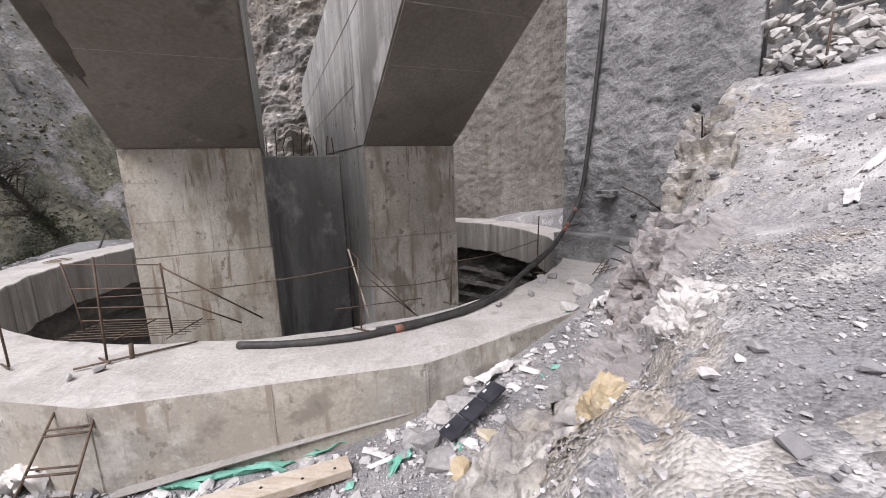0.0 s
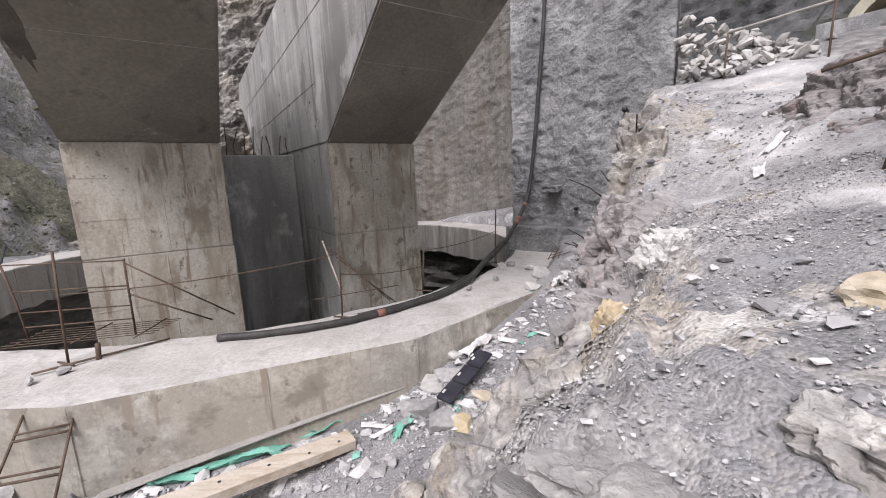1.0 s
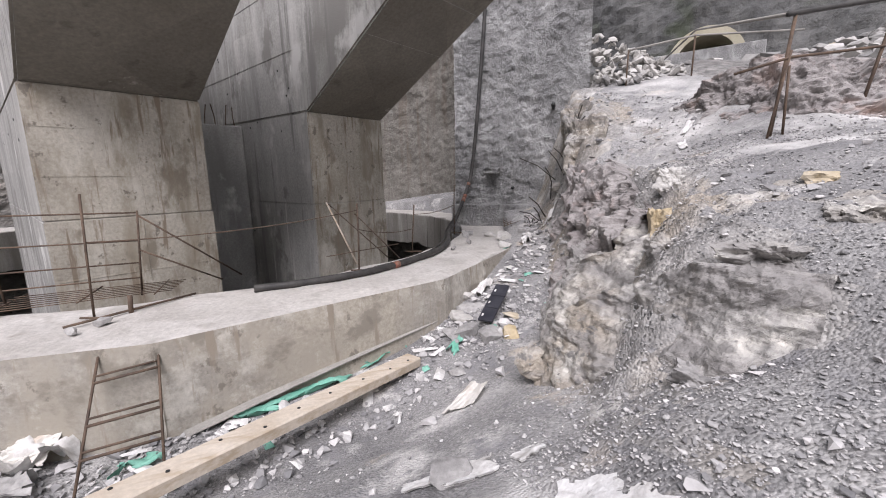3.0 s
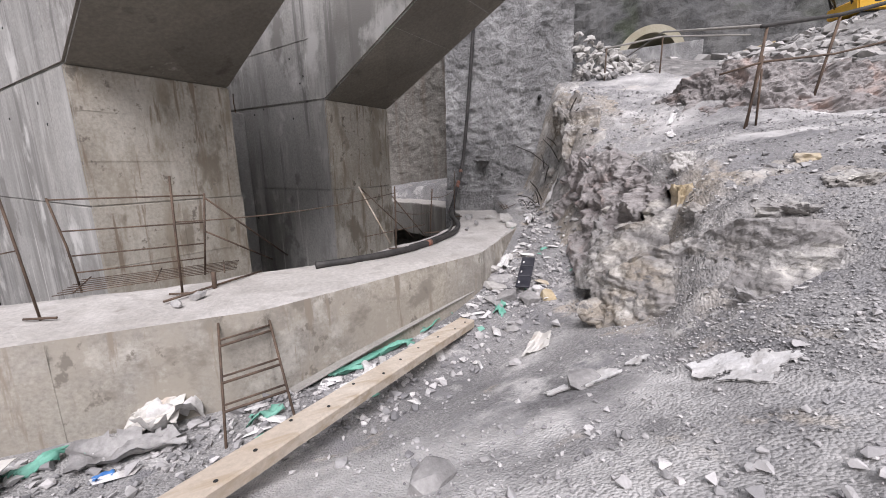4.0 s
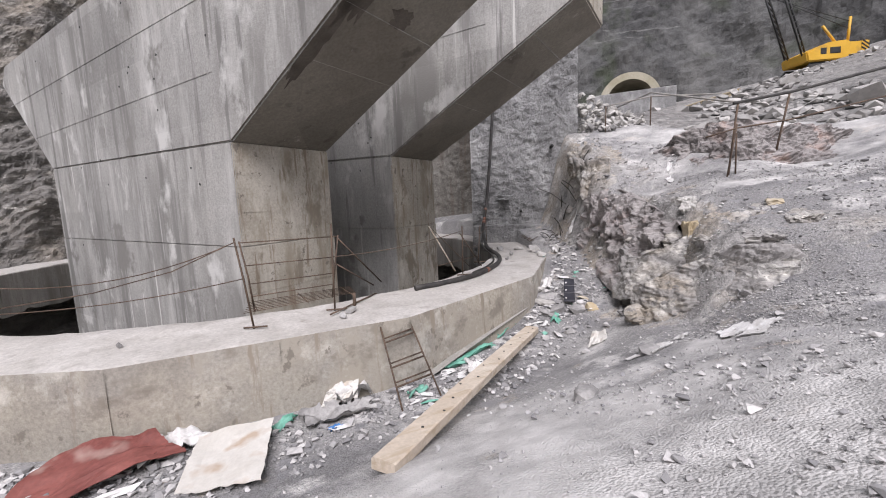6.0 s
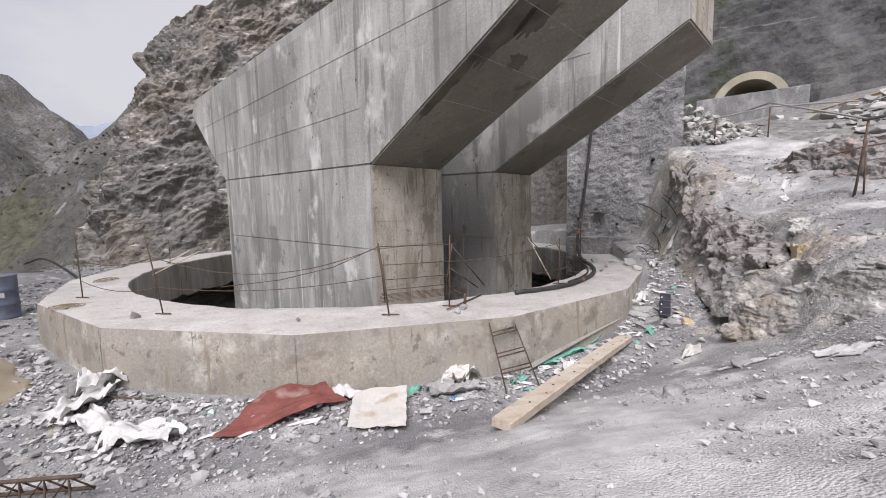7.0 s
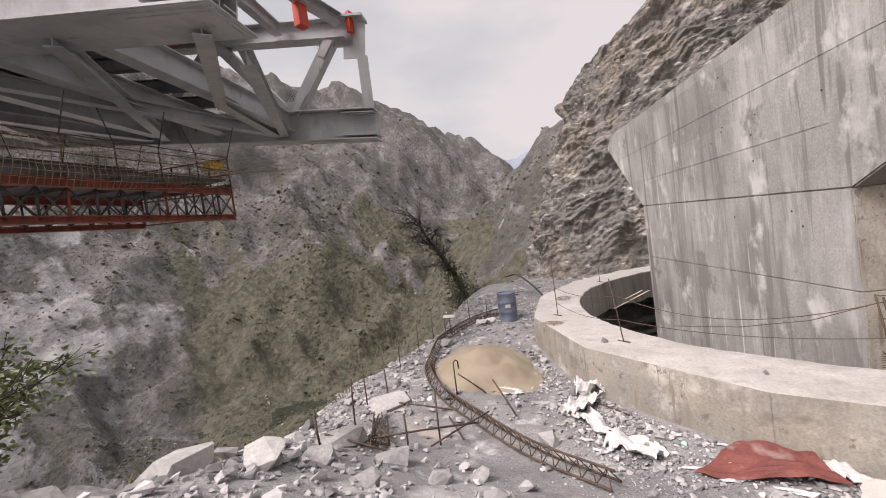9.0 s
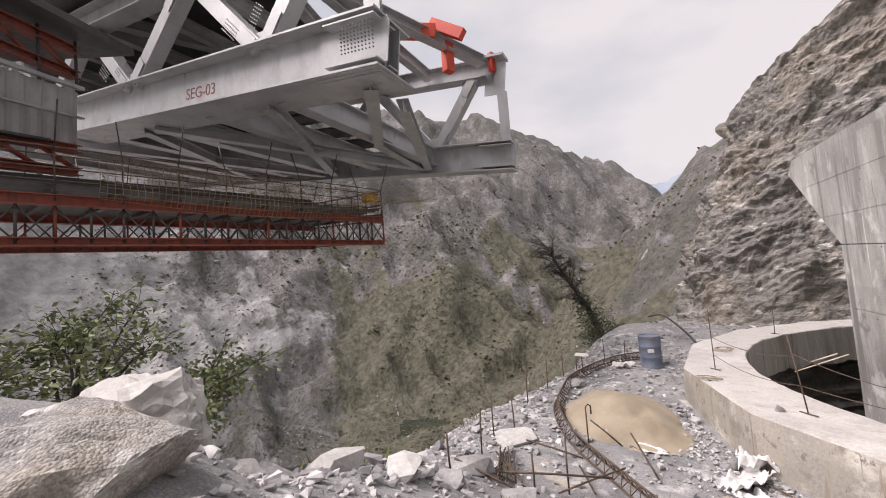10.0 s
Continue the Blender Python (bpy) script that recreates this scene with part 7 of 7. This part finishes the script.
def stone_templates(n, rng):
    out = []
    for _ in range(n):
        bm = bmesh.new()
        hull_rock(bm, (0, 0, 0), (1.3, 1.0, 0.7), rng, 11, (0, 0, 0))
        bmesh.ops.triangulate(bm, faces=bm.faces)
        bm.verts.index_update()
        out.append((np.array([v.co[:] for v in bm.verts]), np.array([[v.index for v in f.verts] for f in bm.faces])))
        bm.free()
    return out


def scatter(name, material, count, region, size, seed, label, keep):
    rng = np.random.default_rng(seed)
    shapes = stone_templates(6, random.Random(seed))
    x = rng.uniform(region[0], region[1], count)
    y = rng.uniform(region[2], region[3], count)
    ok = (np.hypot(x - CENTRE[0], y - CENTRE[1]) > R_OUT + 0.06) & (shelf_edge(x, y) > -1.5) & (rng.random(count) < keep(x, y))
    x, y = x[ok], y[ok]
    z = ground_height(x, y)
    s = np.minimum(size[0] * np.exp(rng.normal(0, size[1], len(x))), size[2])
    verts, faces, total = [], [], 0
    for k in range(len(x)):
        v, f = shapes[k % len(shapes)]
        a, b = rng.uniform(0, 6.28), rng.normal(0, 0.35)
        ca, sa, cb, sb = np.cos(a), np.sin(a), np.cos(b), np.sin(b)
        m = np.array([[ca, -sa, 0], [sa, ca, 0], [0, 0, 1]]) @ np.array([[1, 0, 0], [0, cb, -sb], [0, sb, cb]])
        p = (v * s[k]) @ m.T + (x[k], y[k], z[k] + 0.004 + 0.36 * s[k])
        verts.append(p)
        faces.append(f + total)
        total += len(v)
    me = bpy.data.meshes.new(name)
    me.from_pydata(np.concatenate(verts).tolist(), [], np.concatenate(faces).tolist())
    me.update()
    ob = link_mesh(name, me, material)
    tagged(ob, label, "stones", kind="stuff")


def island_tint(m, low, high):
    """Gives each loose stone its own grey."""
    n, l = m.node_tree.nodes, m.node_tree.links
    bsdf = next(q for q in n if q.type == "BSDF_PRINCIPLED")
    old = bsdf.inputs["Base Color"].links[0].from_socket
    geo = n.new("ShaderNodeNewGeometry")
    r = n.new("ShaderNodeValToRGB")
    r.color_ramp.elements[0].color, r.color_ramp.elements[1].color = (*low, 1), (*high, 1)
    l.new(geo.outputs["Random Per Island"], r.inputs[0])
    x = n.new("ShaderNodeMix")
    x.data_type, x.blend_type = "RGBA", "MULTIPLY"
    x.inputs[0].default_value = 1.0
    l.new(old, x.inputs[6])
    l.new(r.outputs[0], x.inputs[7])
    l.new(x.outputs[2], bsdf.inputs["Base Color"])
    return m


PEBBLE = island_tint(surface("gravel_stone", (0.42, 0.41, 0.405), (0.57, 0.556, 0.547), 3.0, 30, 0.95, bump=0.4, grain=0.15, dist=0.01), (0.46, 0.465, 0.48), (1.42, 1.41, 1.40))
clump = lambda x, y: np.clip(0.30 + 2.6 * fbm(x * 0.9, y * 0.9, 4, 15), 0.03, 1.0)
wall_foot = lambda x, y: np.exp(-((np.hypot(x - CENTRE[0], y - CENTRE[1]) - R_OUT) / 0.9) ** 2)
rim = lambda x, y: np.exp(-(shelf_edge(x, y) / 2.2) ** 2)
scatter("fine_gravel", PEBBLE, 64000, (-8.5, 5.0, -1.0, 6.5), (0.0062, 0.55, 0.03), 1, "fine loose grey gravel over the ground", lambda x, y: 0.75 * clump(x, y))
scatter("path_gravel", PEBBLE, 80000, (-1.2, 3.2, -0.3, 3.4), (0.0036, 0.60, 0.022), 6, "fine loose grey gravel on the slope path", lambda x, y: 0.8 * clump(x + 3, y))
scatter("loose_stones", PEBBLE, 9000, (-9.0, 5.0, -1.0, 6.5), (0.026, 0.40, 0.09), 2, "loose grey stones over the gravel", lambda x, y: 0.14 * clump(x, y) + 0.55 * wall_foot(x, y))
scatter("wall_rubble", PEBBLE, 60000, (-9.6, 3.0, 1.9, 7.0), (0.017, 0.55, 0.07), 7, "broken grey rubble heaped along the foot of the ring wall", lambda x, y: 0.8 * wall_foot(x, y) * (0.35 + clump(x, y)))
scatter("shelf_rubble", PEBBLE, 24000, (-18.0, -6.0, -2.4, 17.5), (0.034, 0.50, 0.17), 3, "broken grey rubble along the shelf", lambda x, y: 0.25 * clump(x, y) + 0.75 * rim(x, y) + 0.3 * wall_foot(x, y))
scatter("slope_stones", PEBBLE, 5500, (-0.8, 8.0, 0.2, 8.0), (0.008, 0.65, 0.07), 4, "broken stones on the rocky slope", lambda x, y: 0.5 * clump(x, y))
scatter("scree_stones", island_tint(surface("scree_stone", (0.44, 0.43, 0.415), (0.58, 0.565, 0.55), 1.0, 12, 0.95, bump=0.4, grain=0.15, dist=0.02), (0.6, 0.6, 0.6), (1.2, 1.18, 1.16)), 6000, (6.0, 30.0, -8.0, 12.0), (0.11, 0.5, 0.5), 5,
        "pale scree stones on the far slope", lambda x, y: 0.7 * clump(x * 0.3, y * 0.3))


def far_scrub(name, material, count, span, size, seed, label, keep):
    """Bushes and boulders strewn over the valley sides, thinning with distance."""
    rng = np.random.default_rng(seed)
    shapes = stone_templates(6, random.Random(seed))
    b, d = np.radians(rng.uniform(*span, count)), np.exp(rng.uniform(math.log(64), math.log(850), count))
    x, y = -6.2 + d * np.sin(b), -2.6 + d * np.cos(b)
    ok = rng.random(count) < keep(x, y, d)
    x, y, d = x[ok], y[ok], d[ok]
    z = ground_height(x, y)
    s = size * np.clip(d / 260, 0.22, 2.6) * np.exp(rng.normal(0, 0.4, len(x)))
    verts, faces, total = [], [], 0
    for k in range(len(x)):
        v, f = shapes[k % len(shapes)]
        a = rng.uniform(0, 6.28)
        m = np.array([[np.cos(a), -np.sin(a), 0], [np.sin(a), np.cos(a), 0], [0, 0, 1.25]])
        verts.append((v * s[k]) @ m.T + (x[k], y[k], z[k] + 0.2 * s[k]))
        faces.append(f + total)
        total += len(v)
    me = bpy.data.meshes.new(name)
    me.from_pydata(np.concatenate(verts).tolist(), [], np.concatenate(faces).tolist())
    me.update()
    tagged(link_mesh(name, me, material), label, "scrub" if "scrub" in name else "stones", kind="stuff")


grove = lambda x, y, d: np.clip(0.35 + 2.2 * fbm(x / 38, y / 38, 4, 29), 0.05, 1.0)
bare = lambda x, y, d: np.clip(-0.15 + 2.4 * fbm(x / 30, y / 30, 4, 83), 0.0, 1.0)
far_scrub("valley_scrub", island_tint(surface("olive_scrub", (0.055, 0.058, 0.036), (0.105, 0.10, 0.066), 0.2, 1.5, 0.95, bump=0.3, grain=0.3, dist=0.3), (1.0, 1.0, 1.0), (2.3, 2.1, 1.9)),
          42000, (-100, -14), 0.55, 101, "dark olive scrub over the valley sides", grove)
far_scrub("valley_boulders", island_tint(surface("pale_valley_boulder", (0.36, 0.35, 0.34), (0.50, 0.49, 0.475), 0.3, 2.0, 0.95, bump=0.4, grain=0.25, dist=0.2), (0.6, 0.6, 0.6), (1.2, 1.19, 1.17)),
          12000, (-100, -20), 0.5, 102, "pale boulders strewn over the valley sides", bare)


def scraps():
    """Torn bits of film and card blown along the foot of the wall."""
    rng = random.Random(71)
    for name, mat, count, label in (("white_scraps", CLOTH, 90, "small torn white scraps among the stones"), ("green_scraps", GREEN_NET, 9, "small torn green plastic bits among the stones")):
        verts, faces = [], []
        for _ in range(count):
            a = math.radians(rng.uniform(-125, -48))
            r = R_OUT + 0.1 + abs(rng.gauss(0, 0.55))
            p = on_ground(CENTRE[0] + r * math.cos(a), CENTRE[1] + r * math.sin(a), 0.02)
            turn, l, w = rng.uniform(0, 6.28), rng.uniform(0.03, 0.16), rng.uniform(0.012, 0.05)
            d, s = Vector((math.cos(turn), math.sin(turn), rng.uniform(-.2, .3))), Vector((-math.sin(turn), math.cos(turn), rng.uniform(-.3, .3)))
            b = len(verts)
            verts += [p - d * l - s * w, p + d * l - s * w * 0.6, p + d * l * 0.8 + s * w, p - d * l * 0.7 + s * w, p + UP * 0.02]
            faces += [(b, b + 1, b + 4), (b + 1, b + 2, b + 4), (b + 2, b + 3, b + 4), (b + 3, b, b + 4)]
        tagged(sheet(name, verts, faces, mat, smooth_shade=False), label, "litter", kind="stuff")


scraps()
